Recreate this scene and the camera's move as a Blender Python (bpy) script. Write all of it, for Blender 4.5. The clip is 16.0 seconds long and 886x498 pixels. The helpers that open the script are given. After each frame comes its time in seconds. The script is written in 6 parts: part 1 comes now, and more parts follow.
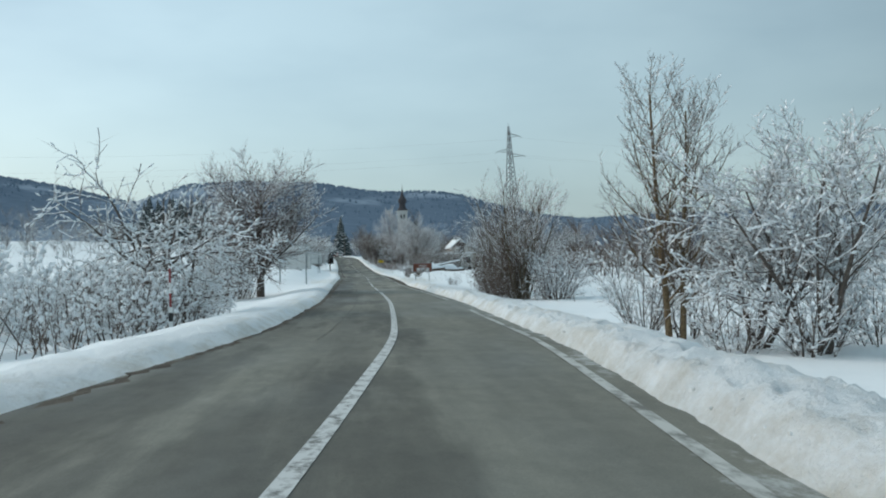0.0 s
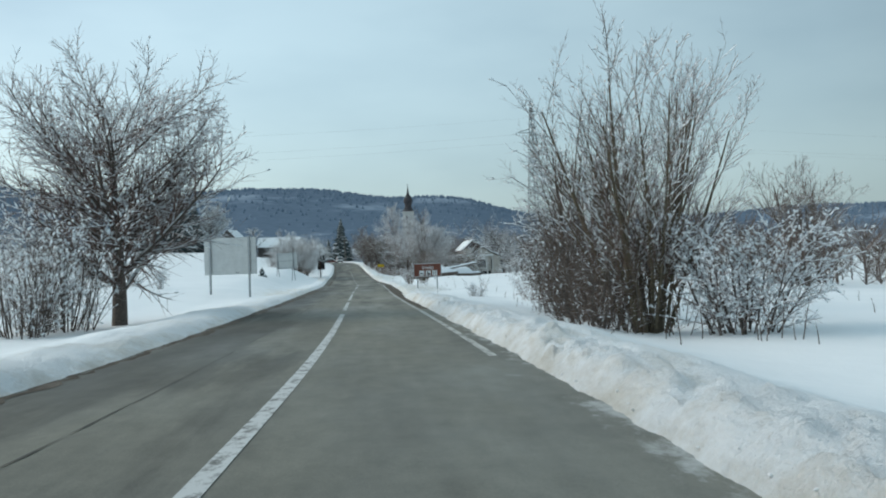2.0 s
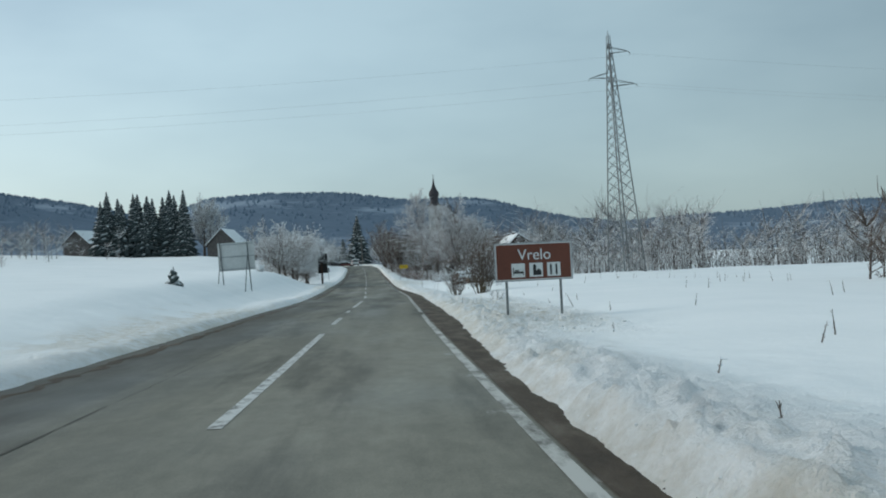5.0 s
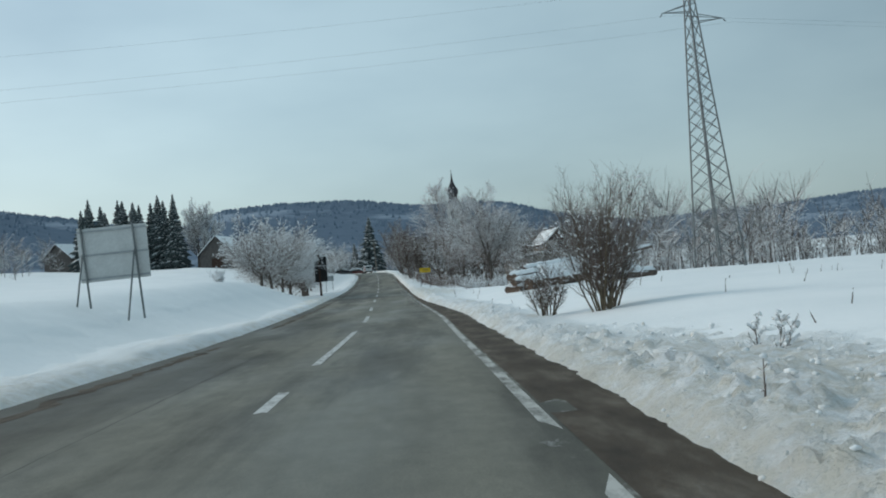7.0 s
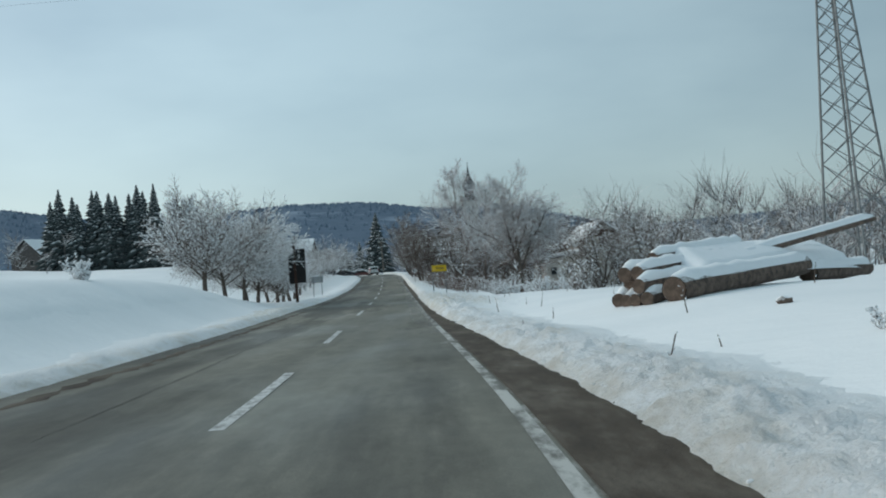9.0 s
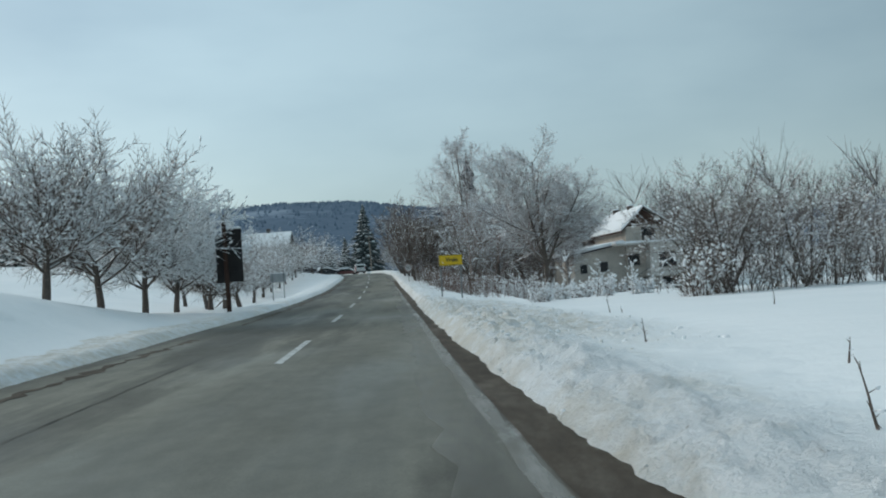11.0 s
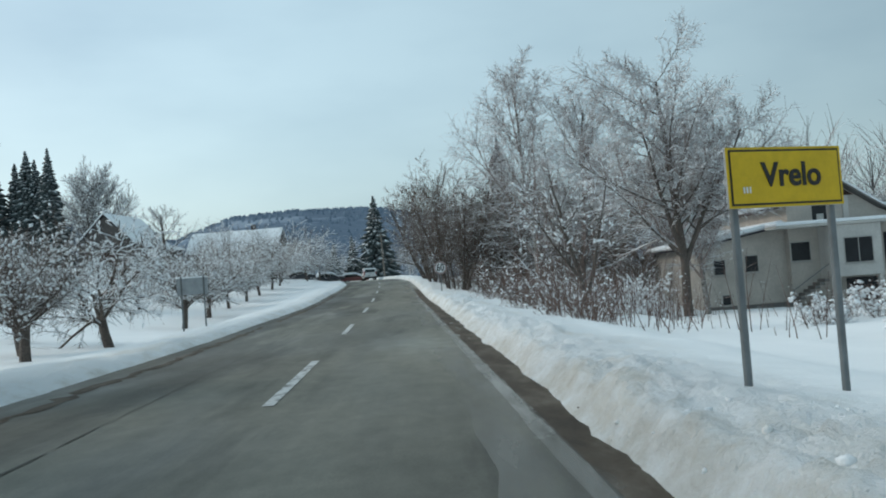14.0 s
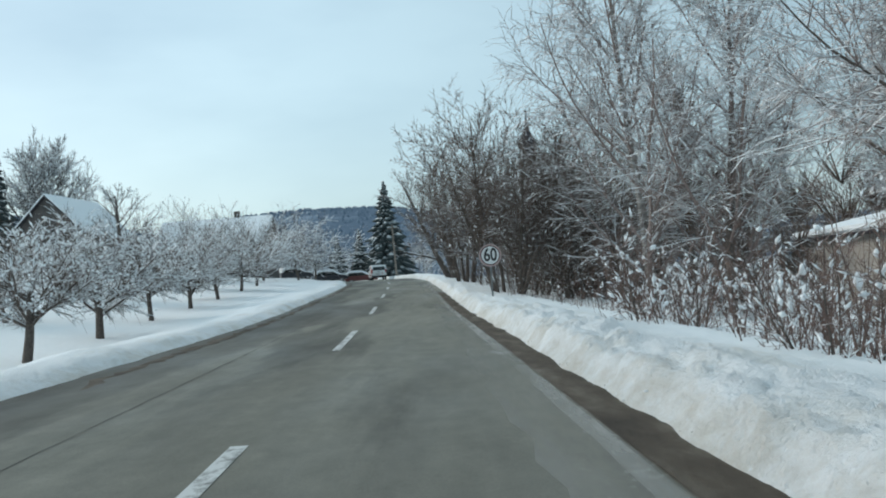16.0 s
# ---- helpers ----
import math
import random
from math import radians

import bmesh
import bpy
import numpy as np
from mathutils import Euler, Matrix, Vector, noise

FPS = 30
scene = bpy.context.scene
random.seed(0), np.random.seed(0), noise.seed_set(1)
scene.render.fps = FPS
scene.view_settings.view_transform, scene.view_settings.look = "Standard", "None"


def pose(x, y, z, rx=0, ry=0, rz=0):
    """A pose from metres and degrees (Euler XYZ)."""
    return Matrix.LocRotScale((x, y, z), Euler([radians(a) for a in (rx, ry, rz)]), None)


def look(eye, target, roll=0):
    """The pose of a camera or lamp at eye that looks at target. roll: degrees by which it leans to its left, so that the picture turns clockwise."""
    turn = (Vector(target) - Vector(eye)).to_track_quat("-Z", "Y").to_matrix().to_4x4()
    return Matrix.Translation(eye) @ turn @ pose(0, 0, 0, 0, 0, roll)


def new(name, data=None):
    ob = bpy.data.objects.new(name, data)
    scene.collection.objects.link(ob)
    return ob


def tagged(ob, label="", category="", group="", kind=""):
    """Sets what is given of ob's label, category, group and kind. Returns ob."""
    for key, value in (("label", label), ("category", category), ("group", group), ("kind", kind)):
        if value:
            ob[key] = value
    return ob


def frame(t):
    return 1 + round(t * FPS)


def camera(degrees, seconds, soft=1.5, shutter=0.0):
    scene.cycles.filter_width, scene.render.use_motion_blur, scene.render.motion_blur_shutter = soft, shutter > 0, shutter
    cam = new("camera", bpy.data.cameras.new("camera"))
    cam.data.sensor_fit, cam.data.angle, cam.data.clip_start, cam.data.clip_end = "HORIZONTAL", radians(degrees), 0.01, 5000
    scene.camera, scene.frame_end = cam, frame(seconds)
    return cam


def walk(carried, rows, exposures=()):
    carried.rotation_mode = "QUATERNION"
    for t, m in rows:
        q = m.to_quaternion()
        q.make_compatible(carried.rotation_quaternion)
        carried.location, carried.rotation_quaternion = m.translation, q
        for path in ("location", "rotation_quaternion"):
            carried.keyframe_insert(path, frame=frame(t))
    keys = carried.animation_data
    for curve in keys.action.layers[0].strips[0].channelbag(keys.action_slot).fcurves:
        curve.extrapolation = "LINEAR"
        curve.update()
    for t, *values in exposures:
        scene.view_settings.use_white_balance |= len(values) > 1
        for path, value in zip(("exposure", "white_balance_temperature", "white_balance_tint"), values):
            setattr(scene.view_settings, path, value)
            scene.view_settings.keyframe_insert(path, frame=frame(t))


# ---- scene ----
cam = camera(48.0, 16.0, soft=1.9)
PATH = [
    (0, (-16.512, -1.184, 2.786), (-16.353, 0.809, 2.801), -1.0),
    (0.5, (-15.613, 7.055, 2.612), (-15.506, 9.052, 2.628), -1.3),
    (1, (-15.011, 15.722, 2.624), (-14.95, 17.721, 2.641), -1.7),
    (1.5, (-14.691, 24.066, 2.244), (-14.549, 26.061, 2.269), -2.0),
    (2, (-14.279, 31.563, 2.133), (-14.138, 33.558, 2.161), -1.8),
    (2.5, (-14.145, 39.909, 2.062), (-14.013, 41.904, 2.095), -1.3),
    (3, (-13.933, 47.901, 1.898), (-13.814, 49.897, 1.934), -2.0),
    (3.5, (-13.863, 55.821, 1.839), (-13.757, 57.818, 1.874), -2.4),
    (6, (-14.01, 93.185, 1.432), (-13.935, 95.183, 1.479), -3.3),
    (6.5, (-14.083, 100.421, 1.393), (-14.012, 102.419, 1.445), -4.4),
    (7, (-14.145, 107.486, 1.347), (-14.081, 109.484, 1.399), -4.6),
    (7.5, (-14.227, 114.561, 1.281), (-14.171, 116.56, 1.334), -5.3),
    (8, (-14.186, 121.08, 1.309), (-14.141, 123.079, 1.365), -4.4),
    (8.5, (-14.189, 127.881, 1.207), (-14.147, 129.88, 1.265), -4.5),
    (9, (-13.993, 134.722, 1.113), (-13.953, 136.72, 1.175), -4.1),
    (11.5, (-14.85, 167.682, 1.089), (-14.788, 169.68, 1.151), -3.8),
    (12, (-15.068, 174.171, 1.101), (-15.006, 176.169, 1.163), -4.1),
    (12.5, (-15.194, 180.369, 1.12), (-15.14, 182.367, 1.185), -4.5),
    (13, (-15.435, 186.543, 1.148), (-15.389, 188.541, 1.221), -4.8),
    (13.5, (-15.619, 192.929, 1.252), (-15.581, 194.927, 1.328), -4.7),
    (14, (-15.875, 198.902, 1.287), (-15.845, 200.9, 1.365), -4.3),
    (14.5, (-16.104, 205.26, 1.238), (-16.081, 207.258, 1.307), -4.1),
    (15, (-16.368, 211.895, 1.352), (-16.355, 213.894, 1.421), -4.7),
    (15.5, (-16.639, 218.27, 1.334), (-16.637, 220.269, 1.411), -4.1),
    (16, (-16.847, 224.528, 1.448), (-16.844, 226.526, 1.53), -4.0),
]
walk(cam, [(t, look(eye, target, roll)) for t, eye, target, roll in PATH],
     [(0, -0.03), (2.5, 0.03), (3.5, -0.08), (6, -0.24), (9, -0.24), (11.5, -0.2), (13, -0.12), (14.5, 0.04), (16, 0.12)])

# ---- world and sun ----
world = bpy.data.worlds.new("overcast_winter_sky")
scene.world = world
world.use_nodes = True
wn, wl = world.node_tree.nodes, world.node_tree.links
wn.clear()
SUN_ELEV, SUN_TURN = radians(32), radians(-70)
sky = wn.new("ShaderNodeTexSky")
sky.sky_type, sky.sun_disc = "NISHITA", False
sky.sun_elevation, sky.sun_rotation = SUN_ELEV, SUN_TURN
sky.air_density, sky.dust_density = 1.0, 2.0
coord = wn.new("ShaderNodeTexCoord")
sep = wn.new("ShaderNodeSeparateXYZ")
wl.new(coord.outputs["Generated"], sep.inputs[0])
flat = wn.new("ShaderNodeMapping")
flat.inputs["Scale"].default_value = (1.4, 1.4, 4.0)
wl.new(coord.outputs["Generated"], flat.inputs[0])
cloud = wn.new("ShaderNodeTexNoise")
cloud.inputs["Scale"].default_value, cloud.inputs["Detail"].default_value, cloud.inputs["Roughness"].default_value = 1.6, 5, 0.5
wl.new(flat.outputs[0], cloud.inputs["Vector"])
band = wn.new("ShaderNodeValToRGB")
band.color_ramp.elements[0].position, band.color_ramp.elements[0].color = 0.36, (0.325, 0.475, 0.53, 1)
band.color_ramp.elements[1].position, band.color_ramp.elements[1].color = 0.62, (0.445, 0.615, 0.66, 1)
wl.new(cloud.outputs["Fac"], band.inputs[0])
mixs = wn.new("ShaderNodeMix")
mixs.data_type = "RGBA"
mixs.inputs[0].default_value = 0.06
wl.new(band.outputs[0], mixs.inputs[6])
wl.new(sky.outputs[0], mixs.inputs[7])
tilt = wn.new("ShaderNodeMapRange")
tilt.inputs[1].default_value, tilt.inputs[2].default_value = -0.6, 0.6
wl.new(sep.outputs[0], tilt.inputs[0])
glow = wn.new("ShaderNodeValToRGB")
for k_, (p_, g_) in enumerate(((0.0, 1.0), (0.15, 0.93), (0.45, 0.95), (0.85, 0.69), (1.0, 0.6))):
    e_ = glow.color_ramp.elements[k_] if k_ < 2 else glow.color_ramp.elements.new(p_)
    e_.position, e_.color = p_, (g_, g_, g_, 1)
glow.color_ramp.interpolation = "B_SPLINE"
wl.new(tilt.outputs[0], glow.inputs[0])
dim = wn.new("ShaderNodeVectorMath")
dim.operation = "SCALE"
wl.new(mixs.outputs[2], dim.inputs[0])
wl.new(glow.outputs[0], dim.inputs["Scale"])
backg = wn.new("ShaderNodeBackground")
backg.inputs["Strength"].default_value = 1.0
wl.new(dim.outputs[0], backg.inputs[0])
wout = wn.new("ShaderNodeOutputWorld")
wl.new(backg.outputs[0], wout.inputs[0])

sun = new("sun", bpy.data.lights.new("sun", "SUN"))
sun.data.energy, sun.data.angle, sun.data.color = 1.0, radians(25), (1.0, 0.95, 0.88)
sd = Vector((math.sin(SUN_TURN) * math.cos(SUN_ELEV), math.cos(SUN_TURN) * math.cos(SUN_ELEV), math.sin(SUN_ELEV)))
sun.matrix_world = look(sd * 100, (0, 0, 0))

# ---- materials ----
MATS = {}


def shader(name, rough=0.8, metal=0.0, spec=0.3):
    m = bpy.data.materials.new(name)
    m.use_nodes = True
    n = m.node_tree.nodes
    b = n["Principled BSDF"]
    b.inputs["Roughness"].default_value = rough
    b.inputs["Metallic"].default_value = metal
    b.inputs["Specular IOR Level"].default_value = spec
    MATS[name] = m
    return m, n, m.node_tree.links, b


def noise_node(n, l, scale, detail=4, rough=0.55, stretch=None, obj=True):
    c = n.new("ShaderNodeTexCoord")
    out = c.outputs["Object"]
    if not obj:
        g = n.new("ShaderNodeNewGeometry")
        out = g.outputs["Position"]
    if stretch:
        mp = n.new("ShaderNodeMapping")
        mp.inputs["Scale"].default_value = stretch
        l.new(out, mp.inputs[0])
        out = mp.outputs[0]
    t = n.new("ShaderNodeTexNoise")
    t.inputs["Scale"].default_value, t.inputs["Detail"].default_value, t.inputs["Roughness"].default_value = scale, detail, rough
    l.new(out, t.inputs["Vector"])
    return t.outputs["Fac"]


def ramp(n, l, fac, stops):
    r = n.new("ShaderNodeValToRGB")
    e = r.color_ramp.elements
    while len(e) < len(stops):
        e.new(0.5)
    for k, (p, c) in zip(e, stops):
        k.position, k.color = p, (*c, 1) if len(c) == 3 else c
    l.new(fac, r.inputs[0])
    return r.outputs[0]


def mix(n, l, fac, a, b, kind="MIX"):
    m = n.new("ShaderNodeMix")
    m.data_type, m.blend_type = "RGBA", kind
    for v, k in ((fac, 0), (a, 6), (b, 7)):
        if isinstance(v, (int, float)):
            m.inputs[k].default_value = v
        elif isinstance(v, tuple):
            m.inputs[k].default_value = (*v, 1)
        else:
            l.new(v, m.inputs[k])
    return m.outputs[2]


def bump(n, l, b, fac, strength, dist):
    k = n.new("ShaderNodeBump")
    k.inputs["Strength"].default_value, k.inputs["Distance"].default_value = strength, dist
    l.new(fac, k.inputs["Height"])
    prior = b.inputs["Normal"].links
    if prior:
        l.new(prior[0].from_socket, k.inputs["Normal"])
    l.new(k.outputs[0], b.inputs["Normal"])


def plain(name, col, rough=0.6, metal=0.0, var=0.18, scale=6.0, spec=0.35, grain=0.0):
    """A painted or bare surface with soft stains at two scales."""
    m, n, l, b = shader(name, rough, metal, spec)
    a = noise_node(n, l, scale)
    f = noise_node(n, l, scale * 9)
    dark = tuple(c * (1 - var) for c in col)
    lite = tuple(min(1, c * (1 + var)) for c in col)
    c1 = ramp(n, l, a, [(0.3, dark), (0.7, lite)])
    c2 = ramp(n, l, f, [(0.35, (0.8, 0.8, 0.8)), (0.65, (1, 1, 1))])
    l.new(mix(n, l, 0.5, c1, c2, "MULTIPLY"), b.inputs["Base Color"])
    if grain:
        bump(n, l, b, f, grain, 0.02)
    return m


def up_snow(n, l, lo, hi, scale=9.0):
    """How far a face looks up, roughened by noise: where snow lies."""
    g = n.new("ShaderNodeNewGeometry")
    s = n.new("ShaderNodeSeparateXYZ")
    l.new(g.outputs["Normal"], s.inputs[0])
    t = noise_node(n, l, scale, 3, obj=False)
    add = n.new("ShaderNodeMath")
    add.operation = "MULTIPLY_ADD"
    add.inputs[1].default_value, add.inputs[2].default_value = 0.9, -0.45
    l.new(t, add.inputs[0])
    sm = n.new("ShaderNodeMath")
    sm.operation = "ADD"
    l.new(s.outputs[2], sm.inputs[0])
    l.new(add.outputs[0], sm.inputs[1])
    r = n.new("ShaderNodeMapRange")
    r.inputs[1].default_value, r.inputs[2].default_value = lo, hi
    l.new(sm.outputs[0], r.inputs[0])
    return r.outputs[0]


SNOW_A, SNOW_B = (0.86, 0.89, 0.9), (0.93, 0.95, 0.955)


def snowed(name, dark, lite, lo=0.25, hi=0.6, rough=0.85, scale=14.0):
    m, n, l, b = shader(name, rough)
    c = ramp(n, l, noise_node(n, l, scale, 5, 0.65), [(0.3, dark), (0.72, lite)])
    s = ramp(n, l, noise_node(n, l, 3.0, obj=False), [(0.3, SNOW_A), (0.7, SNOW_B)])
    l.new(mix(n, l, up_snow(n, l, lo, hi), c, s), b.inputs["Base Color"])
    bump(n, l, b, noise_node(n, l, scale * 2), 0.5, 0.02)
    return m


m, n, l, b = shader("snow", 0.65, 0, 0.25)
l.new(mix(n, l, ramp(n, l, noise_node(n, l, 0.25, 5, obj=False), [(0.3, (0, 0, 0)), (0.7, (1, 1, 1))]), SNOW_A, SNOW_B), b.inputs["Base Color"])
bump(n, l, b, noise_node(n, l, 1.6, 6, 0.6, obj=False), 0.45, 0.09)
bump(n, l, b, noise_node(n, l, 14.0, 4, 0.6, obj=False), 0.3, 0.015)

m, n, l, b = shader("ploughed_snow", 0.65, 0, 0.25)
clean = ramp(n, l, noise_node(n, l, 0.25, 5, obj=False), [(0.3, SNOW_A), (0.7, SNOW_B)])
acr = n.new("ShaderNodeAttribute")
acr.attribute_name = "across"
near = n.new("ShaderNodeMapRange")
near.interpolation_type = "SMOOTHSTEP"
near.inputs[1].default_value, near.inputs[2].default_value, near.inputs[3].default_value, near.inputs[4].default_value = 0.7, 2.6, 1.0, 0.0
l.new(acr.outputs["Fac"], near.inputs[0])
st = ramp(n, l, noise_node(n, l, 0.9, 6, 0.7, (1.0, 0.35, 1.0), obj=False), [(0.5, (0, 0, 0)), (0.74, (1, 1, 1))])
c = mix(n, l, st, clean, (0.76, 0.73, 0.66))
spray = n.new("ShaderNodeMapRange")
spray.inputs[1].default_value, spray.inputs[2].default_value, spray.inputs[3].default_value, spray.inputs[4].default_value = 0.0, 1.4, 0.2, -0.25
l.new(acr.outputs["Fac"], spray.inputs[0])
sp = n.new("ShaderNodeMath")
sp.operation = "ADD"
l.new(noise_node(n, l, 1.3, 8, 0.75, (1.0, 0.6, 1.0), obj=False), sp.inputs[0])
l.new(spray.outputs[0], sp.inputs[1])
c = mix(n, l, ramp(n, l, sp.outputs[0], [(0.52, (0, 0, 0)), (0.8, (0.75, 0.75, 0.75))]), c, (0.52, 0.48, 0.4))
gr = ramp(n, l, noise_node(n, l, 7.0, 5, 0.7, obj=False), [(0.66, (0, 0, 0)), (0.78, (0.7, 0.7, 0.7))])
c = mix(n, l, gr, c, (0.42, 0.38, 0.31))
where = n.new("ShaderNodeNewGeometry")
axes = n.new("ShaderNodeSeparateXYZ")
l.new(where.outputs["Position"], axes.inputs[0])
run = n.new("ShaderNodeMapRange")
run.inputs[1].default_value, run.inputs[2].default_value = 80, 220
l.new(axes.outputs[1], run.inputs[0])
churned = ramp(n, l, run.outputs[0], [(0.1, (0, 0, 0)), (0.16, (1, 1, 1)), (0.28, (1, 1, 1)), (0.36, (0, 0, 0)), (0.66, (0, 0, 0)), (0.71, (1, 1, 1)), (0.84, (1, 1, 1)), (0.9, (0, 0, 0))])
wide_ = n.new("ShaderNodeMapRange")
wide_.interpolation_type = "SMOOTHSTEP"
wide_.inputs[1].default_value, wide_.inputs[2].default_value, wide_.inputs[3].default_value, wide_.inputs[4].default_value = 2.2, 4.2, 1.0, 0.0
l.new(acr.outputs["Fac"], wide_.inputs[0])
spread_ = n.new("ShaderNodeMath")
spread_.operation = "MULTIPLY"
l.new(churned, spread_.inputs[0])
l.new(wide_.outputs[0], spread_.inputs[1])
reach = n.new("ShaderNodeMath")
reach.operation = "MAXIMUM"
l.new(near.outputs[0], reach.inputs[0])
l.new(spread_.outputs[0], reach.inputs[1])
c = mix(n, l, spread_.outputs[0], c, mix(n, l, ramp(n, l, noise_node(n, l, 3.4, 6, 0.7, obj=False), [(0.42, (0, 0, 0)), (0.62, (1, 1, 1))]), c, (0.7, 0.68, 0.61)))
l.new(mix(n, l, reach.outputs[0], clean, c), b.inputs["Base Color"])
bump(n, l, b, noise_node(n, l, 1.6, 6, 0.6, obj=False), 0.45, 0.09)
hm = n.new("ShaderNodeMath")
hm.operation = "MULTIPLY"
l.new(noise_node(n, l, 5.0, 7, 0.7, obj=False), hm.inputs[0])
l.new(reach.outputs[0], hm.inputs[1])
bump(n, l, b, hm.outputs[0], 1.0, 0.13)
bump(n, l, b, noise_node(n, l, 26.0, 4, 0.6, obj=False), 0.4, 0.015)

m, n, l, b = shader("snow_lump", 0.75, 0, 0.2)
c = ramp(n, l, noise_node(n, l, 3.0, 4, obj=False), [(0.25, (0.6, 0.56, 0.48)), (0.5, (0.86, 0.88, 0.89))])
l.new(c, b.inputs["Base Color"])
bump(n, l, b, noise_node(n, l, 18.0, 5, 0.65), 0.6, 0.03)

m, n, l, b = shader("asphalt", 0.85, 0, 0.25)
big = noise_node(n, l, 0.3, 6, 0.6, (1.0, 0.12, 1.0), obj=False)
streak = noise_node(n, l, 1.5, 4, 0.6, (1.0, 0.03, 1.0), obj=False)
fine = noise_node(n, l, 60.0, 3, 0.7, obj=False)
c = ramp(n, l, big, [(0.34, (0.135, 0.132, 0.115)), (0.46, (0.172, 0.168, 0.145)), (0.54, (0.195, 0.19, 0.163)), (0.64, (0.235, 0.227, 0.195))])
c = mix(n, l, 0.4, c, ramp(n, l, streak, [(0.35, (0.72, 0.72, 0.72)), (0.62, (1.08, 1.07, 1.03))]), "MULTIPLY")
c = mix(n, l, 0.7, c, ramp(n, l, fine, [(0.3, (0.7, 0.7, 0.7)), (0.7, (1.15, 1.15, 1.15))]), "MULTIPLY")
c = mix(n, l, 0.8, c, ramp(n, l, noise_node(n, l, 3.2, 7, 0.68, (1.0, 0.5, 1.0), obj=False), [(0.32, (0.8, 0.8, 0.8)), (0.68, (1.14, 1.14, 1.13))]), "MULTIPLY")
lane = n.new("ShaderNodeAttribute")
lane.attribute_name = "across"
side_ = n.new("ShaderNodeMapRange")
side_.inputs[1].default_value, side_.inputs[2].default_value, side_.inputs[3].default_value, side_.inputs[4].default_value = -2.6, 1.2, 0.07, -0.05
l.new(lane.outputs["Fac"], side_.inputs[0])
pool = n.new("ShaderNodeMath")
pool.operation = "ADD"
l.new(noise_node(n, l, 0.45, 7, 0.6, (1.0, 0.12, 1.0), obj=False), pool.inputs[0])
l.new(side_.outputs[0], pool.inputs[1])
c = mix(n, l, 0.9, c, ramp(n, l, pool.outputs[0], [(0.49, (1.14, 1.14, 1.12)), (0.56, (0.7, 0.7, 0.7)), (0.66, (0.56, 0.56, 0.57))]), "MULTIPLY")
# crumbs of slush thrown towards the edges
acr = n.new("ShaderNodeAttribute")
acr.attribute_name = "across"
near = n.new("ShaderNodeMapRange")
near.inputs[1].default_value, near.inputs[2].default_value, near.inputs[3].default_value, near.inputs[4].default_value = 1.9, 3.1, -0.3, 0.03
l.new(acr.outputs["Fac"], near.inputs[0])
slush = n.new("ShaderNodeMath")
slush.operation = "ADD"
l.new(noise_node(n, l, 1.7, 8, 0.72, (1.0, 0.45, 1.0), obj=False), slush.inputs[0])
l.new(near.outputs[0], slush.inputs[1])
c = mix(n, l, ramp(n, l, slush.outputs[0], [(0.54, (0, 0, 0)), (0.66, (0.75, 0.75, 0.75))]), c, (0.5, 0.51, 0.5))
l.new(c, b.inputs["Base Color"])
bump(n, l, b, fine, 0.35, 0.01)
wet = ramp(n, l, noise_node(n, l, 0.35, 4, 0.6, (1.0, 0.25, 1.0), obj=False), [(0.4, (0.9, 0.9, 0.9)), (0.65, (0.55, 0.55, 0.55))])
l.new(wet, b.inputs["Roughness"])

m, n, l, b = shader("asphalt_patch", 0.9, 0, 0.2)
c = ramp(n, l, noise_node(n, l, 1.2, 5, 0.6, obj=False), [(0.3, (0.088, 0.087, 0.08)), (0.7, (0.13, 0.127, 0.112))])
c = mix(n, l, 0.7, c, ramp(n, l, noise_node(n, l, 60.0, 3, obj=False), [(0.3, (0.7, 0.7, 0.7)), (0.7, (1.15, 1.15, 1.15))]), "MULTIPLY")
l.new(c, b.inputs["Base Color"])

m, n, l, b = shader("wet_dirt", 0.8, 0, 0.2)
c = ramp(n, l, noise_node(n, l, 2.2, 6, 0.65, (1.0, 0.3, 1.0), obj=False), [(0.3, (0.05, 0.038, 0.029)), (0.5, (0.09, 0.07, 0.052)), (0.66, (0.15, 0.125, 0.1)), (0.8, (0.3, 0.28, 0.25))])
l.new(c, b.inputs["Base Color"])
bump(n, l, b, noise_node(n, l, 12.0, 6, 0.7, obj=False), 0.8, 0.04)

m, n, l, b = shader("road_paint", 0.75, 0, 0.3)
w = ramp(n, l, noise_node(n, l, 7.0, 6, 0.7, (1.0, 0.5, 1.0), obj=False), [(0.36, (0.17, 0.168, 0.155)), (0.52, (0.58, 0.585, 0.57))])
l.new(w, b.inputs["Base Color"])
m, n, l, b = shader("worn_road_paint", 0.8, 0, 0.3)
w = ramp(n, l, noise_node(n, l, 3.0, 6, 0.7, (1.0, 0.3, 1.0), obj=False), [(0.38, (0.16, 0.157, 0.14)), (0.55, (0.5, 0.5, 0.47))])
l.new(w, b.inputs["Base Color"])

for nm, low, high, tone in (("salt_film", 0.0, 0.5, (0.36, 0.355, 0.33)), ("faded_road_paint", 0.05, 0.75, (0.46, 0.455, 0.43))):
    m, n, l, b = shader(nm, 0.85, 0, 0.3)
    b.inputs["Base Color"].default_value = (*tone, 1)
    l.new(ramp(n, l, noise_node(n, l, 1.6, 6, 0.65, (1.0, 0.12, 1.0), obj=False), [(0.35, (low,) * 3), (0.68, (high,) * 3)]), b.inputs["Alpha"])

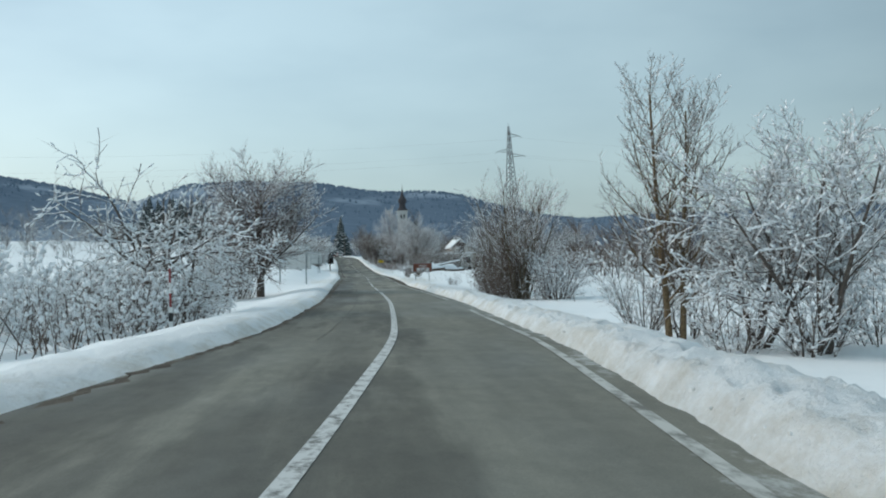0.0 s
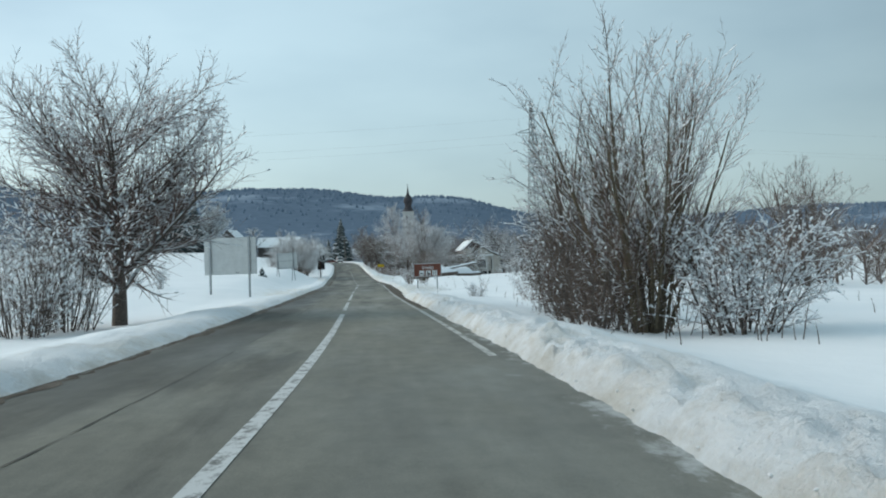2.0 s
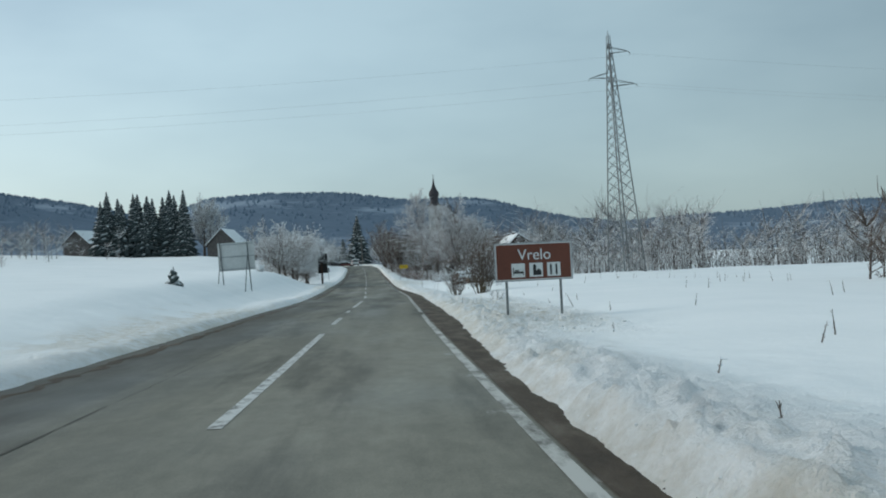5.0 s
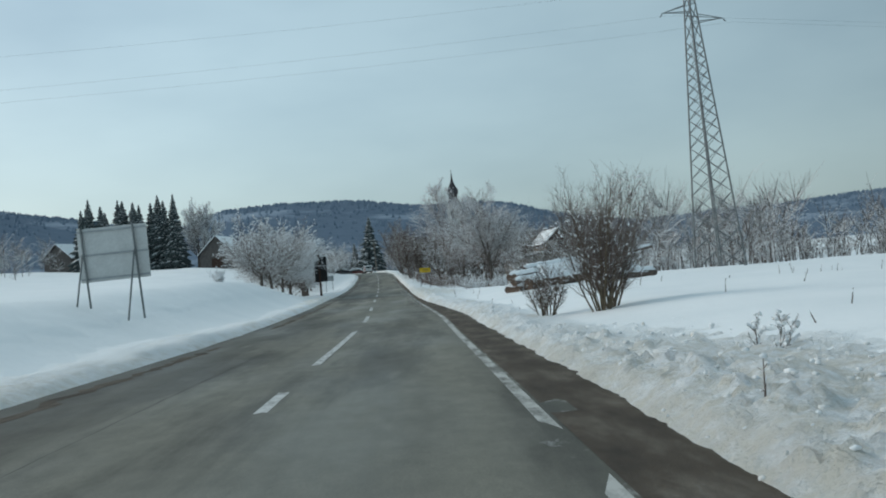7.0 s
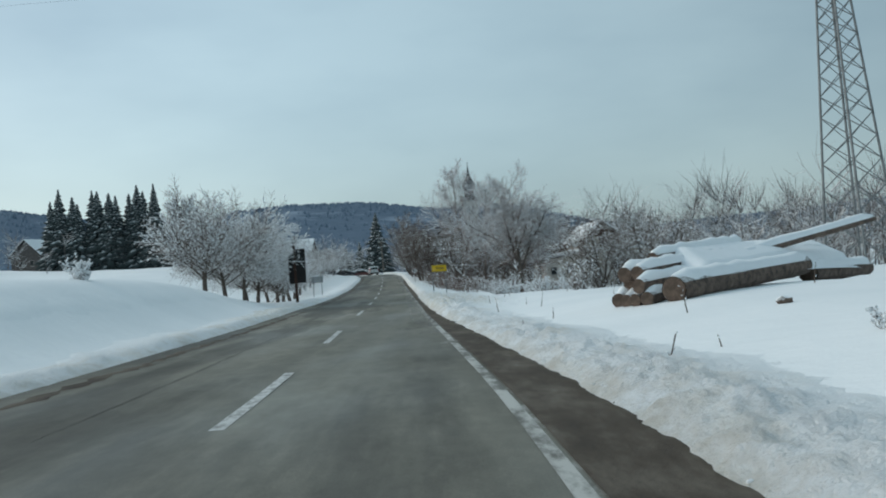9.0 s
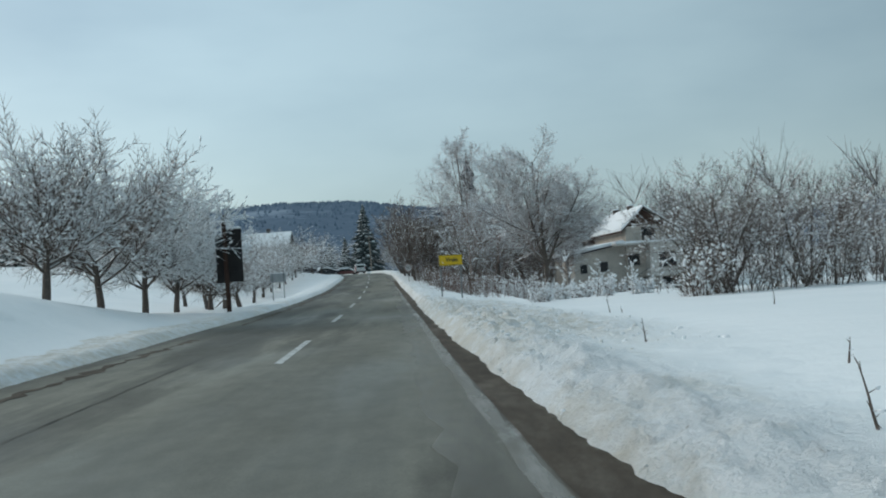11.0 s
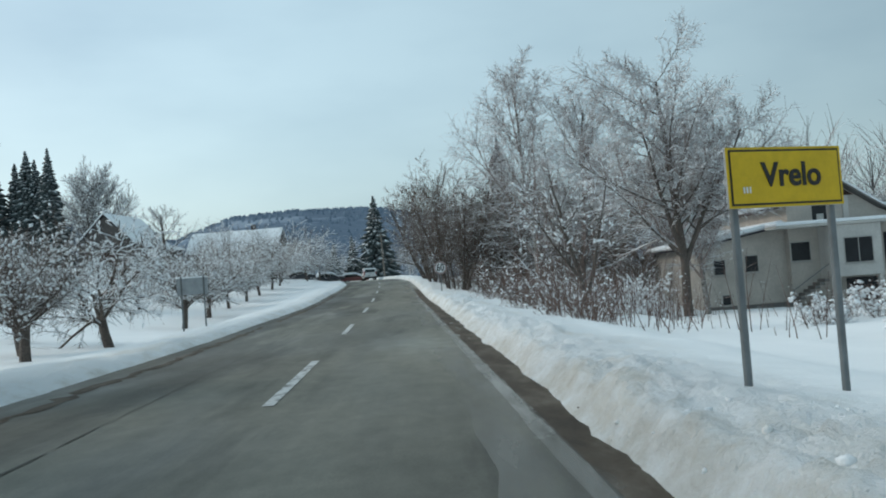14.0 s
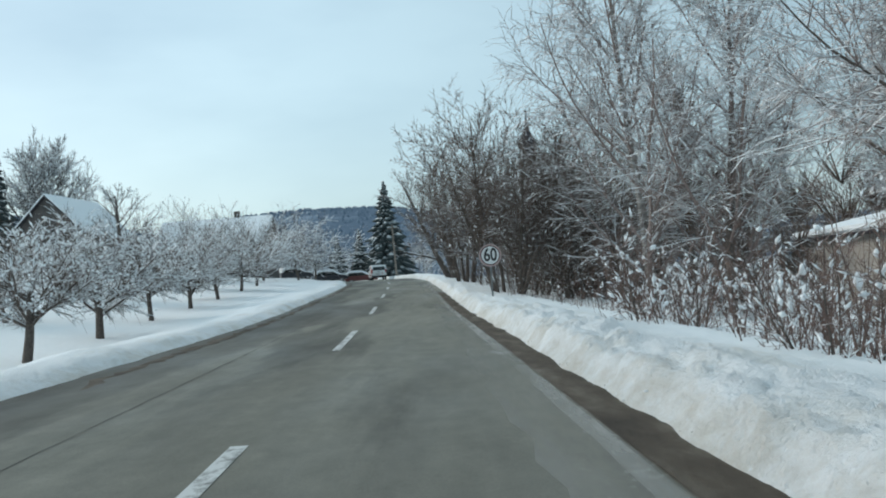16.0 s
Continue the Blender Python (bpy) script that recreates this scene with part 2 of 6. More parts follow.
snowed("bark_dark", (0.056, 0.046, 0.04), (0.168, 0.138, 0.118), 0.55, 0.9)
snowed("bark_ochre", (0.09, 0.06, 0.035), (0.27, 0.19, 0.105), 0.55, 0.9)
snowed("bark_olive", (0.065, 0.052, 0.038), (0.2, 0.16, 0.105), 0.5, 0.85)
snowed("twig_brown", (0.1, 0.075, 0.062), (0.226, 0.17, 0.143), 0.7, 1.05)
snowed("twig_red", (0.12, 0.078, 0.065), (0.26, 0.175, 0.148), 0.8, 1.15)
snowed("dead_leaf", (0.05, 0.031, 0.021), (0.14, 0.08, 0.05), 0.7, 1.1)
snowed("birch_twig", (0.19, 0.145, 0.132), (0.35, 0.275, 0.25), 0.5, 0.9)
snowed("twig_grey", (0.117, 0.107, 0.104), (0.234, 0.215, 0.205), 0.3, 0.75)
snowed("needles", (0.03, 0.044, 0.046), (0.08, 0.1, 0.1), 0.42, 1.0, 0.9, 3.0)
snowed("far_wood", (0.11, 0.09, 0.084), (0.235, 0.198, 0.183), 0.35, 0.8)
snowed("dry_leaf", (0.06, 0.04, 0.026), (0.16, 0.1, 0.06), 0.8, 1.15)
m, n, l, b = shader("birch_bark", 0.8)
bands = noise_node(n, l, 3.0, 5, 0.7, (1.0, 1.0, 6.0))
c = ramp(n, l, bands, [(0.38, (0.05, 0.042, 0.038)), (0.5, (0.3, 0.28, 0.26)), (0.7, (0.45, 0.43, 0.41))])
l.new(c, b.inputs["Base Color"])
m, n, l, b = shader("tree_snow", 0.7, 0, 0.2)
l.new(ramp(n, l, noise_node(n, l, 4.0, obj=False), [(0.3, SNOW_A), (0.7, (0.9, 0.92, 0.94))]), b.inputs["Base Color"])

# forest and snowy clearings tinted pale blue: distance haze put into the colour
m, n, l, b = shader("haze_hill", 0.95, 0, 0.05)
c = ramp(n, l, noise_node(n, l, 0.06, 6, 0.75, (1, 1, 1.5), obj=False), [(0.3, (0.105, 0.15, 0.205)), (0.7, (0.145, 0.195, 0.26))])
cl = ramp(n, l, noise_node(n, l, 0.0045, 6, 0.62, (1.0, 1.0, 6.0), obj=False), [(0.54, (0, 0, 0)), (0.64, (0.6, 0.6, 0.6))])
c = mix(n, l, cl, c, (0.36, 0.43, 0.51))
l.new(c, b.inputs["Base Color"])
# the same haze blue painted into the conifers, varied from tree to tree
m, n, l, b = shader("haze_conifer", 0.95, 0, 0.05)
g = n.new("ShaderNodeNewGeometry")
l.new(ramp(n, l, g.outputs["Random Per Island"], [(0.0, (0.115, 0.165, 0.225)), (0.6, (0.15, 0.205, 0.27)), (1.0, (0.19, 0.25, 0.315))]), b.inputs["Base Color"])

plain("zinc", (0.36, 0.38, 0.39), 0.5, 0.6, 0.15, 3.0)
plain("board_back", (0.56, 0.57, 0.56), 0.55, 0.2, 0.1, 2.0)
plain("dull_steel", (0.2, 0.215, 0.22), 0.6, 0.5, 0.2, 2.0)
plain("sign_brown", (0.15, 0.045, 0.026), 0.45, 0, 0.08, 1.5)
plain("sign_white", (0.72, 0.73, 0.72), 0.45, 0, 0.05, 2.0)
plain("sign_yellow", (0.66, 0.43, 0.018), 0.45, 0, 0.07, 2.0)
plain("sign_red", (0.26, 0.035, 0.035), 0.45, 0, 0.08, 2.0)
plain("faded_red", (0.5, 0.36, 0.34), 0.5, 0, 0.12, 4.0)
plain("sign_dark_red", (0.09, 0.035, 0.035), 0.5, 0, 0.12, 4.0)
plain("sign_black", (0.025, 0.025, 0.025), 0.5, 0, 0.1, 2.0)
plain("dark_board", (0.022, 0.02, 0.02), 0.7, 0, 0.3, 2.0)
plain("weathered_wood", (0.13, 0.1, 0.075), 0.9, 0, 0.35, 4.0, grain=0.4)
plain("gable_wood", (0.055, 0.03, 0.022), 0.85, 0, 0.3, 3.0, grain=0.3)
plain("barn_wood", (0.105, 0.095, 0.09), 0.9, 0, 0.3, 2.0, grain=0.4)
plain("plaster_grey", (0.5, 0.455, 0.405), 0.9, 0, 0.14, 0.7, grain=0.3)
plain("plaster_light", (0.56, 0.535, 0.5), 0.9, 0, 0.1, 0.9, grain=0.2)
plain("plinth", (0.17, 0.16, 0.15), 0.9, 0, 0.2, 1.0, grain=0.3)
plain("church_white", (0.5, 0.49, 0.47), 0.9, 0, 0.08, 0.5)
plain("shingle_dark", (0.05, 0.045, 0.05), 0.8, 0, 0.2, 1.5)
plain("brick_chimney", (0.11, 0.09, 0.082), 0.9, 0, 0.2, 4.0)
plain("window_dark", (0.02, 0.022, 0.025), 0.25, 0, 0.2, 1.0)
plain("window_frame", (0.42, 0.4, 0.37), 0.7, 0, 0.1, 4.0)
plain("log_end", (0.115, 0.08, 0.06), 0.85, 0, 0.5, 5.0, grain=0.4)
snowed("log_bark", (0.05, 0.039, 0.033), (0.23, 0.165, 0.13), 0.5, 0.9, 0.9, 5.0)
plain("van_white", (0.72, 0.74, 0.74), 0.3, 0, 0.05, 1.5, spec=0.5)
plain("van_red", (0.5, 0.03, 0.03), 0.3, 0, 0.1, 1.5, spec=0.5)
plain("car_dark", (0.03, 0.032, 0.04), 0.3, 0, 0.2, 1.5, spec=0.5)
plain("car_red", (0.16, 0.05, 0.045), 0.4, 0, 0.2, 1.5, spec=0.5)
plain("black_plastic", (0.025, 0.026, 0.027), 0.6, 0, 0.2, 4.0)
plain("tyre", (0.018, 0.018, 0.018), 0.85, 0, 0.2, 6.0)
plain("tail_red", (0.3, 0.012, 0.012), 0.25, 0, 0.1, 4.0, spec=0.6)
plain("glass_dark", (0.02, 0.026, 0.026), 0.12, 0, 0.15, 1.0, spec=0.6)
plain("rim", (0.4, 0.41, 0.42), 0.4, 0.8, 0.1, 6.0)
plain("pole_wood", (0.2, 0.175, 0.15), 0.85, 0, 0.2, 3.0)
plain("cable", (0.06, 0.06, 0.065), 0.6, 0.3, 0.1, 1.0)


# ---- mesh helpers ----
def mesh_np(name, v, f, material=None, smooth=False):
    """A mesh from arrays: v (n, 3); f (m, 3 or 4)."""
    v, f = np.asarray(v, np.float32), np.asarray(f, np.int32)
    me = bpy.data.meshes.new(name)
    k = f.shape[1]
    me.vertices.add(len(v))
    me.vertices.foreach_set("co", v.ravel())
    me.loops.add(f.size)
    me.loops.foreach_set("vertex_index", f.ravel())
    me.polygons.add(len(f))
    me.polygons.foreach_set("loop_start", np.arange(0, f.size, k, dtype=np.int32))
    me.polygons.foreach_set("loop_total", np.full(len(f), k, dtype=np.int32))
    if smooth:
        me.polygons.foreach_set("use_smooth", np.ones(len(f), dtype=bool))
    me.update(calc_edges=True)
    if material:
        me.materials.append(MATS[material])
    return me


def part(name, data, material, parent, label=""):
    """Links a bmesh or a mesh as one object under a thing or a part."""
    if isinstance(data, bmesh.types.BMesh):
        me = bpy.data.meshes.new(name)
        data.to_mesh(me)
        data.free()
        data = me
    if material and not data.materials:
        data.materials.append(MATS[material])
    ob = new(name, data)
    ob.parent = parent
    return tagged(ob, label)


def thing(name, label, category, m, group="", kind=""):
    ob = new(name)
    ob.empty_display_size = 0.2
    ob.matrix_world = m
    return tagged(ob, label, category, group, kind)


def box(bm, x0, x1, y0, y1, z0, z1, bevel=0.0):
    r = bmesh.ops.create_cube(bm, size=1.0)
    vs = r["verts"]
    for v in vs:
        v.co = Vector(((x0 + x1) / 2 + v.co.x * (x1 - x0), (y0 + y1) / 2 + v.co.y * (y1 - y0), (z0 + z1) / 2 + v.co.z * (z1 - z0)))
    if bevel:
        es = list({e for v in vs for e in v.link_edges})
        bmesh.ops.bevel(bm, geom=es, offset=bevel, segments=2, affect="EDGES", profile=0.5)
    return bm


def boxed(x0, x1, y0, y1, z0, z1, bevel=0.0):
    return box(bmesh.new(), x0, x1, y0, y1, z0, z1, bevel)


def rod(bm, a, b, r0, r1=None, sides=8):
    a, b = Vector(a), Vector(b)
    r1 = r0 if r1 is None else r1
    q = (b - a).to_track_quat("Z", "Y")
    rings = []
    for p, r in ((a, r0), (b, r1)):
        rings.append([bm.verts.new(p + q @ Vector((r * math.cos(2 * math.pi * i / sides), r * math.sin(2 * math.pi * i / sides), 0))) for i in range(sides)])
    for i in range(sides):
        bm.faces.new((rings[0][i], rings[0][(i + 1) % sides], rings[1][(i + 1) % sides], rings[1][i]))
    bm.faces.new(rings[0][::-1])
    bm.faces.new(rings[1])
    return bm


def lathe(bm, rings, sides=12):
    """A turned body from (radius, height) rings."""
    prev = None
    for r, z in rings:
        cur = [bm.verts.new((r * math.cos(2 * math.pi * i / sides), r * math.sin(2 * math.pi * i / sides), z)) for i in range(sides)]
        if prev:
            for i in range(sides):
                bm.faces.new((prev[i], prev[(i + 1) % sides], cur[(i + 1) % sides], cur[i]))
        prev = cur
    return bm


def prism(bm, outline, y0, y1):
    """A slab with an outline in x, z and a depth in y."""
    f = [bm.verts.new((x, y0, z)) for x, z in outline]
    k = [bm.verts.new((x, y1, z)) for x, z in outline]
    c = len(outline)
    bm.faces.new(f)
    bm.faces.new(k[::-1])
    for i in range(c):
        bm.faces.new((f[i], k[i], k[(i + 1) % c], f[(i + 1) % c]))
    bmesh.ops.recalc_face_normals(bm, faces=bm.faces[:])
    return bm


def lettering(text, size, depth=0.004, bold=0.0):
    cu = bpy.data.curves.new("lettering", "FONT")
    cu.body, cu.size, cu.align_x, cu.align_y, cu.extrude, cu.offset = text, size, "CENTER", "CENTER", depth, bold
    ob = bpy.data.objects.new("lettering", cu)
    scene.collection.objects.link(ob)
    bpy.context.view_layer.update()
    me = bpy.data.meshes.new_from_object(ob.evaluated_get(bpy.context.evaluated_depsgraph_get()))
    bpy.data.objects.remove(ob)
    me.transform(Matrix.Rotation(radians(90), 4, "X"))
    return me


# ---- the lie of the land ----
def table(ys, zs):
    a = np.arange(-40, 461, 1.0)
    v = np.interp(a, ys, zs)
    k = np.ones(9) / 9
    w = np.convolve(np.pad(v, 4, "edge"), k, "valid")
    return lambda y: np.interp(y, a, w)


road_z = table([-20, -1, 7, 16, 24, 32, 40, 56, 93, 107, 121, 135, 168, 180, 193, 205, 225, 260, 300, 330, 360, 420],
               [1.9, 1.49, 1.32, 1.17, 0.97, 0.83, 0.74, 0.53, 0.13, 0.04, -0.02, -0.14, -0.2, -0.17, -0.1, -0.04, 0.16, 0.75, 2.0, 3.0, 3.35, 3.1])
road_x = table([-40, -20, 0, 9, 13, 18, 22, 32, 45, 55, 66, 85, 109, 145, 157, 176, 195, 217, 244, 262, 290, 312, 330, 350, 370, 400, 440],
               [-22.5, -19.8, -17.5, -16.7, -16.4, -16.0, -15.82, -15.55, -15.3, -15.3, -15.4, -15.65, -15.9, -16.05, -16.4, -17.0, -17.48, -18.12, -18.95, -19.6, -20.6, -21.6, -23.6, -27.5, -33.5, -47, -70])
field_r = table([-20, 26, 55, 104, 157, 190, 220, 247, 262, 300, 340, 420], [0.5, 0.15, 0.25, 0.3, 0.35, 0.1, -0.5, -1.0, -1.5, 0.2, 2.6, 3.2])
field_l = table([-20, 27, 69, 95, 139, 170, 209, 240, 256, 270, 300, 330, 420], [1.2, 0.5, 0.1, 0.45, 0.75, 0.85, 0.35, -0.1, -0.05, 0.85, 2.6, 3.8, 4.4])
hill_l = table([-20, 40, 90, 120, 140, 220, 256, 330, 420], [0.2, 0.4, 0.75, 0.7, 1.0, 2.6, 3.6, 3.6, 4.0])
rise_l = table([-20, 85, 105, 129, 139, 160, 180, 190, 197, 206, 400], [0, 0, 0.4, 0.95, 0.8, 1.12, 1.4, 1.15, 0.6, 0, 0])
edge_l = table([-20, 30, 60, 150, 195, 230, 300], [3.05, 3.1, 3.25, 3.6, 3.8, 3.55, 3.4])
edge_r = table([-20, 60, 95, 108, 150, 172, 195, 222, 300], [3.1, 3.15, 3.25, 3.72, 3.7, 3.3, 3.12, 3.35, 3.3])


def step(a, b, x):
    t = np.clip((x - a) / (b - a), 0, 1)
    return t * t * (3 - 2 * t)


_r = np.random.RandomState(5)
WAVES = [(_r.uniform(-1, 1), _r.uniform(-1, 1), _r.uniform(0, 6.3)) for _ in range(14)]


def waves(x, y, scale):
    """Soft unevenness, about -1 to 1."""
    s = 0
    for a, b, c in WAVES:
        s = s + np.sin((a * x + b * y) * scale + c)
    return s / 5.0


def ground_z(x, y):
    x, y = np.asarray(x, float), np.asarray(y, float)
    u = x - road_x(y)
    side = np.where(u > 0, field_r(y), field_l(y) + hill_l(y) * step(7, 40, -u) + 2.5 * step(45, 90, -u) * step(250, 330, y))
    side = side + np.where(u < 0, rise_l(y) * step(3.8, 10.5, -u), 0)
    side = side + waves(x, y, 0.5) * 0.12 * step(6, 14, abs(u)) + waves(x, y, 0.12) * 0.25 * step(10, 30, abs(u))
    side = side - 1.7 * step(12, 62, u) * step(50, 80, y) * (1 - step(150, 212, y))
    w = np.where(u > 0, step(3.6, 9.5 - 2.6 * (1 - step(55, 80, y)), abs(u)), step(3.6, 9.5, abs(u)))
    z = road_z(y) * (1 - w) + side * w
    far = step(250, 800, np.hypot(x, y - 150))
    z = z * (1 - far) + 4.0 * far
    return np.where(abs(u) < 4.2, z - 0.12, z)


def gz(x, y):
    return float(ground_z(x, y))


def across(me, u):
    """Marks each vertex with its distance across the road."""
    me.attributes.new("across", "FLOAT", "POINT").data.foreach_set("value", np.asarray(u, np.float32).ravel())
    return me


def hashed(i, j):
    s = np.sin(i * 127.1 + j * 311.7) * 43758.5453
    return s - np.floor(s)


def fbm(x, y, octaves=4, rough=0.55):
    """Value noise in several sizes, about -1 to 1."""
    s, a, tot = 0.0, 1.0, 0.0
    for k in range(octaves):
        i, j = np.floor(x), np.floor(y)
        f, g = x - i, y - j
        f, g = f * f * (3 - 2 * f), g * g * (3 - 2 * g)
        v = (hashed(i, j) * (1 - f) + hashed(i + 1, j) * f) * (1 - g) + (hashed(i, j + 1) * (1 - f) + hashed(i + 1, j + 1) * f) * g
        s, tot = s + a * (2 * v - 1), tot + a
        x, y, a = x * 2.03 + 17.3, y * 2.03 + 9.1, a * rough
    return s / tot


def grid(name, us, ys, zf, material, smooth=True):
    U, Y = np.meshgrid(us, ys)
    X = road_x(Y) + U
    V = np.stack([X, Y, zf(U, X, Y)], -1).reshape(-1, 3)
    c = len(us)
    i = np.arange((len(ys) - 1) * (c - 1))
    a = (i // (c - 1)) * c + i % (c - 1)
    e = np.where(U > 0, edge_r(Y), edge_l(Y))
    return across(mesh_np(name, V, np.stack([a, a + 1, a + c + 1, a + c], -1), material, smooth), abs(U) - e)


us = np.concatenate([[-3500, -2500, -1500, -900, -600, -400, -300, -220, -170], np.arange(-140, -40, 5), np.arange(-40, -10, 1.5), np.arange(-10, 10, 0.7), np.arange(10, 40, 1.5), np.arange(40, 140, 5), [170, 220, 300, 400, 600, 900, 1500, 2500, 3500]])
ys = np.concatenate([[-3500, -2000, -1000, -500, -250, -120, -60], np.arange(-30, 330, 1.2), np.arange(330, 460, 5), [500, 600, 800, 1100, 1500, 2200, 3500]])
ground = tagged(new("ground", grid("ground", us, ys, lambda U, X, Y: ground_z(X, Y), "snow")), "snow-covered fields and meadow ground", "ground", kind="structure")

# road strip with a gentle cross fall
ry = np.arange(-38, 400, 1.0)
rs = np.linspace(-1, 1, 13)
Yv = np.repeat(ry, 13)
S = np.tile(rs, len(ry))
Uv = np.where(S < 0, S * (edge_l(Yv) + 0.35), S * (3.25 + 0.4 * (1 - step(72, 84, Yv)) + 0.4 * step(268, 276, Yv)))
Zv = road_z(Yv) - 0.012 * Uv * step(40, 100, Yv) + waves(Yv * 0.3, Uv * 0.6, 1.0) * 0.006
i = np.arange((len(ry) - 1) * 12)
a = (i // 12) * 13 + i % 12
road = tagged(new("road", across(mesh_np("road", np.stack([road_x(Yv) + Uv, Yv, Zv], -1), np.stack([a, a + 1, a + 14, a + 13], -1), "asphalt", True), Uv)), "worn grey two-lane asphalt road, damp in places", "road", kind="structure")


def surf(u, y):
    return float(road_z(y)) - 0.012 * u * float(step(40, 100, y))


def strip(name, y0, y1, u0, u1, lift, material, parent, label="", ragged=0.0, st=1.0, seed=1):
    rr = random.Random(seed)
    yy = np.linspace(y0, y1, max(2, int((y1 - y0) / st) + 1))
    v = []
    for y in yy:
        for u in (u0, u1):
            uu = u + rr.uniform(-ragged, ragged)
            v.append((float(road_x(y)) + uu, y, surf(uu, y) + lift))
    f = [(2 * k, 2 * k + 1, 2 * k + 3, 2 * k + 2) for k in range(len(yy) - 1)]
    return part(name, mesh_np(name, v, f, material), material, parent, label)


strip("centre_line", -36, 67.3, -0.085, 0.085, 0.006, "road_paint", road, "solid white centre line")
for y0, y1 in ((71.5, 83.5), (88, 104), (108.9, 120.6), (125, 138.3), (144.2, 150.4), (158.3, 164.7), (178.4, 184.9), (195.1, 201.4), (211, 217.8), (227, 232.7), (243, 249.6), (260, 266), (276, 282), (292, 298), (308, 314)):
    strip("centre_dash", y0, y1, -0.075, 0.075, 0.006, "road_paint", road, "white centre dash")
strip("edge_line", -36, 164, 2.8, 2.94, 0.006, "worn_road_paint", road, "worn white edge line")
strip("salt_streak", 160, 300, 2.3, 3.06, 0.004, "salt_film", road, "pale film of dried salt along the road edge", 0.09, 0.9)
strip("edge_line", 164, 300, 2.78, 2.95, 0.008, "faded_road_paint", road, "faded edge line nearly worn away", 0.02)
strip("tar_seam", 20, 130, -1.61, -1.59, 0.005, "asphalt_patch", road, "dark tar seam", 0.015, 0.5)
strip("tar_seam", 140, 270, -1.745, -1.725, 0.005, "asphalt_patch", road, "dark tar seam", 0.015, 0.5)
strip("edge_dirt", -36, 330, -3.42, -3.2, 0.004, "wet_dirt", road, "dark dirty meltwater line", 0.14, 0.4, 5)
shoulder = tagged(new("shoulder", grid("shoulder", np.linspace(2.98, 4.6, 9), np.arange(70, 280, 0.3), lambda U, X, Y: road_z(Y) - 0.012 * U * step(40, 100, Y) + 0.012 + waves(X * 3, Y, 3.0) * 0.008 - 0.02 * step(3.0, 4.4, U), "wet_dirt")), "muddy brown roadside strip beside the asphalt", "verge", kind="structure")


# ploughed banks along both edges
def bank_r(U, X, Y):
    e = edge_r(Y) + 0.09 * fbm(Y * 0.8, 3.0 + 0 * Y, 5, 0.6)
    h = (0.38 + 0.11 * fbm(Y * 0.35, 8.0 + 0 * Y, 4) - 0.05 * step(170, 185, Y) * (1 - step(208, 220, Y))) * (1 - 0.45 * step(84, 96, Y) * (1 - step(166, 178, Y)))
    q = U - e
    churn = 0.35 + 0.65 * np.maximum(step(96, 102, Y) * (1 - step(119, 130, Y)), step(172, 180, Y) * (1 - step(200, 208, Y)))
    rise = step(-0.02, 0.42, q) * (1 - 0.35 * step(0.7, 2.2, q) - 0.65 * step(1.6, 5.0, q))
    face = step(0.0, 0.3, q) * (1 - step(0.5, 1.6, q))
    top = step(0.3, 1.0, q) * (1 - step(2.4, 5.0, q))
    clods = np.abs(fbm(X * 3.4, Y * 2.9, 4, 0.65)) * 0.65 + np.abs(fbm(X * 1.2 + 5, Y * 1.2, 3)) * 0.45
    wide = 0.42 + 0.58 * step(60, 80, Y)
    base = np.maximum(ground_z(X, Y), road_z(Y) - 0.16 - (0.2 + 1.2 * (1 - step(60, 80, Y))) * step(0.2, 5.5, q)) * step(1.5 * wide, 5.0 * wide, q) + (road_z(Y) - 0.07) * (1 - step(1.5 * wide, 5.0 * wide, q))
    return base + h * rise + 0.3 * (clods - 0.25) * face + 0.3 * churn * clods * top + 0.03 * top - 0.12 * (1 - step(-0.15, 0.05, q)) - 0.06 * step(5.0, 6.2, q)


def bank_l(U, X, Y):
    e = edge_l(Y) + 0.1 * fbm(Y * 0.6, 1.0 + 0 * Y, 5, 0.6)
    h = 0.3 + 0.05 * waves(Y, 2.0, 0.5)
    q = -U - e
    rise = step(0.0, 0.9, q) * (1 - step(1.3, 4.5, q))
    base = np.maximum(ground_z(X, Y), road_z(Y) - 0.16 - 0.2 * step(0.2, 5.5, q)) * step(1.2, 4.0, q) + (road_z(Y) - 0.07) * (1 - step(1.2, 4.0, q))
    return base + h * rise + (0.08 * fbm(X * 1.4, Y * 0.9, 4) + 0.07 * np.abs(fbm(X * 3.1, Y * 2.4, 3)) * (1 - step(1.2, 2.4, q))) * step(0.05, 0.5, q) - 0.12 * (1 - step(-0.15, 0.05, q)) - 0.06 * step(4.2, 5.2, q)


by = np.concatenate([np.arange(-36, 0, 0.6), np.arange(0, 250, 0.16), np.arange(250, 372, 0.7)])
tagged(new("snow_bank_right", grid("snow_bank", np.concatenate([np.arange(2.9, 4.9, 0.085), np.arange(4.9, 7.4, 0.18), np.arange(7.4, 10.2, 0.35)]), by, bank_r, "ploughed_snow")), "ploughed bank of dirty lumpy snow along the road edge", "snow bank", kind="structure")
by = np.concatenate([np.arange(-36, 0, 0.6), np.arange(0, 250, 0.3), np.arange(250, 372, 0.7)])
tagged(new("snow_bank_left", grid("snow_bank", np.concatenate([np.arange(-9.0, -5.8, 0.3), np.arange(-5.8, -2.85, 0.12)]), by, bank_l, "ploughed_snow")), "low soft snow bank along the road edge, soiled at its foot", "snow bank", kind="structure")


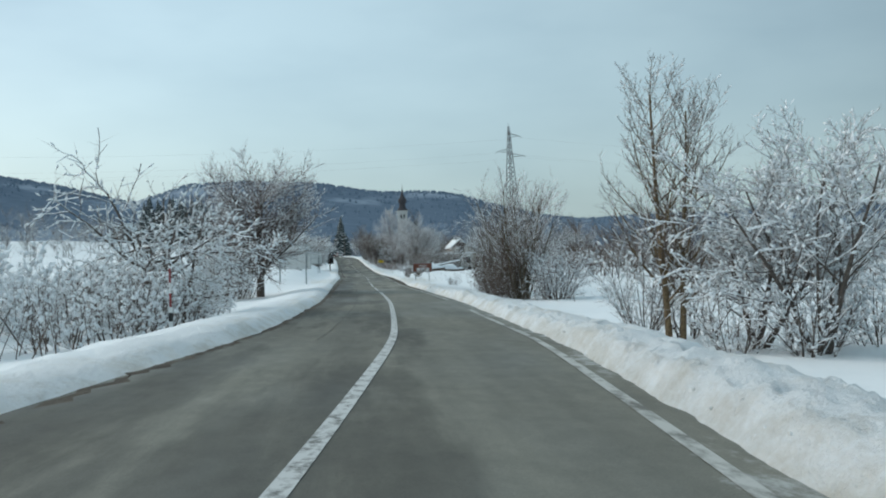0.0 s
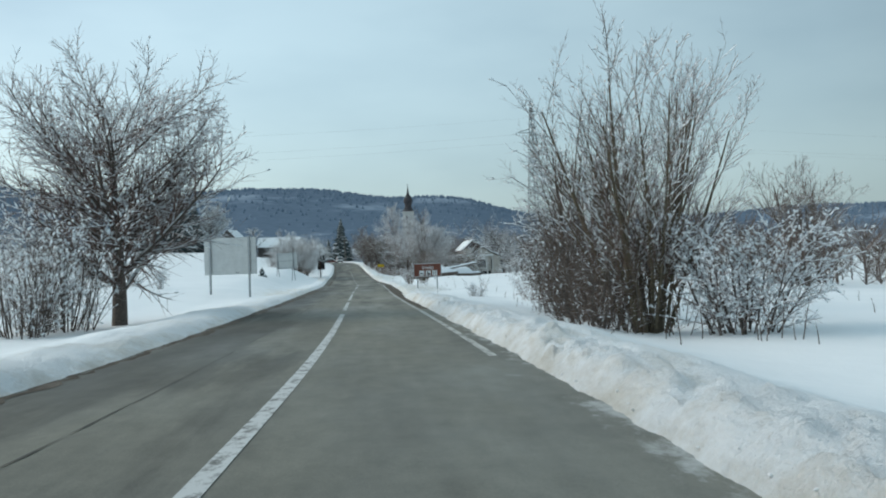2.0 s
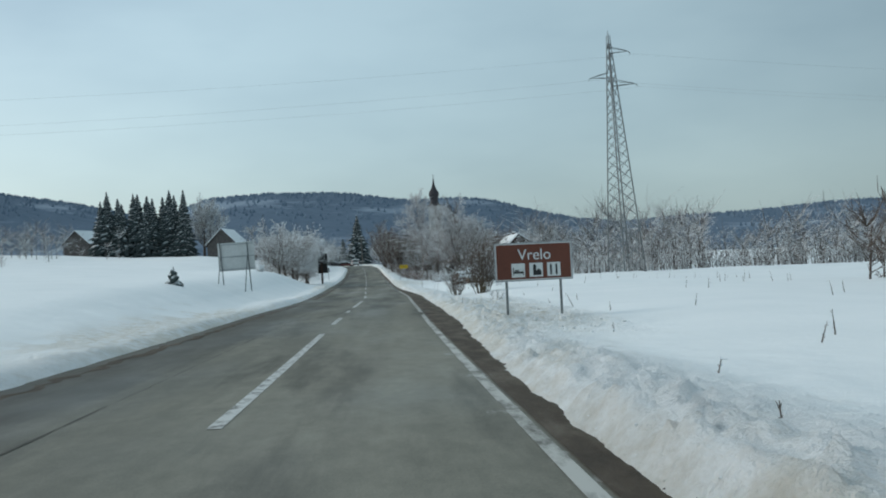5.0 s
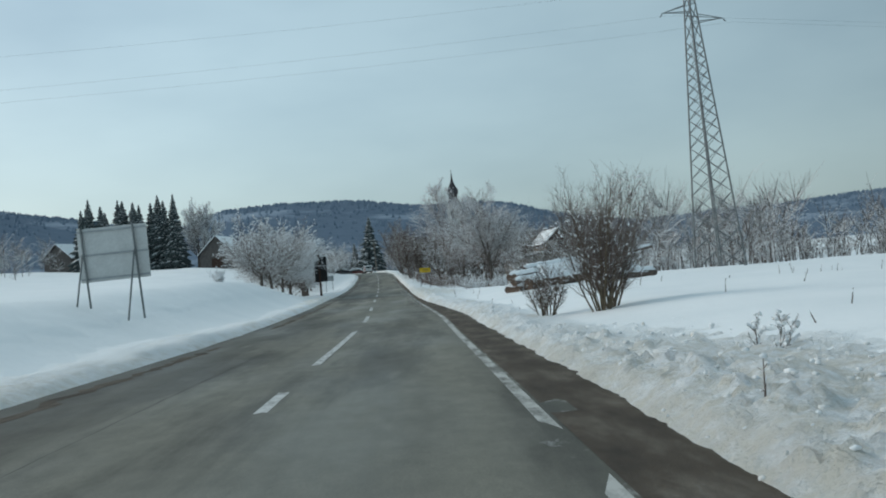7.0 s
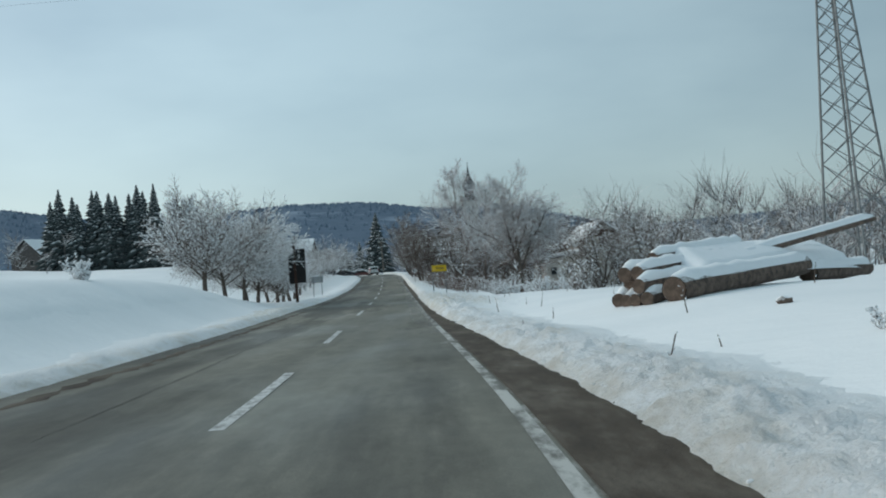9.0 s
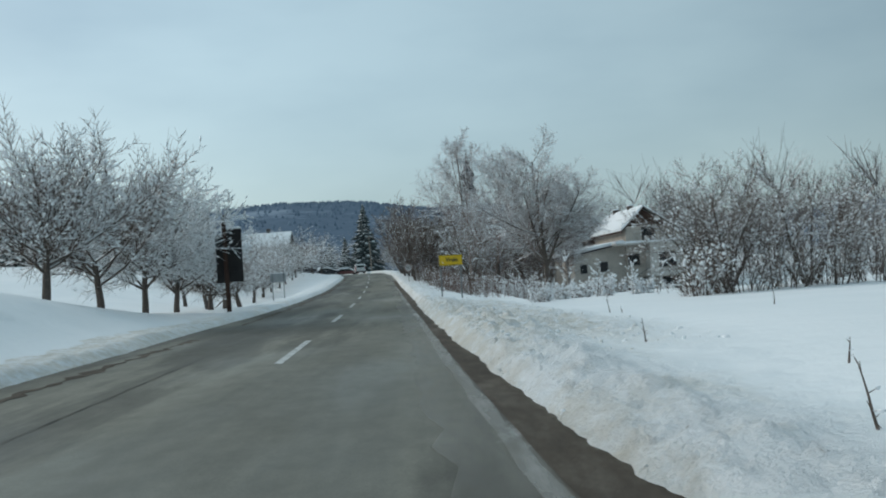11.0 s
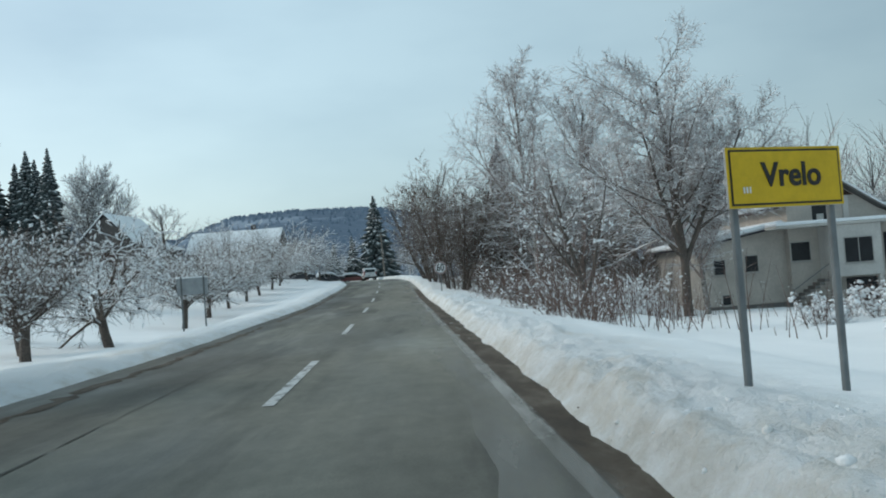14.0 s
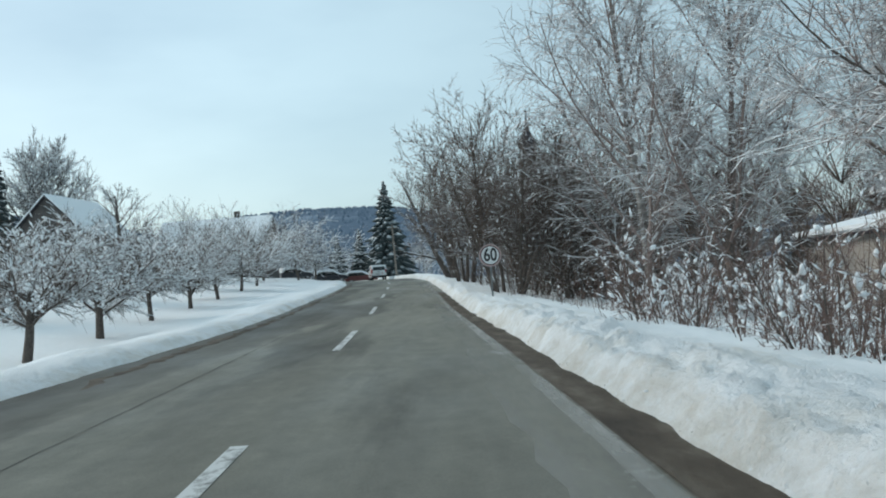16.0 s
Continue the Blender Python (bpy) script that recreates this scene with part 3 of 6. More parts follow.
def lumps(name, label, count, y0, y1, u0, u1, s0, s1, zf, material, seed):
    """Broken pieces of ploughed snow, scattered."""
    rr = np.random.RandomState(seed)
    bm = bmesh.new()
    bmesh.ops.create_icosphere(bm, subdivisions=1, radius=1.0)
    bv = np.array([v.co for v in bm.verts])
    bf = np.array([[v.index for v in f.verts] for f in bm.faces])
    bm.free()
    V, F = [], []
    for k in range(count):
        y, u = rr.uniform(y0, y1), rr.uniform(u0, u1) + float(edge_r(0)) * 0
        e = float(edge_r(y))
        x = float(road_x(y)) + e + u
        s = rr.uniform(s0, s1) * rr.uniform(0.5, 1.0)
        p = bv * (s * rr.uniform(0.6, 1.3, 3)) * rr.uniform(0.75, 1.2, (len(bv), 1))
        z = float(zf(np.array(e + u), np.array(x), np.array(y)))
        V.append(p * (1, 1, 0.7) + (x, y, z - s * 0.1))
        F.append(bf + len(bv) * k)
    return tagged(new(name, mesh_np(name, np.concatenate(V), np.concatenate(F), material)), label, "snow", kind="stuff")


lumps("snow_lumps", "broken lumps of dirty ploughed snow at the foot of the bank", 900, 5, 245, -0.08, 0.25, 0.01, 0.035, bank_r, "snow_lump", 3)
lumps("snow_lumps", "churned clods of snow thrown onto the verge", 1300, 97, 128, 0.35, 3.4, 0.015, 0.06, bank_r, "snow_lump", 4)
lumps("snow_lumps", "churned clods of snow thrown onto the verge", 1000, 174, 206, 0.35, 3.6, 0.015, 0.06, bank_r, "snow_lump", 5)
lumps("gravel_bits", "small dark crumbs of earth on the verge", 1300, 5, 245, -0.3, 0.12, 0.006, 0.016, bank_r, "wet_dirt", 6)

# ---- far hills ----
AZ = [-180, -120, -70, -40, -30, -22, -17.3, -13.5, -10.4, -7.2, -2.2, 1.0, 4.0, 6.0, 8.5, 10.8, 13.0, 16.7, 20, 28, 40, 70, 120, 180]
EL = [30, 40, 60, 85, 95, 97, 80, 66, 84, 89, 83, 77, 74, 68, 55, 44, 39, 44, 45, 47, 52, 50, 40, 30]


def hill_ring(name, label, rad, scale, low, seed, crown):
    az = np.radians(np.concatenate([np.arange(-180, -40, 3), np.arange(-40, 40, 0.35), np.arange(40, 180.1, 3)]))
    top = np.interp(np.degrees(az), AZ, EL) * scale
    V = []
    fr = np.array([0, 0.12, 0.25, 0.4, 0.55, 0.7, 0.85, 1.0, 1.12])
    hh = np.array([0, 0.1, 0.22, 0.36, 0.51, 0.67, 0.83, 1.0, 0.9])
    for k, h in zip(fr, hh):
        R = rad * (0.62 + 0.38 * k)
        x, y = -14 + R * np.sin(az), 100 + R * np.cos(az)
        z = low + top * rad / 1000 * h * (1 + 0.10 * waves(x, y, 0.012) * h * (1 - h) * 4) + 3 * waves(x, y, 0.03) * h
        V.append(np.stack([x, y, z], -1))
    c = len(az)
    V = np.array(V)
    i = np.arange((len(fr) - 1) * (c - 1))
    a = (i // (c - 1)) * c + i % (c - 1)
    hill = tagged(new(name, mesh_np(name, V.reshape(-1, 3), np.stack([a, a + 1, a + c + 1, a + c], -1), "haze_hill", True)), label, "hill", kind="structure")
    # conifers standing on the slopes and the skyline
    rr = np.random.RandomState(seed)
    P = []
    while len(P) < crown:
        ia = rr.randint(60, 60 + 200)
        t = 6.99 - 5.0 * rr.uniform() ** 6
        j, f = int(t), t - int(t)
        g = rr.uniform()
        p = (V[j, ia] * (1 - f) + V[j + 1, ia] * f) * (1 - g) + (V[j, ia + 1] * (1 - f) + V[j + 1, ia + 1] * f) * g
        if t < 6.6 and fbm(p[0] * 0.006, p[2] * 0.035, 4) > 0.1 + 0.25 * rr.uniform():
            continue
        P.append((*p, rr.uniform(3, 8) * (0.6 if t > 6.7 else 1), rr.uniform(1.6, 3.4)))
    P = np.array(P)
    ang = np.arange(5) * 2 * np.pi / 5
    base = P[:, None, :3] + np.stack([P[:, 4:5] * np.cos(ang), P[:, 4:5] * np.sin(ang), np.zeros((len(P), 5)) - 1], -1)
    tip = P[:, :3] + np.stack([0 * P[:, 3], 0 * P[:, 3], P[:, 3]], -1)
    W = np.concatenate([base, tip[:, None]], 1).reshape(-1, 3)
    o = np.arange(len(P))[:, None, None] * 6
    fc = np.stack([np.arange(5), (np.arange(5) + 1) % 5, np.full(5, 5)], -1)[None]
    tagged(new("hill_forest", mesh_np("hill_forest", W, (o + fc).reshape(-1, 3), "haze_conifer")), "distant conifer forest on the hillside, coloured haze blue", "forest", kind="stuff")


hill_ring("backdrop_hills", "far snow-dusted wooded hills with distance haze painted in as blue", 1650, 0.92, 3, 7, 4200)


# ---- trees ----
def tubes(p0, p1, r0, r1, sides, flat=1.0, shift=0.0, ends=None):
    """Tapered prisms from segments, all at once."""
    p0, p1, r0, r1 = (np.asarray(k, float) for k in (p0, p1, r0, r1))
    d = p1 - p0
    d = d / np.maximum(np.linalg.norm(d, axis=1, keepdims=True), 1e-9)
    ref = np.where(abs(d[:, 2:3]) < 0.9, [[0, 0, 1.0]], [[1.0, 0, 0]])
    a = np.cross(d, ref)
    a /= np.linalg.norm(a, axis=1, keepdims=True)
    c = np.cross(a, d)
    ang = np.arange(sides) * 2 * np.pi / sides + np.pi / 2
    ring = a[:, None] * np.cos(ang)[None, :, None] + c[:, None] * np.sin(ang)[None, :, None] * flat
    up = np.array([0, 0, 1.0])[None, None]
    v0 = p0[:, None] + ring * r0[:, None, None] + up * (shift * r0)[:, None, None]
    v1 = p1[:, None] + ring * r1[:, None, None] + up * (shift * r1)[:, None, None]
    V = np.concatenate([v0, v1], 1).reshape(-1, 3)
    o = np.arange(len(p0))[:, None, None] * 2 * sides
    k = np.arange(sides)
    f = np.stack([k, (k + 1) % sides, (k + 1) % sides + sides, k + sides], -1)[None]
    return V, (o + f).reshape(-1, 4)


def spindles(p, d, half, r):
    """Small stretched eight-sided lumps: p centres, d directions."""
    a = np.cross(d, [[0.13, 0.21, 0.97]])
    a /= np.maximum(np.linalg.norm(a, axis=1, keepdims=True), 1e-9)
    c = np.cross(a, d)
    h, r = half[:, None], r[:, None]
    V = np.stack([p - d * h, p + a * r, p + c * r * 0.8, p - a * r, p - c * r * 0.8, p + d * h], 1).reshape(-1, 3)
    f = np.array([[0, 1, 2], [0, 2, 3], [0, 3, 4], [0, 4, 1], [5, 2, 1], [5, 3, 2], [5, 4, 3], [5, 1, 4]])
    return V, (np.arange(len(p))[:, None, None] * 6 + f[None]).reshape(-1, 3)


def grow(seed, stems, lev):
    """A branching skeleton: rows of level, start, end, two radii."""
    rr = random.Random(seed)
    rows, limbs = [], [0]

    def branch(p, d, length, rad, k, tip, sid, lid):
        q = lev[k]
        n = q["seg"]
        stp = length / n
        r = rad
        spin = rr.uniform(0, 6.28)
        for i in range(n):
            w = q["wander"]
            d = (d + Vector((rr.gauss(0, w), rr.gauss(0, w), rr.gauss(0, w) + q["up"]))).normalized()
            p2 = p + d * stp
            r2 = rad * (1 - (i + 1) / n * q["taper"])
            rows.append((k, *p, *p2, r, r2, sid, lid))
            f = (i + 0.5) / n
            if k + 1 < len(lev) and f >= q["from"]:
                cnt = q["kids"] / (n * (1 - q["from"]))
                cnt = int(cnt) + (rr.random() < cnt - int(cnt))
                for _ in range(cnt):
                    spin += 2.4 + rr.uniform(-0.5, 0.5)
                    side = d.orthogonal().normalized()
                    side.rotate(Matrix.Rotation(spin, 3, d))
                    ang = radians(q["angle"] * rr.uniform(0.7, 1.25))
                    cd = (d * math.cos(ang) + side * math.sin(ang)).normalized()
                    g = rr.random()
                    ln = length * q["ratio"] * (1 - f * q["fall"]) * rr.uniform(0.65, 1.2)
                    if k == 0:
                        limbs[0] += 1
                    branch(p.lerp(p2, g), cd, ln, max(r2 * (0.5 if k == 0 else 0.6), tip), k + 1, tip, sid, limbs[0] if k == 0 else lid)
            p, r = p2, r2

    for sid, (base, d, length, rad, tip) in enumerate(stems):
        branch(Vector(base), Vector(d).normalized(), length, rad, 0, tip, sid, 0)
    return np.array(rows)


def level(seg, wander, up, kids=0, angle=45, ratio=0.5, fall=0.5, start=0.2, taper=0.75):
    return {"seg": seg, "wander": wander, "up": up, "kids": kids, "angle": angle, "ratio": ratio, "fall": fall, "from": start, "taper": taper}


def tree(name, label, category, x, y, seed, stems, lev, mats, snow=0.5, clump=0.0, z=None, group="", sides=(7, 4, 3, 3, 3), turn=0.0, clump_r=0.05, limbs=True, leaf=0.0):
    """A bare tree: trunk, limbs, twigs, and the snow that lies on them."""
    R = grow(seed, stems, lev)
    t = thing(name, label, category, pose(x, y, (gz(x, y) if z is None else z) - (0.05 if limbs else 0.16), 0, 0, turn), group)
    top = int(R[:, 0].max())
    if not limbs:
        sides = (5, 3, 3, 3, 3)
    for k in range(top + 1):
        q = R[R[:, 0] == k]
        if not len(q):
            continue
        split = [q]
        if k == 0:
            split = [q[q[:, 9] == s] for s in np.unique(q[:, 9])]
        elif k == 1 and limbs:
            split = [q[q[:, 10] == s] for s in np.unique(q[:, 10])]
        for w in split:
            v, f = tubes(w[:, 1:4], w[:, 4:7], w[:, 7], w[:, 8], sides[k])
            if k == top:
                f = f[np.arange(len(f)) % 3 != 1]
            nm = ("stem" if len(stems) > 4 else "trunk") if k == 0 else "limb" if k == 1 and limbs else "twig_spray"
            ob = part(nm, mesh_np(nm, v, f, mats[min(k, len(mats) - 1)], k < 2), None, t)
            if nm == "twig_spray":
                tagged(ob, "fine bare twigs", kind="stuff")
    rr = np.random.RandomState(seed)
    q = R[(R[:, 0] > 0)]
    d = q[:, 4:7] - q[:, 1:4]
    ln = np.linalg.norm(d, axis=1)
    keep = (abs(d[:, 2]) / np.maximum(ln, 1e-6) < 0.86) & (rr.uniform(size=len(q)) < np.where(q[:, 0] == top, 0.15 * snow, snow))
    q = q[keep]
    if len(q):
        rs = np.maximum(q[:, 7] * 0.85, clump_r * 0.42) * rr.uniform(0.6, 1.3, len(q))
        if snow < 0.7:
            d = q[:, 4:7] - q[:, 1:4]
            ln = np.linalg.norm(d, axis=1)
            p = q[:, 1:4] + d * rr.uniform(0.3, 0.7, (len(q), 1)) + np.stack([0 * rs, 0 * rs, q[:, 7] * 0.8], -1)
            v, f = spindles(p, d / ln[:, None], np.minimum(ln * 0.4, rs * 7), rs * 0.8)
        else:
            v, f = tubes(q[:, 1:4], q[:, 4:7], rs, rs * 0.8, 3, 0.8, 0.7)
            f = f[np.arange(len(f)) % 3 != 1]
        part("branch_snow", mesh_np("branch_snow", v, f, "tree_snow"), None, t, "strips of snow lying on the branches")["kind"] = "stuff"
    if leaf:
        q = R[R[:, 0] >= top - 1]
        q = q[rr.uniform(size=len(q)) < leaf]
        d = q[:, 4:7] - q[:, 1:4]
        w = rr.normal(size=d.shape) + [[0, 0, -0.4]]
        v, f = spindles(q[:, 1:4] + d * rr.uniform(0, 1, (len(q), 1)), w / np.linalg.norm(w, axis=1, keepdims=True), rr.uniform(0.025, 0.05, len(q)), rr.uniform(0.012, 0.026, len(q)))
        part("dead_foliage", mesh_np("dead_foliage", v, f, "dead_leaf"), None, t, "withered brown leaves left on the twigs")["kind"] = "stuff"
    if clump:
        q = R[R[:, 0] >= top - 1]
        q = q[rr.uniform(size=len(q)) < clump]
        d = q[:, 4:7] - q[:, 1:4]
        ln = np.linalg.norm(d, axis=1)
        g = rr.uniform(0, 1, (len(q), 1))
        v, f = spindles(q[:, 1:4] + d * g + [[0, 0, 0.02]], d / ln[:, None], np.minimum(ln * 0.45, 3.0 * clump_r) * rr.uniform(0.6, 1.1, len(q)), clump_r * rr.uniform(0.5, 1.2, len(q)))
        part("clump_snow", mesh_np("clump_snow", v, f, "tree_snow"), None, t, "clumps of snow caught in the twigs")["kind"] = "stuff"
    return t


rnd = random.Random(11)


def multi(count, spread, height, rad, lean, tip, seed):
    rr = random.Random(seed)
    out = []
    for k in range(count):
        a = 6.283 * k / count + rr.uniform(-0.4, 0.4)
        s = spread * rr.uniform(0.2, 1.0)
        le = lean * rr.uniform(0.3, 1.1)
        out.append(((s * math.cos(a), s * math.sin(a), 0), (le * math.cos(a), le * math.sin(a), 1), height * rr.uniform(0.7, 1.05), rad * rr.uniform(0.6, 1.1), tip))
    return out


# level recipes
POPLAR = [level(12, 0.025, 0.02, 34, 50, 0.44, 0.55, 0.2), level(7, 0.04, 0.11, 9, 36, 0.42, 0.4, 0.15), level(4, 0.06, 0.08, 5, 36, 0.5, 0.3, 0.1), level(1, 0.1, 0.06)]
SPREAD = [level(7, 0.06, 0.02, 12, 48, 0.72, 0.45, 0.25), level(5, 0.07, 0.03, 10, 40, 0.48, 0.4, 0.12), level(3, 0.08, 0.02, 7, 38, 0.48, 0.3, 0.1), level(1, 0.12, 0.0)]
BROOM = [level(10, 0.02, 0.015, 12, 27, 0.5, 0.45, 0.12), level(6, 0.03, 0.04, 9, 28, 0.44, 0.4, 0.1), level(2, 0.05, 0.04, 4, 32, 0.45, 0.3, 0.1), level(1, 0.1, 0.03)]
BUSH = [level(4, 0.08, 0.02, 10, 36, 0.5, 0.4, 0.0), level(3, 0.09, 0.01, 7, 40, 0.42, 0.4, 0.1), level(1, 0.15, 0.0)]
FRUIT = [level(3, 0.06, 0.02, 9, 56, 1.65, 0.1, 0.5, 0.4), level(6, 0.1, 0.04, 20, 50, 0.46, 0.3, 0.15), level(4, 0.1, 0.07, 12, 44, 0.5, 0.3, 0.1), level(2, 0.1, 0.05)]
BIRCH = [level(12, 0.035, 0.03, 28, 46, 0.6, 0.72, 0.2), level(7, 0.05, 0.06, 15, 40, 0.42, 0.35, 0.15), level(3, 0.08, -0.02, 12, 42, 0.6, 0.3, 0.1), level(2, 0.1, -0.3)]

# right of the road, by the start
tree("poplar_tree", "tall young poplar with two ochre stems rising from snow", "tree", -7.75, 26.5, 21, [((0.25, 0, 0), (0.03, 0, 1), 6.7, 0.1, 0.006), ((-0.1, 0.1, 0), (-0.07, 0.02, 1), 7.2, 0.105, 0.006)], POPLAR, ["bark_ochre", "bark_ochre", "twig_brown", "twig_brown"], 0.8, 0.12, clump_r=0.035)
tree("snowy_tree", "spreading dark-barked tree with heavy snow on its branches", "tree", -4.9, 23.4, 22, multi(6, 0.3, 5.3, 0.085, 0.42, 0.006, 3), SPREAD, ["bark_dark", "bark_dark", "twig_brown", "twig_brown"], 1.0, 0.3, clump_r=0.05)
tree("snowy_tree", "low forked tree with a thick dark stump and snow", "tree", -6.1, 24.6, 23, multi(4, 0.25, 3.4, 0.1, 0.6, 0.006, 5), SPREAD, ["bark_dark", "bark_dark", "twig_brown", "twig_brown"], 1.0, 0.3, clump_r=0.05)
tree("bush", "bare brown bush under the poplar, snow on its twigs", "bush", -8.4, 27.4, 24, multi(13, 0.4, 3.3, 0.03, 0.6, 0.005, 7), BUSH, ["bark_dark", "twig_brown", "twig_brown"], 0.7, 0.15, limbs=False)
tree("bush", "bare brown bush in the snowy field edge", "bush", -3.2, 21.2, 25, multi(9, 0.5, 2.8, 0.03, 0.6, 0.005, 8), BUSH, ["bark_dark", "twig_brown", "twig_brown"], 0.9, 0.35, limbs=False)
tree("bush", "low bush weighed down with snow", "bush", -2.2, 25.5, 26, multi(9, 0.6, 2.6, 0.03, 0.7, 0.005, 9), BUSH, ["bark_dark", "twig_brown", "twig_brown"], 0.9, 0.4, limbs=False)
for k, (x, y, h) in enumerate(((-5.6, 22.6, 1.9), (-4.0, 25.2, 2.2), (-7.0, 23.8, 1.8), (-1.0, 28.0, 2.6), (-6.6, 28.5, 2.4))):
    tree("bush", "bare tangled bush below the snowy trees", "bush", x, y, 45 + k + 200, multi(10, 0.6, h, 0.03, 0.6, 0.006, 230 + k), BUSH, ["bark_dark", "twig_brown", "twig_brown"], 0.8, 0.2, group="roadside bushes", limbs=False)
# the large many-stemmed trees right of the road
tree("broom_tree", "large many-stemmed tree with olive bark and thin upright branches", "tree", -7.5, 55.6, 31, multi(15, 0.6, 6.1, 0.075, 0.33, 0.0045, 11), BROOM, ["bark_olive", "bark_olive", "twig_red", "twig_red"], 0.75, 0.08, clump_r=0.032)
tree("bush", "dense dark bush at the foot of the trees", "bush", -8.9, 55.4, 32, multi(24, 1.0, 2.9, 0.028, 0.4, 0.006, 12), BUSH, ["bark_dark", "twig_brown", "twig_brown"], 0.12, 0.05, clump_r=0.025, limbs=False, leaf=0.5)
tree("snowy_tree", "small leaning tree whitened all over by snow", "tree", -5.7, 54.2, 33, multi(15, 0.8, 2.7, 0.04, 0.5, 0.006, 13), [level(6, 0.07, 0.0, 15, 42, 0.5, 0.4, 0.0), level(4, 0.08, -0.02, 11, 42, 0.45, 0.4, 0.1), level(2, 0.1, -0.03)], ["bark_dark", "twig_red", "twig_red"], 1.0, 0.3, clump_r=0.04)
tree("bush", "dense dark bush with a few dead leaves", "bush", -7.6, 59.4, 38, multi(20, 0.9, 2.4, 0.028, 0.42, 0.006, 16), BUSH, ["bark_dark", "twig_brown", "twig_brown"], 0.12, 0.03, clump_r=0.025, limbs=False, leaf=0.7)
tree("spreading_tree", "dark spreading tree leaning out towards the road", "tree", -8.1, 61.0, 34, multi(5, 0.5, 5.6, 0.12, 0.24, 0.007, 14), BROOM, ["bark_dark", "bark_dark", "twig_brown", "twig_brown"], 0.25, 0.06, clump_r=0.03)
tree("bush", "dense dark bush at the foot of the trees", "bush", -8.2, 62.2, 35, multi(22, 1.0, 3.0, 0.028, 0.42, 0.006, 15), BUSH, ["bark_dark", "twig_brown", "twig_brown"], 0.15, 0.05, clump_r=0.025, limbs=False, leaf=0.7)
# left of the road
tree("spreading_tree", "broad bare tree with a thick trunk and snow-lined branches", "tree", -23.8, 69.6, 41, [((0, 0, 0), (0.02, 0, 1), 7.0, 0.3, 0.009)], [level(7, 0.05, 0.02, 36, 58, 0.94, 0.42, 0.2), level(8, 0.05, 0.02, 18, 42, 0.46, 0.4, 0.12), level(5, 0.07, 0.03, 10, 40, 0.48, 0.3, 0.1), level(2, 0.1, 0.02)], ["bark_dark", "bark_dark", "twig_red", "twig_red"], 1.0, 0.12, clump_r=0.05)
tree("bush", "dense bare bush beside the trunk of the broad tree", "bush", -25.2, 67.2, 42, multi(34, 1.2, 4.2, 0.03, 0.4, 0.006, 17), BUSH, ["bark_dark", "twig_brown", "twig_brown"], 0.6, 0.15, limbs=False)
tree("bush", "bare bush at the foot of the broad tree", "bush", -25.7, 64.8, 43, multi(28, 1.0, 3.4, 0.03, 0.42, 0.006, 18), BUSH, ["bark_dark", "twig_brown", "twig_brown"], 0.6, 0.2, limbs=False)
APPLE = [level(4, 0.1, 0.02, 11, 66, 1.5, 0.1, 0.35, 0.4), level(6, 0.16, -0.02, 13, 52, 0.5, 0.35, 0.12), level(4, 0.2, -0.03, 9, 50, 0.45, 0.3, 0.1), level(1, 0.3, -0.05)]
tree("apple_tree", "old apple tree with heavy snow along its drooping limbs", "tree", -24.0, 36.4, 44, [((0, 0, 0), (-0.02, 0, 1), 3.0, 0.2, 0.007)], APPLE, ["bark_dark", "bark_dark", "twig_brown", "twig_brown"], 1.0, 0.45, clump_r=0.06)
tree("wild_tree", "young wild tree with a few upright snowy limbs", "tree", -23.9, 37.0, 45, [((0, 0, 0), (-0.05, 0, 1), 4.8, 0.1, 0.007), ((0.6, -0.3, 0), (0.12, 0, 1), 4.3, 0.09, 0.007)], [level(7, 0.05, 0.02, 12, 42, 0.42, 0.45, 0.4), level(5, 0.1, 0.05, 7, 42, 0.45, 0.35, 0.15), level(3, 0.14, 0.03)], ["bark_dark", "bark_dark", "twig_brown"], 1.0, 0.3, clump_r=0.04)
for k, (x, y, h) in enumerate(((-23.3, 27.4, 1.9), (-23.5, 30.2, 2.0), (-23.3, 33.2, 2.0), (-23.6, 38.8, 2.1), (-23.4, 41.6, 1.9), (-23.8, 44.6, 1.9), (-24.9, 31.8, 2.3), (-25.2, 28.4, 2.2), (-25.4, 41.0, 2.2), (-24.2, 24.4, 2.0), (-25.6, 45.6, 1.8), (-23.3, 35.6, 1.7))):
    tree("bush", "dense brown wild bush with snow in its top", "bush", x, y, 60 + k, multi(12, 0.9, h, 0.025, 0.5, 0.006, 30 + k), BUSH, ["bark_dark", "twig_brown", "twig_brown"], 0.6, 0.2, group="roadside bushes", limbs=False, clump_r=0.08, leaf=0.12)
for k, (x, y, h) in enumerate(((-27.0, 24.0, 2.4), (-28.5, 29.5, 2.7), (-30.5, 25.5, 2.8), (-26.0, 19.5, 2.2), (-31.5, 34.5, 2.8), (-28.6, 20.0, 2.5), (-29.8, 41.5, 2.6), (-33.5, 29.0, 2.8), (-27.4, 32.5, 2.5), (-30.4, 21.5, 2.7), (-32.6, 38.5, 2.6), (-28.0, 43.0, 2.4))):
    tree("bush", "wild bush bowed under thick pads of snow", "bush", x, y, 80 + k, multi(9, 0.9, h, 0.03, 0.7, 0.007, 430 + k), BUSH, ["bark_dark", "twig_brown", "twig_grey"], 1.0, 0.5, group="snowy bushes", limbs=False, clump_r=0.13)
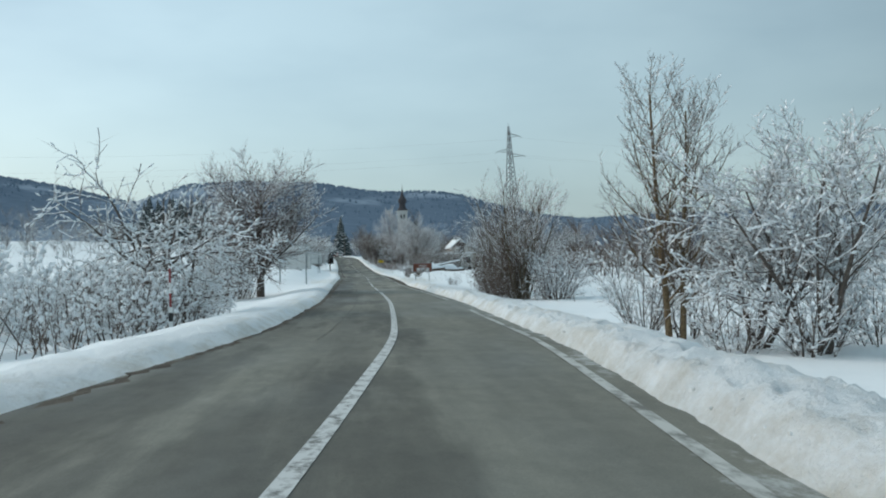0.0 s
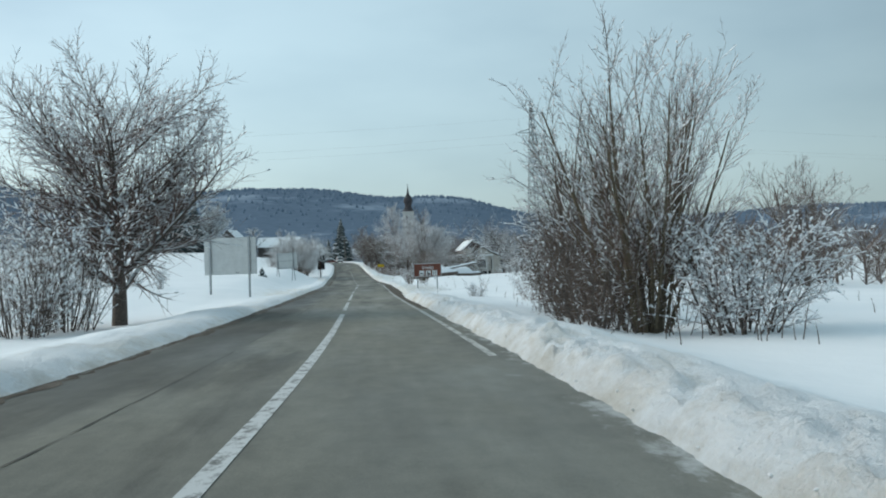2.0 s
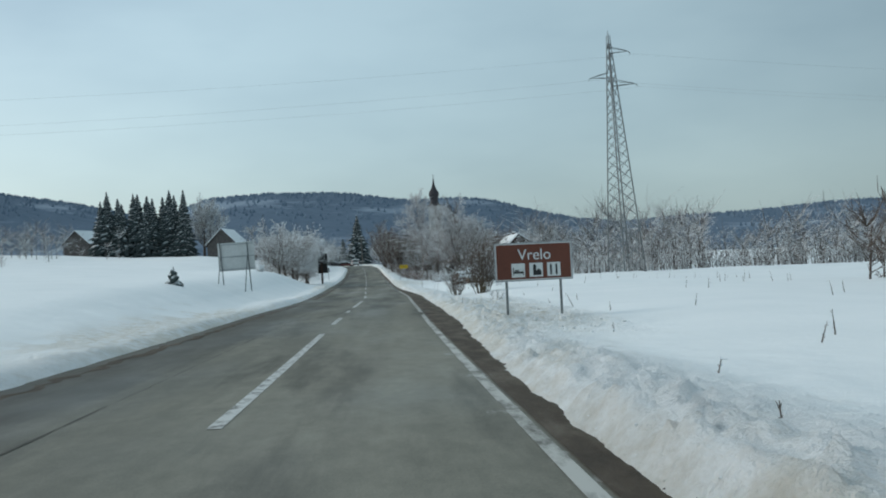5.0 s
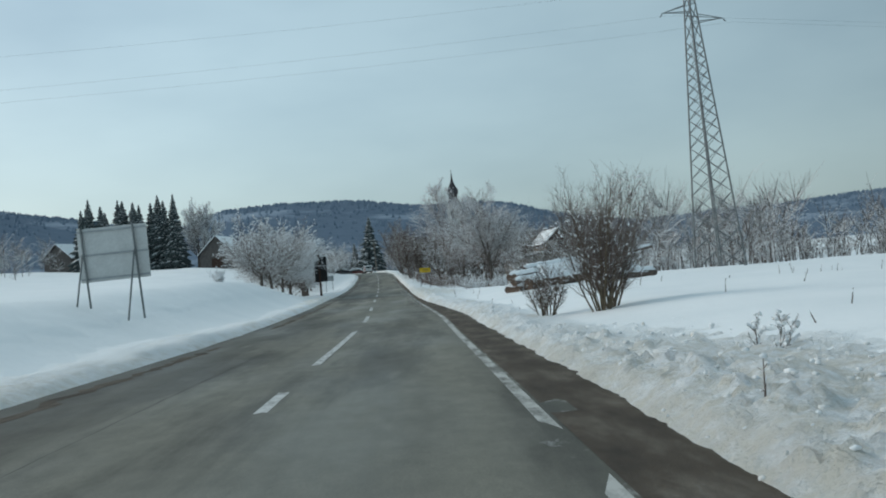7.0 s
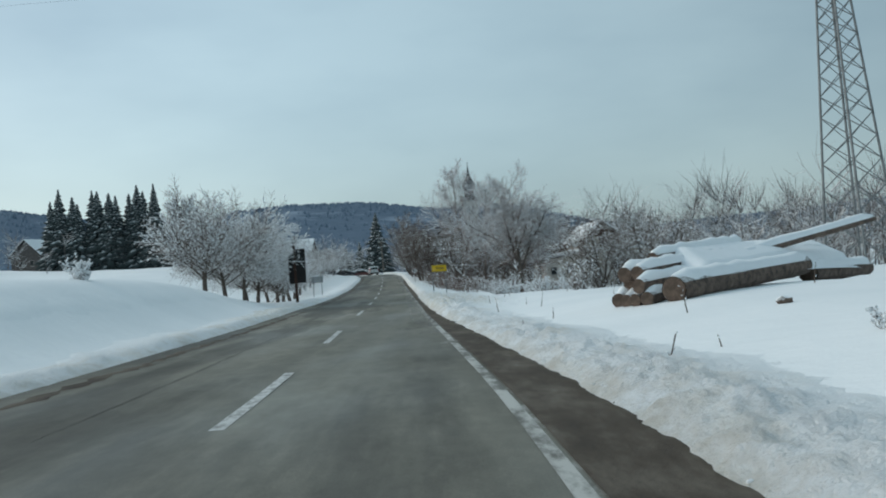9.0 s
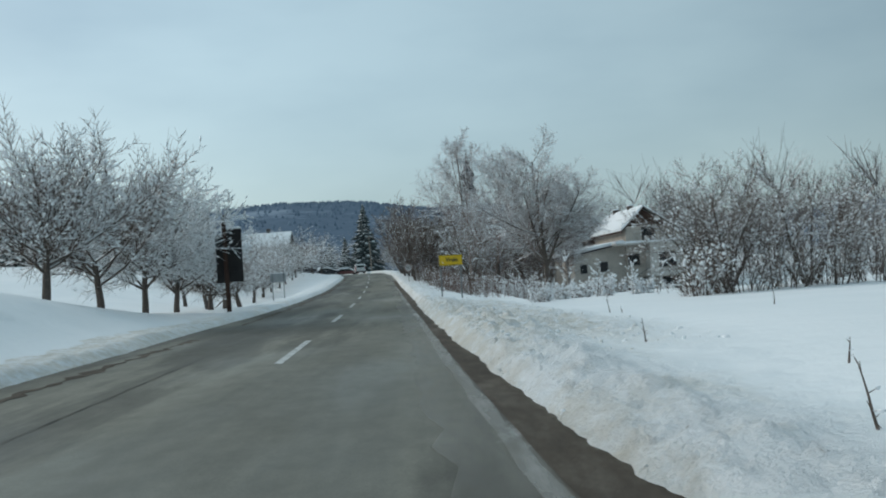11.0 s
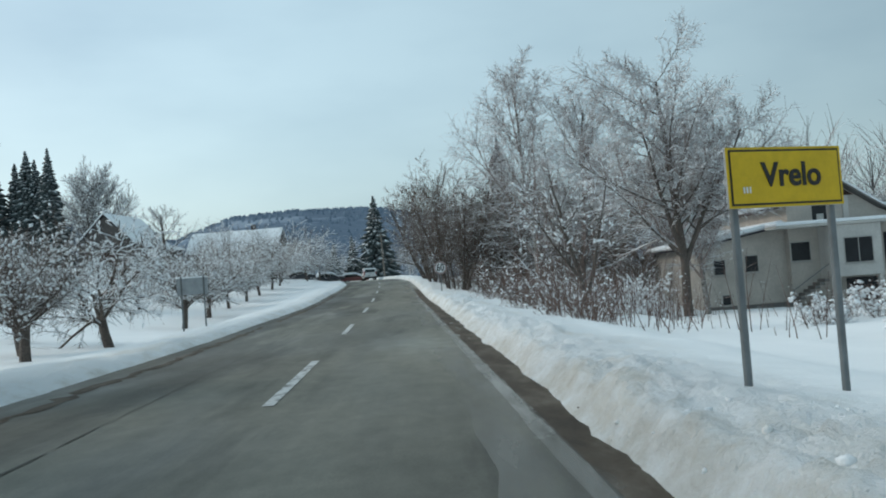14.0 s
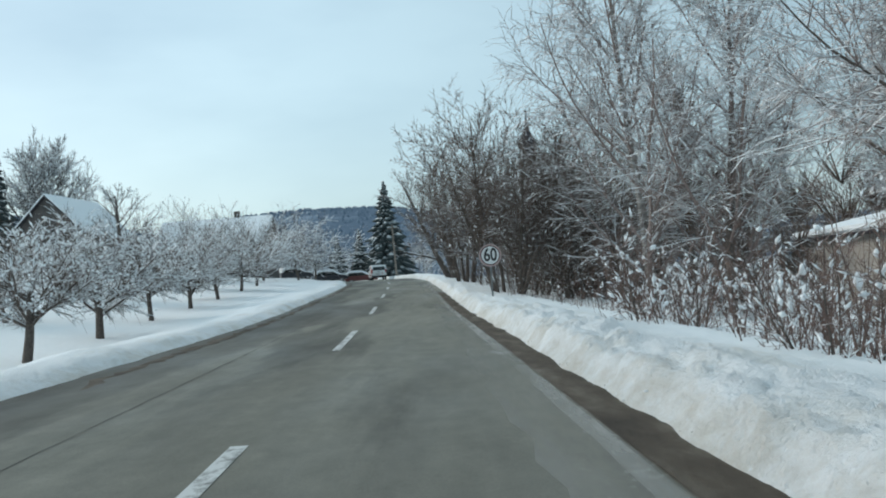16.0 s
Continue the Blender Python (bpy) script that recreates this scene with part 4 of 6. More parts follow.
tree("bush", "wind-bent roadside bush with snow in its crown", "bush", -7.2, 67.0, 36, multi(26, 0.9, 2.4, 0.03, 0.55, 0.006, 19), BUSH, ["bark_dark", "twig_brown", "twig_brown"], 0.5, 0.15, limbs=False, leaf=0.3, clump_r=0.035)
tree("spreading_tree", "bare tree with long arching branches over the verge", "tree", -6.0, 66.6, 37, [((0, 0, 0), (-0.28, 0.05, 1), 5.0, 0.13, 0.006), ((0.2, 0, 0), (0.1, -0.1, 1), 5.4, 0.12, 0.006), ((-0.1, 0.1, 0), (-0.5, -0.1, 1), 4.4, 0.08, 0.006), ((0.1, 0.0, 0), (-0.42, -0.25, 1), 5.0, 0.1, 0.006), ((-0.2, -0.1, 0), (-0.7, 0.1, 1), 3.8, 0.08, 0.006)], SPREAD, ["bark_dark", "bark_dark", "twig_brown", "twig_brown"], 0.75, 0.08, clump_r=0.035)
for k, (x, y, h) in enumerate(((-5.4, 79.6, 2.5), (-3.6, 78.6, 2.9), (-1.6, 80.5, 2.6), (-4.2, 82.5, 2.9), (-6.2, 77.0, 1.6), (-2.6, 76.5, 2.2))):
    tree("bush", "reddish-brown bush of upright shoots in deep snow", "bush", x, y, 80 + k, multi(21, 1.4, h * 0.88, 0.018, 0.55, 0.005, 50 + k), [level(5, 0.09, 0.02, 11, 38, 0.42, 0.4, 0.15), level(3, 0.12, 0.02, 5, 42, 0.45, 0.3, 0.1), level(1, 0.15, 0.0)], ["twig_red", "twig_red", "twig_red"], 0.6, 0.12, group="field bushes", limbs=False)
for k, (x, y, h) in enumerate(((-9.3, 80.3, 1.1), (-29.0, 101.5, 1.7), (-31.2, 103.5, 1.1), (-26.4, 171, 0.9), (-18.5 + 8.7, 119.5, 0.6), (-7.3, 142.6, 0.6), (-8.6, 146.0, 0.35))):
    tree("bush", ("small bare shrub standing in the snow", "young leafless sapling in the snowy field")[k in (0, 4, 5)], "bush", x, y, 90 + k, multi(3 if k in (4, 5) else 8, 0.25, h, 0.012, 0.35, 0.004, 70 + k), BUSH, ["twig_brown", "twig_brown", "twig_brown"], 0.7, 0.5 if k == 3 else 0.1, limbs=False, clump_r=0.06)
tree("field_tree", "large lone bare tree at the far side of the field", "tree", 13.5, 94.0, 101, multi(5, 0.5, 6.6, 0.2, 0.34, 0.012, 77), SPREAD, ["bark_dark", "bark_dark", "twig_brown", "twig_brown"], 0.4, 0)
for k, (x, y, h, c) in enumerate(((-9.35, 133.0, 3.2, 12), (-9.0, 133.5, 2.5, 7), (-10.6, 134.6, 1.35, 6))):
    tree("bush", "bare shrub with thick brown stems in the snow", "bush", x, y, 110 + k, multi(c + 4, 0.25, h, 0.026, 0.46, 0.004, 80 + k), [level(8, 0.04, 0.03, 15, 32, 0.46, 0.4, 0.1), level(5, 0.06, 0.05, 13, 34, 0.45, 0.3, 0.1), level(2, 0.08, 0.03)], ["bark_olive", "twig_brown", "twig_brown"], 0.15, 0.03, clump_r=0.03)

# the left-hand row of fruit trees
ROW = [level(4, 0.05, 0.02, 13, 58, 2.5, 0.1, 0.5, 0.4), level(7, 0.06, 0.07, 22, 42, 0.46, 0.35, 0.12), level(3, 0.1, 0.04, 14, 42, 0.48, 0.3, 0.1), level(1, 0.15, 0.02)]
for k, (x, y, h) in enumerate(((-27.7, 196.8, 2.1), (-27.6, 202.6, 2.1), (-27.4, 208.5, 2.1), (-27.5, 215.0, 1.85))):
    tree("fruit_tree", "tall brown fruit tree laced with snow" if k < 2 else "tall fruit tree white with rime and snow", "tree", x, y, 120 + k, [((0, 0, 0), (rnd.uniform(-0.1, 0.1), 0, 1), h, 0.17, 0.01)], ROW, ["bark_dark", "bark_dark", "twig_brown", "twig_brown" if k < 2 else "twig_grey"], 0.85 if k < 2 else 1.0, 0.3 if k < 2 else 1.0, group="roadside fruit trees", clump_r=0.055)
for k, (x, y, h) in enumerate(((-26.6, 219.5, 1.5), (-27.1, 226.4, 1.6), (-29.3, 231.6, 1.9), (-33.0, 241.0, 2.3), (-29.96, 255.6, 2.3), (-30.15, 262.8, 2.0))):
    tree("fruit_tree", "old orchard tree with gnarled snowy branches", "tree", x, y, 130 + k, [((0, 0, 0), (rnd.uniform(-0.15, 0.15), 0, 1), h, 0.17, 0.008)], FRUIT, ["bark_dark", "bark_dark", "twig_brown", "twig_brown"], 0.55 if k < 4 else 0.75, 0.08 if k < 4 else 0.12, group="orchard trees", clump_r=0.06)
tree("apple_tree", "gnarled old apple tree with drooping boughs under snow", "tree", -27.7, 235.4, 137, [((0, 0, 0), (-0.06, 0, 1), 2.3, 0.19, 0.008)], APPLE, ["bark_dark", "bark_dark", "twig_brown", "twig_brown"], 1.0, 0.4, clump_r=0.055)
LIGHT = [level(3, 0.06, 0.02, 13, 60, 1.9, 0.1, 0.5, 0.45), level(4, 0.1, 0.06, 14, 48, 0.5, 0.35, 0.1), level(2, 0.12, 0.05, 4, 42, 0.5, 0.3, 0.1), level(1, 0.15, 0.0)]
for k, (x, y, h) in enumerate(((-30.4, 270.5, 2.1), (-30.5, 278, 2.0), (-30.8, 286, 2.2), (-31.0, 294, 2.1), (-31.6, 303, 2.4), (-36, 268, 2.2), (-37, 282, 2.3), (-36, 296, 2.4), (-38, 310, 2.6), (-33, 314, 2.6), (-31, 322, 2.8), (-35, 328, 3.0), (-30.5, 331, 2.8))):
    tree("fruit_tree", "orchard tree with snow along every branch", "tree", x, y, 150 + k, [((0, 0, 0), (rnd.uniform(-0.15, 0.15), 0, 1), h * (0.9 if k < 3 else 1.0), 0.13, 0.009 if k < 3 else 0.012)], FRUIT if k < 3 else LIGHT, ["bark_dark", "bark_dark", "twig_brown", "twig_brown"], 0.75, 0.16, group="orchard trees", limbs=False, clump_r=0.06)

# right-hand shrubs before the house
tree("snowy_tree", "dark spreading tree with snow pads on its boughs", "tree", -2.5, 199.8, 171, multi(8, 0.5, 3.9, 0.09, 0.75, 0.007, 91), SPREAD, ["bark_dark", "bark_dark", "twig_brown", "twig_brown"], 0.3, 0.02, clump_r=0.07)
tree("snowy_tree", "dark spreading tree with snow pads on its boughs", "tree", 1.4, 201.5, 172, multi(7, 0.5, 4.3, 0.09, 0.75, 0.007, 92), SPREAD, ["bark_dark", "bark_dark", "twig_brown", "twig_brown"], 0.3, 0.02, clump_r=0.07)
for k, (x, y, h) in enumerate(((-3.6, 198.8, 1.5), (-2.4, 197.8, 1.9), (-0.6, 198.8, 2.2), (1.4, 199.2, 2.5), (3.6, 200.5, 2.5))):
    tree("bush", "dense dark bush below the spreading trees", "bush", x, y, 370 + k, multi(15, 1.0, h, 0.03, 0.55, 0.007, 380 + k), BUSH, ["bark_dark", "bark_dark", "twig_brown"], 0.3, 0.06, group="dark bushes", limbs=False)
for k, (x, y, h) in enumerate(((-3.9, 229.2, 1.15), (-2.9, 231.0, 1.0), (-1.9, 229.4, 1.2), (-0.8, 232.0, 1.3), (0.5, 230.6, 0.95), (1.7, 231.4, 0.8), (3.2, 232.0, 0.7))):
    tree("bush", "low reddish-brown shrub half buried in garden snow", "bush", x, y, 410 + k, multi(12, 0.55, h, 0.018, 0.7, 0.006, 420 + k), BUSH, ["bark_dark", "twig_red", "twig_red"], 0.45, 0.1, group="garden shrubs", limbs=False, clump_r=0.1)
tree("bush", "rounded bush heaped with snow", "bush", -4.3, 197.0, 173, multi(14, 0.5, 1.9, 0.03, 0.5, 0.006, 93), BUSH, ["bark_dark", "twig_red", "twig_brown"], 0.5, 0.12, limbs=False, clump_r=0.06)
tree("bush", "brown bush capped with a cushion of snow", "bush", -8.6, 209.0, 174, multi(12, 0.35, 1.0, 0.02, 0.45, 0.006, 94), BUSH, ["bark_dark", "twig_red", "twig_red"], 0.6, 0.3, limbs=False, clump_r=0.05)
tree("bush", "rounded bush heaped with snow", "bush", -4.5, 222.0, 175, multi(16, 0.5, 1.1, 0.03, 0.5, 0.006, 95), BUSH, ["bark_dark", "twig_red", "twig_red"], 0.5, 0.14, limbs=False, clump_r=0.1)
tree("tall_tree", "tall bare tree with snow on its upper branches", "tree", 6.0, 233.0, 176, [((0, 0, 0), (0, 0, 1), 6.0, 0.2, 0.012)], SPREAD, ["bark_dark", "bark_dark", "twig_brown", "twig_grey"], 0.9, 0.1)
for k, (x, y, h) in enumerate(((-8.3, 211.4, 0.95), (-7.2, 212.4, 0.85), (-5.0, 212.2, 1.1), (-2.8, 213.5, 0.9))):
    tree("bush", "reddish garden shrub heaped with snow before the house", "bush", x, y, 300 + k, multi(10, 0.45, h, 0.02, 0.5, 0.006, 310 + k), BUSH, ["bark_dark", "twig_red", "twig_red"], 0.5, 0.22, group="garden shrubs", limbs=False, clump_r=0.11)
for k, (x, y, h) in enumerate(((-7.0, 211.4, 2.1), (-5.5, 211.2, 1.9), (-3.4, 212.6, 1.8), (-1.6, 214.0, 2.0))):
    tree("sapling", "thin upright sapling with balls of snow on it", "tree", x, y, 320 + k, [((0, 0, 0), (0.05, 0, 1), h, 0.018, 0.005)], BUSH, ["bark_dark", "twig_brown", "twig_brown"], 0.6, 0.5, group="garden saplings", limbs=False, clump_r=0.06)
for k, (off, y, h) in enumerate(((6.4, 225.5, 1.5), (7.4, 229, 1.8), (6.2, 231.5, 2.0), (8.3, 233, 2.1), (6.4, 236, 2.3), (8.0, 239, 2.4), (6.0, 242, 2.5), (9.4, 243, 2.4), (7.2, 247, 2.8))):
    tree("bush", "tangled brown roadside bush with tufts of snow", "bush", float(road_x(y)) + off, y, 340 + k, multi(11, 0.9, h, 0.022, 0.5, 0.006, 350 + k), BUSH, ["bark_dark", "twig_red", "twig_red"], 0.35, 0.05, group="verge bushes", limbs=False, clump_r=0.05)
for k, (x, y, h) in enumerate(((-9.6, 245.0, 1.9), (-8.0, 247.5, 2.3), (-6.6, 244.0, 2.0), (-10.8, 251.0, 2.2), (-5.0, 248.5, 2.4), (-8.6, 253.5, 2.6))):
    tree("bush", "roadside bush frosted white under the birches", "bush", x, y, 390 + k, multi(8, 0.6, h, 0.025, 0.5, 0.006, 395 + k), BUSH, ["bark_dark", "twig_red", "twig_red"], 0.6, 0.35, group="frosted bushes", limbs=False, clump_r=0.075)
tree("wild_tree", "young roadside tree with dark limbs and pads of snow", "tree", -10.6, 232.4, 398, [((0, 0, 0), (-0.06, 0, 1), 5.2, 0.11, 0.007), ((-0.02, 0, 1.3), (0.4, 0.2, 1), 3.9, 0.07, 0.007), ((-0.02, 0, 1.5), (-0.45, -0.1, 1), 3.4, 0.06, 0.007)], [level(7, 0.06, 0.02, 10, 44, 0.6, 0.45, 0.3), level(5, 0.07, 0.04, 7, 40, 0.46, 0.4, 0.12), level(3, 0.08, 0.02, 4, 38, 0.48, 0.3, 0.1), level(1, 0.12, 0.0)], ["bark_dark", "bark_dark", "twig_brown", "twig_brown"], 0.5, 0.12, clump_r=0.06)
# birches
LOW = [level(9, 0.06, 0.03, 24, 62, 0.66, 0.55, 0.2), level(7, 0.07, 0.03, 16, 42, 0.44, 0.35, 0.15), level(3, 0.09, 0.0, 12, 42, 0.55, 0.3, 0.1), level(2, 0.1, -0.15)]
for x, y, h, r, s in ((-3.0, 249.0, 12.2, 0.26, 181), (-8.8, 263.0, 16.0, 0.21, 182), (-6.3, 261.0, 13.5, 0.2, 183), (0.5, 258.0, 10.5, 0.18, 184)):
    tree("birch_tree", "tall birch with hanging twigs rimed with snow", "tree", x, y, s, [((0, 0, 0), (rnd.uniform(-0.05, 0.05), 0, 1), h, r, 0.012)] + ([((0, 0, 2.6), (0.55, 0.15, 1), 7.6, 0.15, 0.012), ((0, 0, 3.2), (-0.48, -0.15, 1), 7.2, 0.14, 0.012)] if s == 181 else []), LOW if s == 181 else BIRCH, ["bark_dark" if s in (181, 183) else "birch_bark", "bark_dark" if s == 181 else "birch_twig", "birch_twig", "birch_twig"], 1.0, 0.1, group="birches", clump_r=0.042)
# trees along the right edge near the speed sign
THICK = [level(9, 0.04, 0.01, 12, 40, 0.5, 0.4, 0.25), level(5, 0.07, 0.03, 11, 40, 0.46, 0.4, 0.1), level(2, 0.1, 0.02, 5, 40, 0.5, 0.3, 0.1), level(1, 0.12, -0.02)]
for k, (x, y, h, le) in enumerate(((-14.0, 268.0, 8.8, 0.3), (-12.4, 275.0, 9.4, 0.3), (-15.4, 288.0, 8.6, 0.3), (-11.0, 283.0, 9.0, 0.3), (-10.6, 269.5, 8.6, 0.28))):
    tree("broom_tree", "dark many-stemmed roadside tree with light snow", "tree", x, y, 190 + k, multi(9, 0.6, h * 0.95, 0.11, le + 0.08, 0.013, 100 + k), THICK, ["bark_dark", "bark_dark", "twig_brown", "twig_brown"], 0.25, 0.03, leaf=0.2)
tree("leaning_tree", "leaning tree reaching out over the road", "tree", -16.2, 303.0, 195, [((0, 0, 0), (-0.42, -0.1, 1), 8.5, 0.26, 0.014), ((0.3, -0.4, 0), (-0.22, -0.2, 1), 9.5, 0.2, 0.014), ((0.5, 0.6, 0), (-0.1, 0.1, 1), 9.0, 0.18, 0.014)], THICK, ["bark_dark", "bark_dark", "twig_brown", "twig_brown"], 0.4, 0.03, leaf=0.6)
ivy_tree = tree("ivy_tree", "tall tree with its trunk wrapped in dark ivy", "tree", -1.0, 288.0, 196, [((0, 0, 0), (0, 0, 1), 15.0, 0.3, 0.012)], BIRCH[:3], ["dry_leaf", "bark_dark", "twig_brown"], 0.4, 0)
iv = np.random.RandomState(61)
iz, ia = iv.uniform(3.0, 13.5, 2600), iv.uniform(0, 6.283, 2600)
ir = (0.35 + 0.55 * iv.uniform(size=2600) ** 2) * (1.15 - iz / 16)
idir = np.stack([np.cos(ia), np.sin(ia), iv.normal(-0.5, 0.4, 2600)], -1)
v_, f_ = spindles(np.stack([ir * np.cos(ia), ir * np.sin(ia), iz], -1), idir / np.linalg.norm(idir, axis=1, keepdims=True), iv.uniform(0.07, 0.14, 2600), iv.uniform(0.04, 0.08, 2600))
part("ivy", mesh_np("ivy", v_, f_, "needles"), None, ivy_tree, "dark evergreen ivy round the trunk")["kind"] = "stuff"
tree("yard_tree", "broad bare tree behind the barn, pale with rime", "tree", -64, 343, 197, [((0, 0, 0), (0, 0, 1), 11.5, 0.4, 0.035)], [level(7, 0.04, 0.02, 30, 44, 0.78, 0.5, 0.2), level(7, 0.05, 0.06, 14, 34, 0.45, 0.35, 0.15), level(4, 0.07, 0.05, 10, 34, 0.5, 0.3, 0.1), level(1, 0.1, 0.0)], ["bark_dark", "twig_grey", "twig_grey", "twig_grey"], 1.0, 0.3, clump_r=0.1)
tree("yard_tree", "broad bare tree in the farmyard, pale with rime", "tree", -48, 322, 198, [((0, 0, 0), (0, 0, 1), 7.5, 0.3, 0.025)], SPREAD, ["bark_dark", "bark_dark", "twig_grey", "twig_grey"], 0.8, 0.03)


def shoots(name, label, count, place, h0, h1, seed, mat_name, snow):
    """A stand of upright shoots with side twigs and little caps of snow."""
    rr = np.random.RandomState(seed)
    A, B, Ra, Rb = [], [], [], []
    C, D = [], []
    for k in range(count):
        x, y = place(rr)
        z = gz(x, y) - 0.05
        h = rr.uniform(h0, h1)
        p = np.array([x, y, z])
        d = np.array([rr.normal(0, 0.2), rr.normal(0, 0.2), 1.0])
        n = 5
        for i in range(n):
            d = d + rr.normal(0, 0.05, 3)
            d /= np.linalg.norm(d)
            q = p + d * h / n
            A.append(p), B.append(q), Ra.append(0.013 * (1 - i / n) + 0.004), Rb.append(0.013 * (1 - (i + 1) / n) + 0.004)
            if i > 0:
                for _ in range(2):
                    e = d * 0.7 + rr.normal(0, 0.5, 3)
                    e /= np.linalg.norm(e)
                    g = p + (q - p) * rr.uniform()
                    t = g + e * h * rr.uniform(0.06, 0.16)
                    A.append(g), B.append(t), Ra.append(0.006), Rb.append(0.003)
                    if rr.uniform() < snow:
                        C.append(t), D.append(e)
            p = q
    v, f = tubes(A, B, Ra, Rb, 3)
    f = f[np.arange(len(f)) % 3 != 1]
    ob = tagged(new(name, mesh_np(name, v, f, mat_name)), label, "shrubs", kind="stuff")
    if C:
        v, f = spindles(np.array(C), np.array(D), rr.uniform(0.02, 0.06, len(C)), rr.uniform(0.008, 0.022, len(C)))
        part("cap_snow", mesh_np("cap_snow", v, f, "tree_snow"), None, ob, "small caps of snow on the shoots")["kind"] = "stuff"
    return ob


shoots("shoots", "dense stand of thin brown hazel shoots in snow", 360, lambda r: (lambda y: (road_x(y) + 5.8 + abs(r.normal(0, 2.6)), y))(r.uniform(222, 246)), 0.4, 2.5, 1, "twig_red", 0.16)
shoots("shoots", "scattered saplings and stalks capped with snow", 45, lambda r: (r.uniform(-9, 6), r.uniform(208, 240)), 0.5, 1.6, 2, "twig_brown", 0.7)
shoots("shoots", "undergrowth of brown stems below the birches", 300, lambda r: (r.uniform(-13.5, -2), r.uniform(246, 264)), 0.8, 2.4, 3, "twig_red", 0.9)
shoots("shoots", "thick brown undergrowth beside the road", 460, lambda r: (lambda y: (road_x(y) + 5.2 + abs(r.normal(0, 2.5)), y))(r.uniform(262, 312)), 1.2, 3.6, 4, "twig_brown", 0.3)
shoots("shoots", "tufts of dry stalks poking through the snow", 130, lambda r: (r.uniform(-12, 8), r.uniform(60, 185)), 0.2, 0.6, 5, "twig_brown", 0.3)
shoots("shoots", "tangle of brown stems between the snowy bushes", 200, lambda r: (r.uniform(-33, -22.8), r.uniform(17, 46)), 0.8, 2.2, 6, "twig_brown", 0.8)
shoots("shoots", "thin stems around the roadside trees", 90, lambda r: (r.uniform(-9.5, -5), r.uniform(51, 64)), 0.4, 1.2, 7, "twig_brown", 0.5)


# ---- conifers ----
def conifer(x, y, h, r, seed, label, group="", layers=None, z=None):
    """A spruce: a trunk and drooping sprays set in whorls, with snow on top."""
    rr = np.random.RandomState(seed)
    t = thing("spruce_tree", label, "tree", pose(x, y, (gz(x, y) if z is None else z) - 0.1), group)
    part("trunk", rod(bmesh.new(), (0, 0, 0), (0, 0, h * 0.97), h * 0.014 + 0.06, 0.02, 7), "bark_dark", t)
    V, F = [], []
    n = layers or int(h * 3.3)
    o = 0
    for i in range(n):
        f = (i + 0.5) / n
        zz = h * (0.07 + 0.93 * f)
        ln = r * (1 - f) ** 0.85 * rr.uniform(0.6, 1.15) + 0.12
        k = max(6, int(13 * (1 - f) + 5))
        for j in range(k):
            a = 6.283 * j / k + rr.uniform(-0.3, 0.3) + i
            L = ln * rr.uniform(0.7, 1.15)
            dr = L * rr.uniform(0.35, 0.75)
            c, s = math.cos(a), math.sin(a)
            w = L * rr.uniform(0.12, 0.24) + 0.08
            hub = np.array([0, 0, zz + rr.uniform(-0.1, 0.1)])
            mid = hub + [c * L * 0.55, s * L * 0.55, -dr * 0.35]
            tip = hub + [c * L, s * L, -dr * 0.75]
            side = np.array([-s, c, 0]) * w
            low = np.array([0, 0, -0.28 * w - 0.1])
            V += [hub, mid + side + low, tip, mid - side + low, mid + [0, 0, 0.05 + w * 0.25], mid + low * 2.2]
            F += [[o, o + 1, o + 4], [o + 4, o + 1, o + 2], [o, o + 4, o + 3], [o + 4, o + 2, o + 3], [o, o + 5, o + 1], [o + 5, o + 2, o + 1], [o, o + 3, o + 5], [o + 5, o + 3, o + 2]]
            o += 6
    ob = part("crown", mesh_np("crown", V, F, "needles"), None, t, "dark green drooping sprays dusted with snow")
    ob["kind"] = "stuff"
    return t


conifer(-24.9, 373, 15.6, 5.0, 1, "tall dark spruce at the bend of the road")
conifer(-32.5, 374, 7.5, 2.2, 2, "young spruce beside the tall one")
conifer(-29.5, 378, 9.0, 2.4, 3, "young spruce beside the tall one")
conifer(-24.99, 128.71, 1.0, 0.55, 40, "small dark spruce sapling half buried in snow")
rr = random.Random(4)
for k in range(11):
    x = -89.5 + k * 1.85 + rr.uniform(-0.7, 0.7)
    conifer(x, 341 + rr.uniform(-0.8, 0.8), rr.uniform(13.2, 18.0), rr.uniform(3.8, 5.0), 10 + k, "dark spruce in a row behind the farm", "spruce row", z=8.0)
conifer(-68.0, 338, 17.5, 3.6, 30, "large spruce at the end of the row", "spruce row", z=7.6)


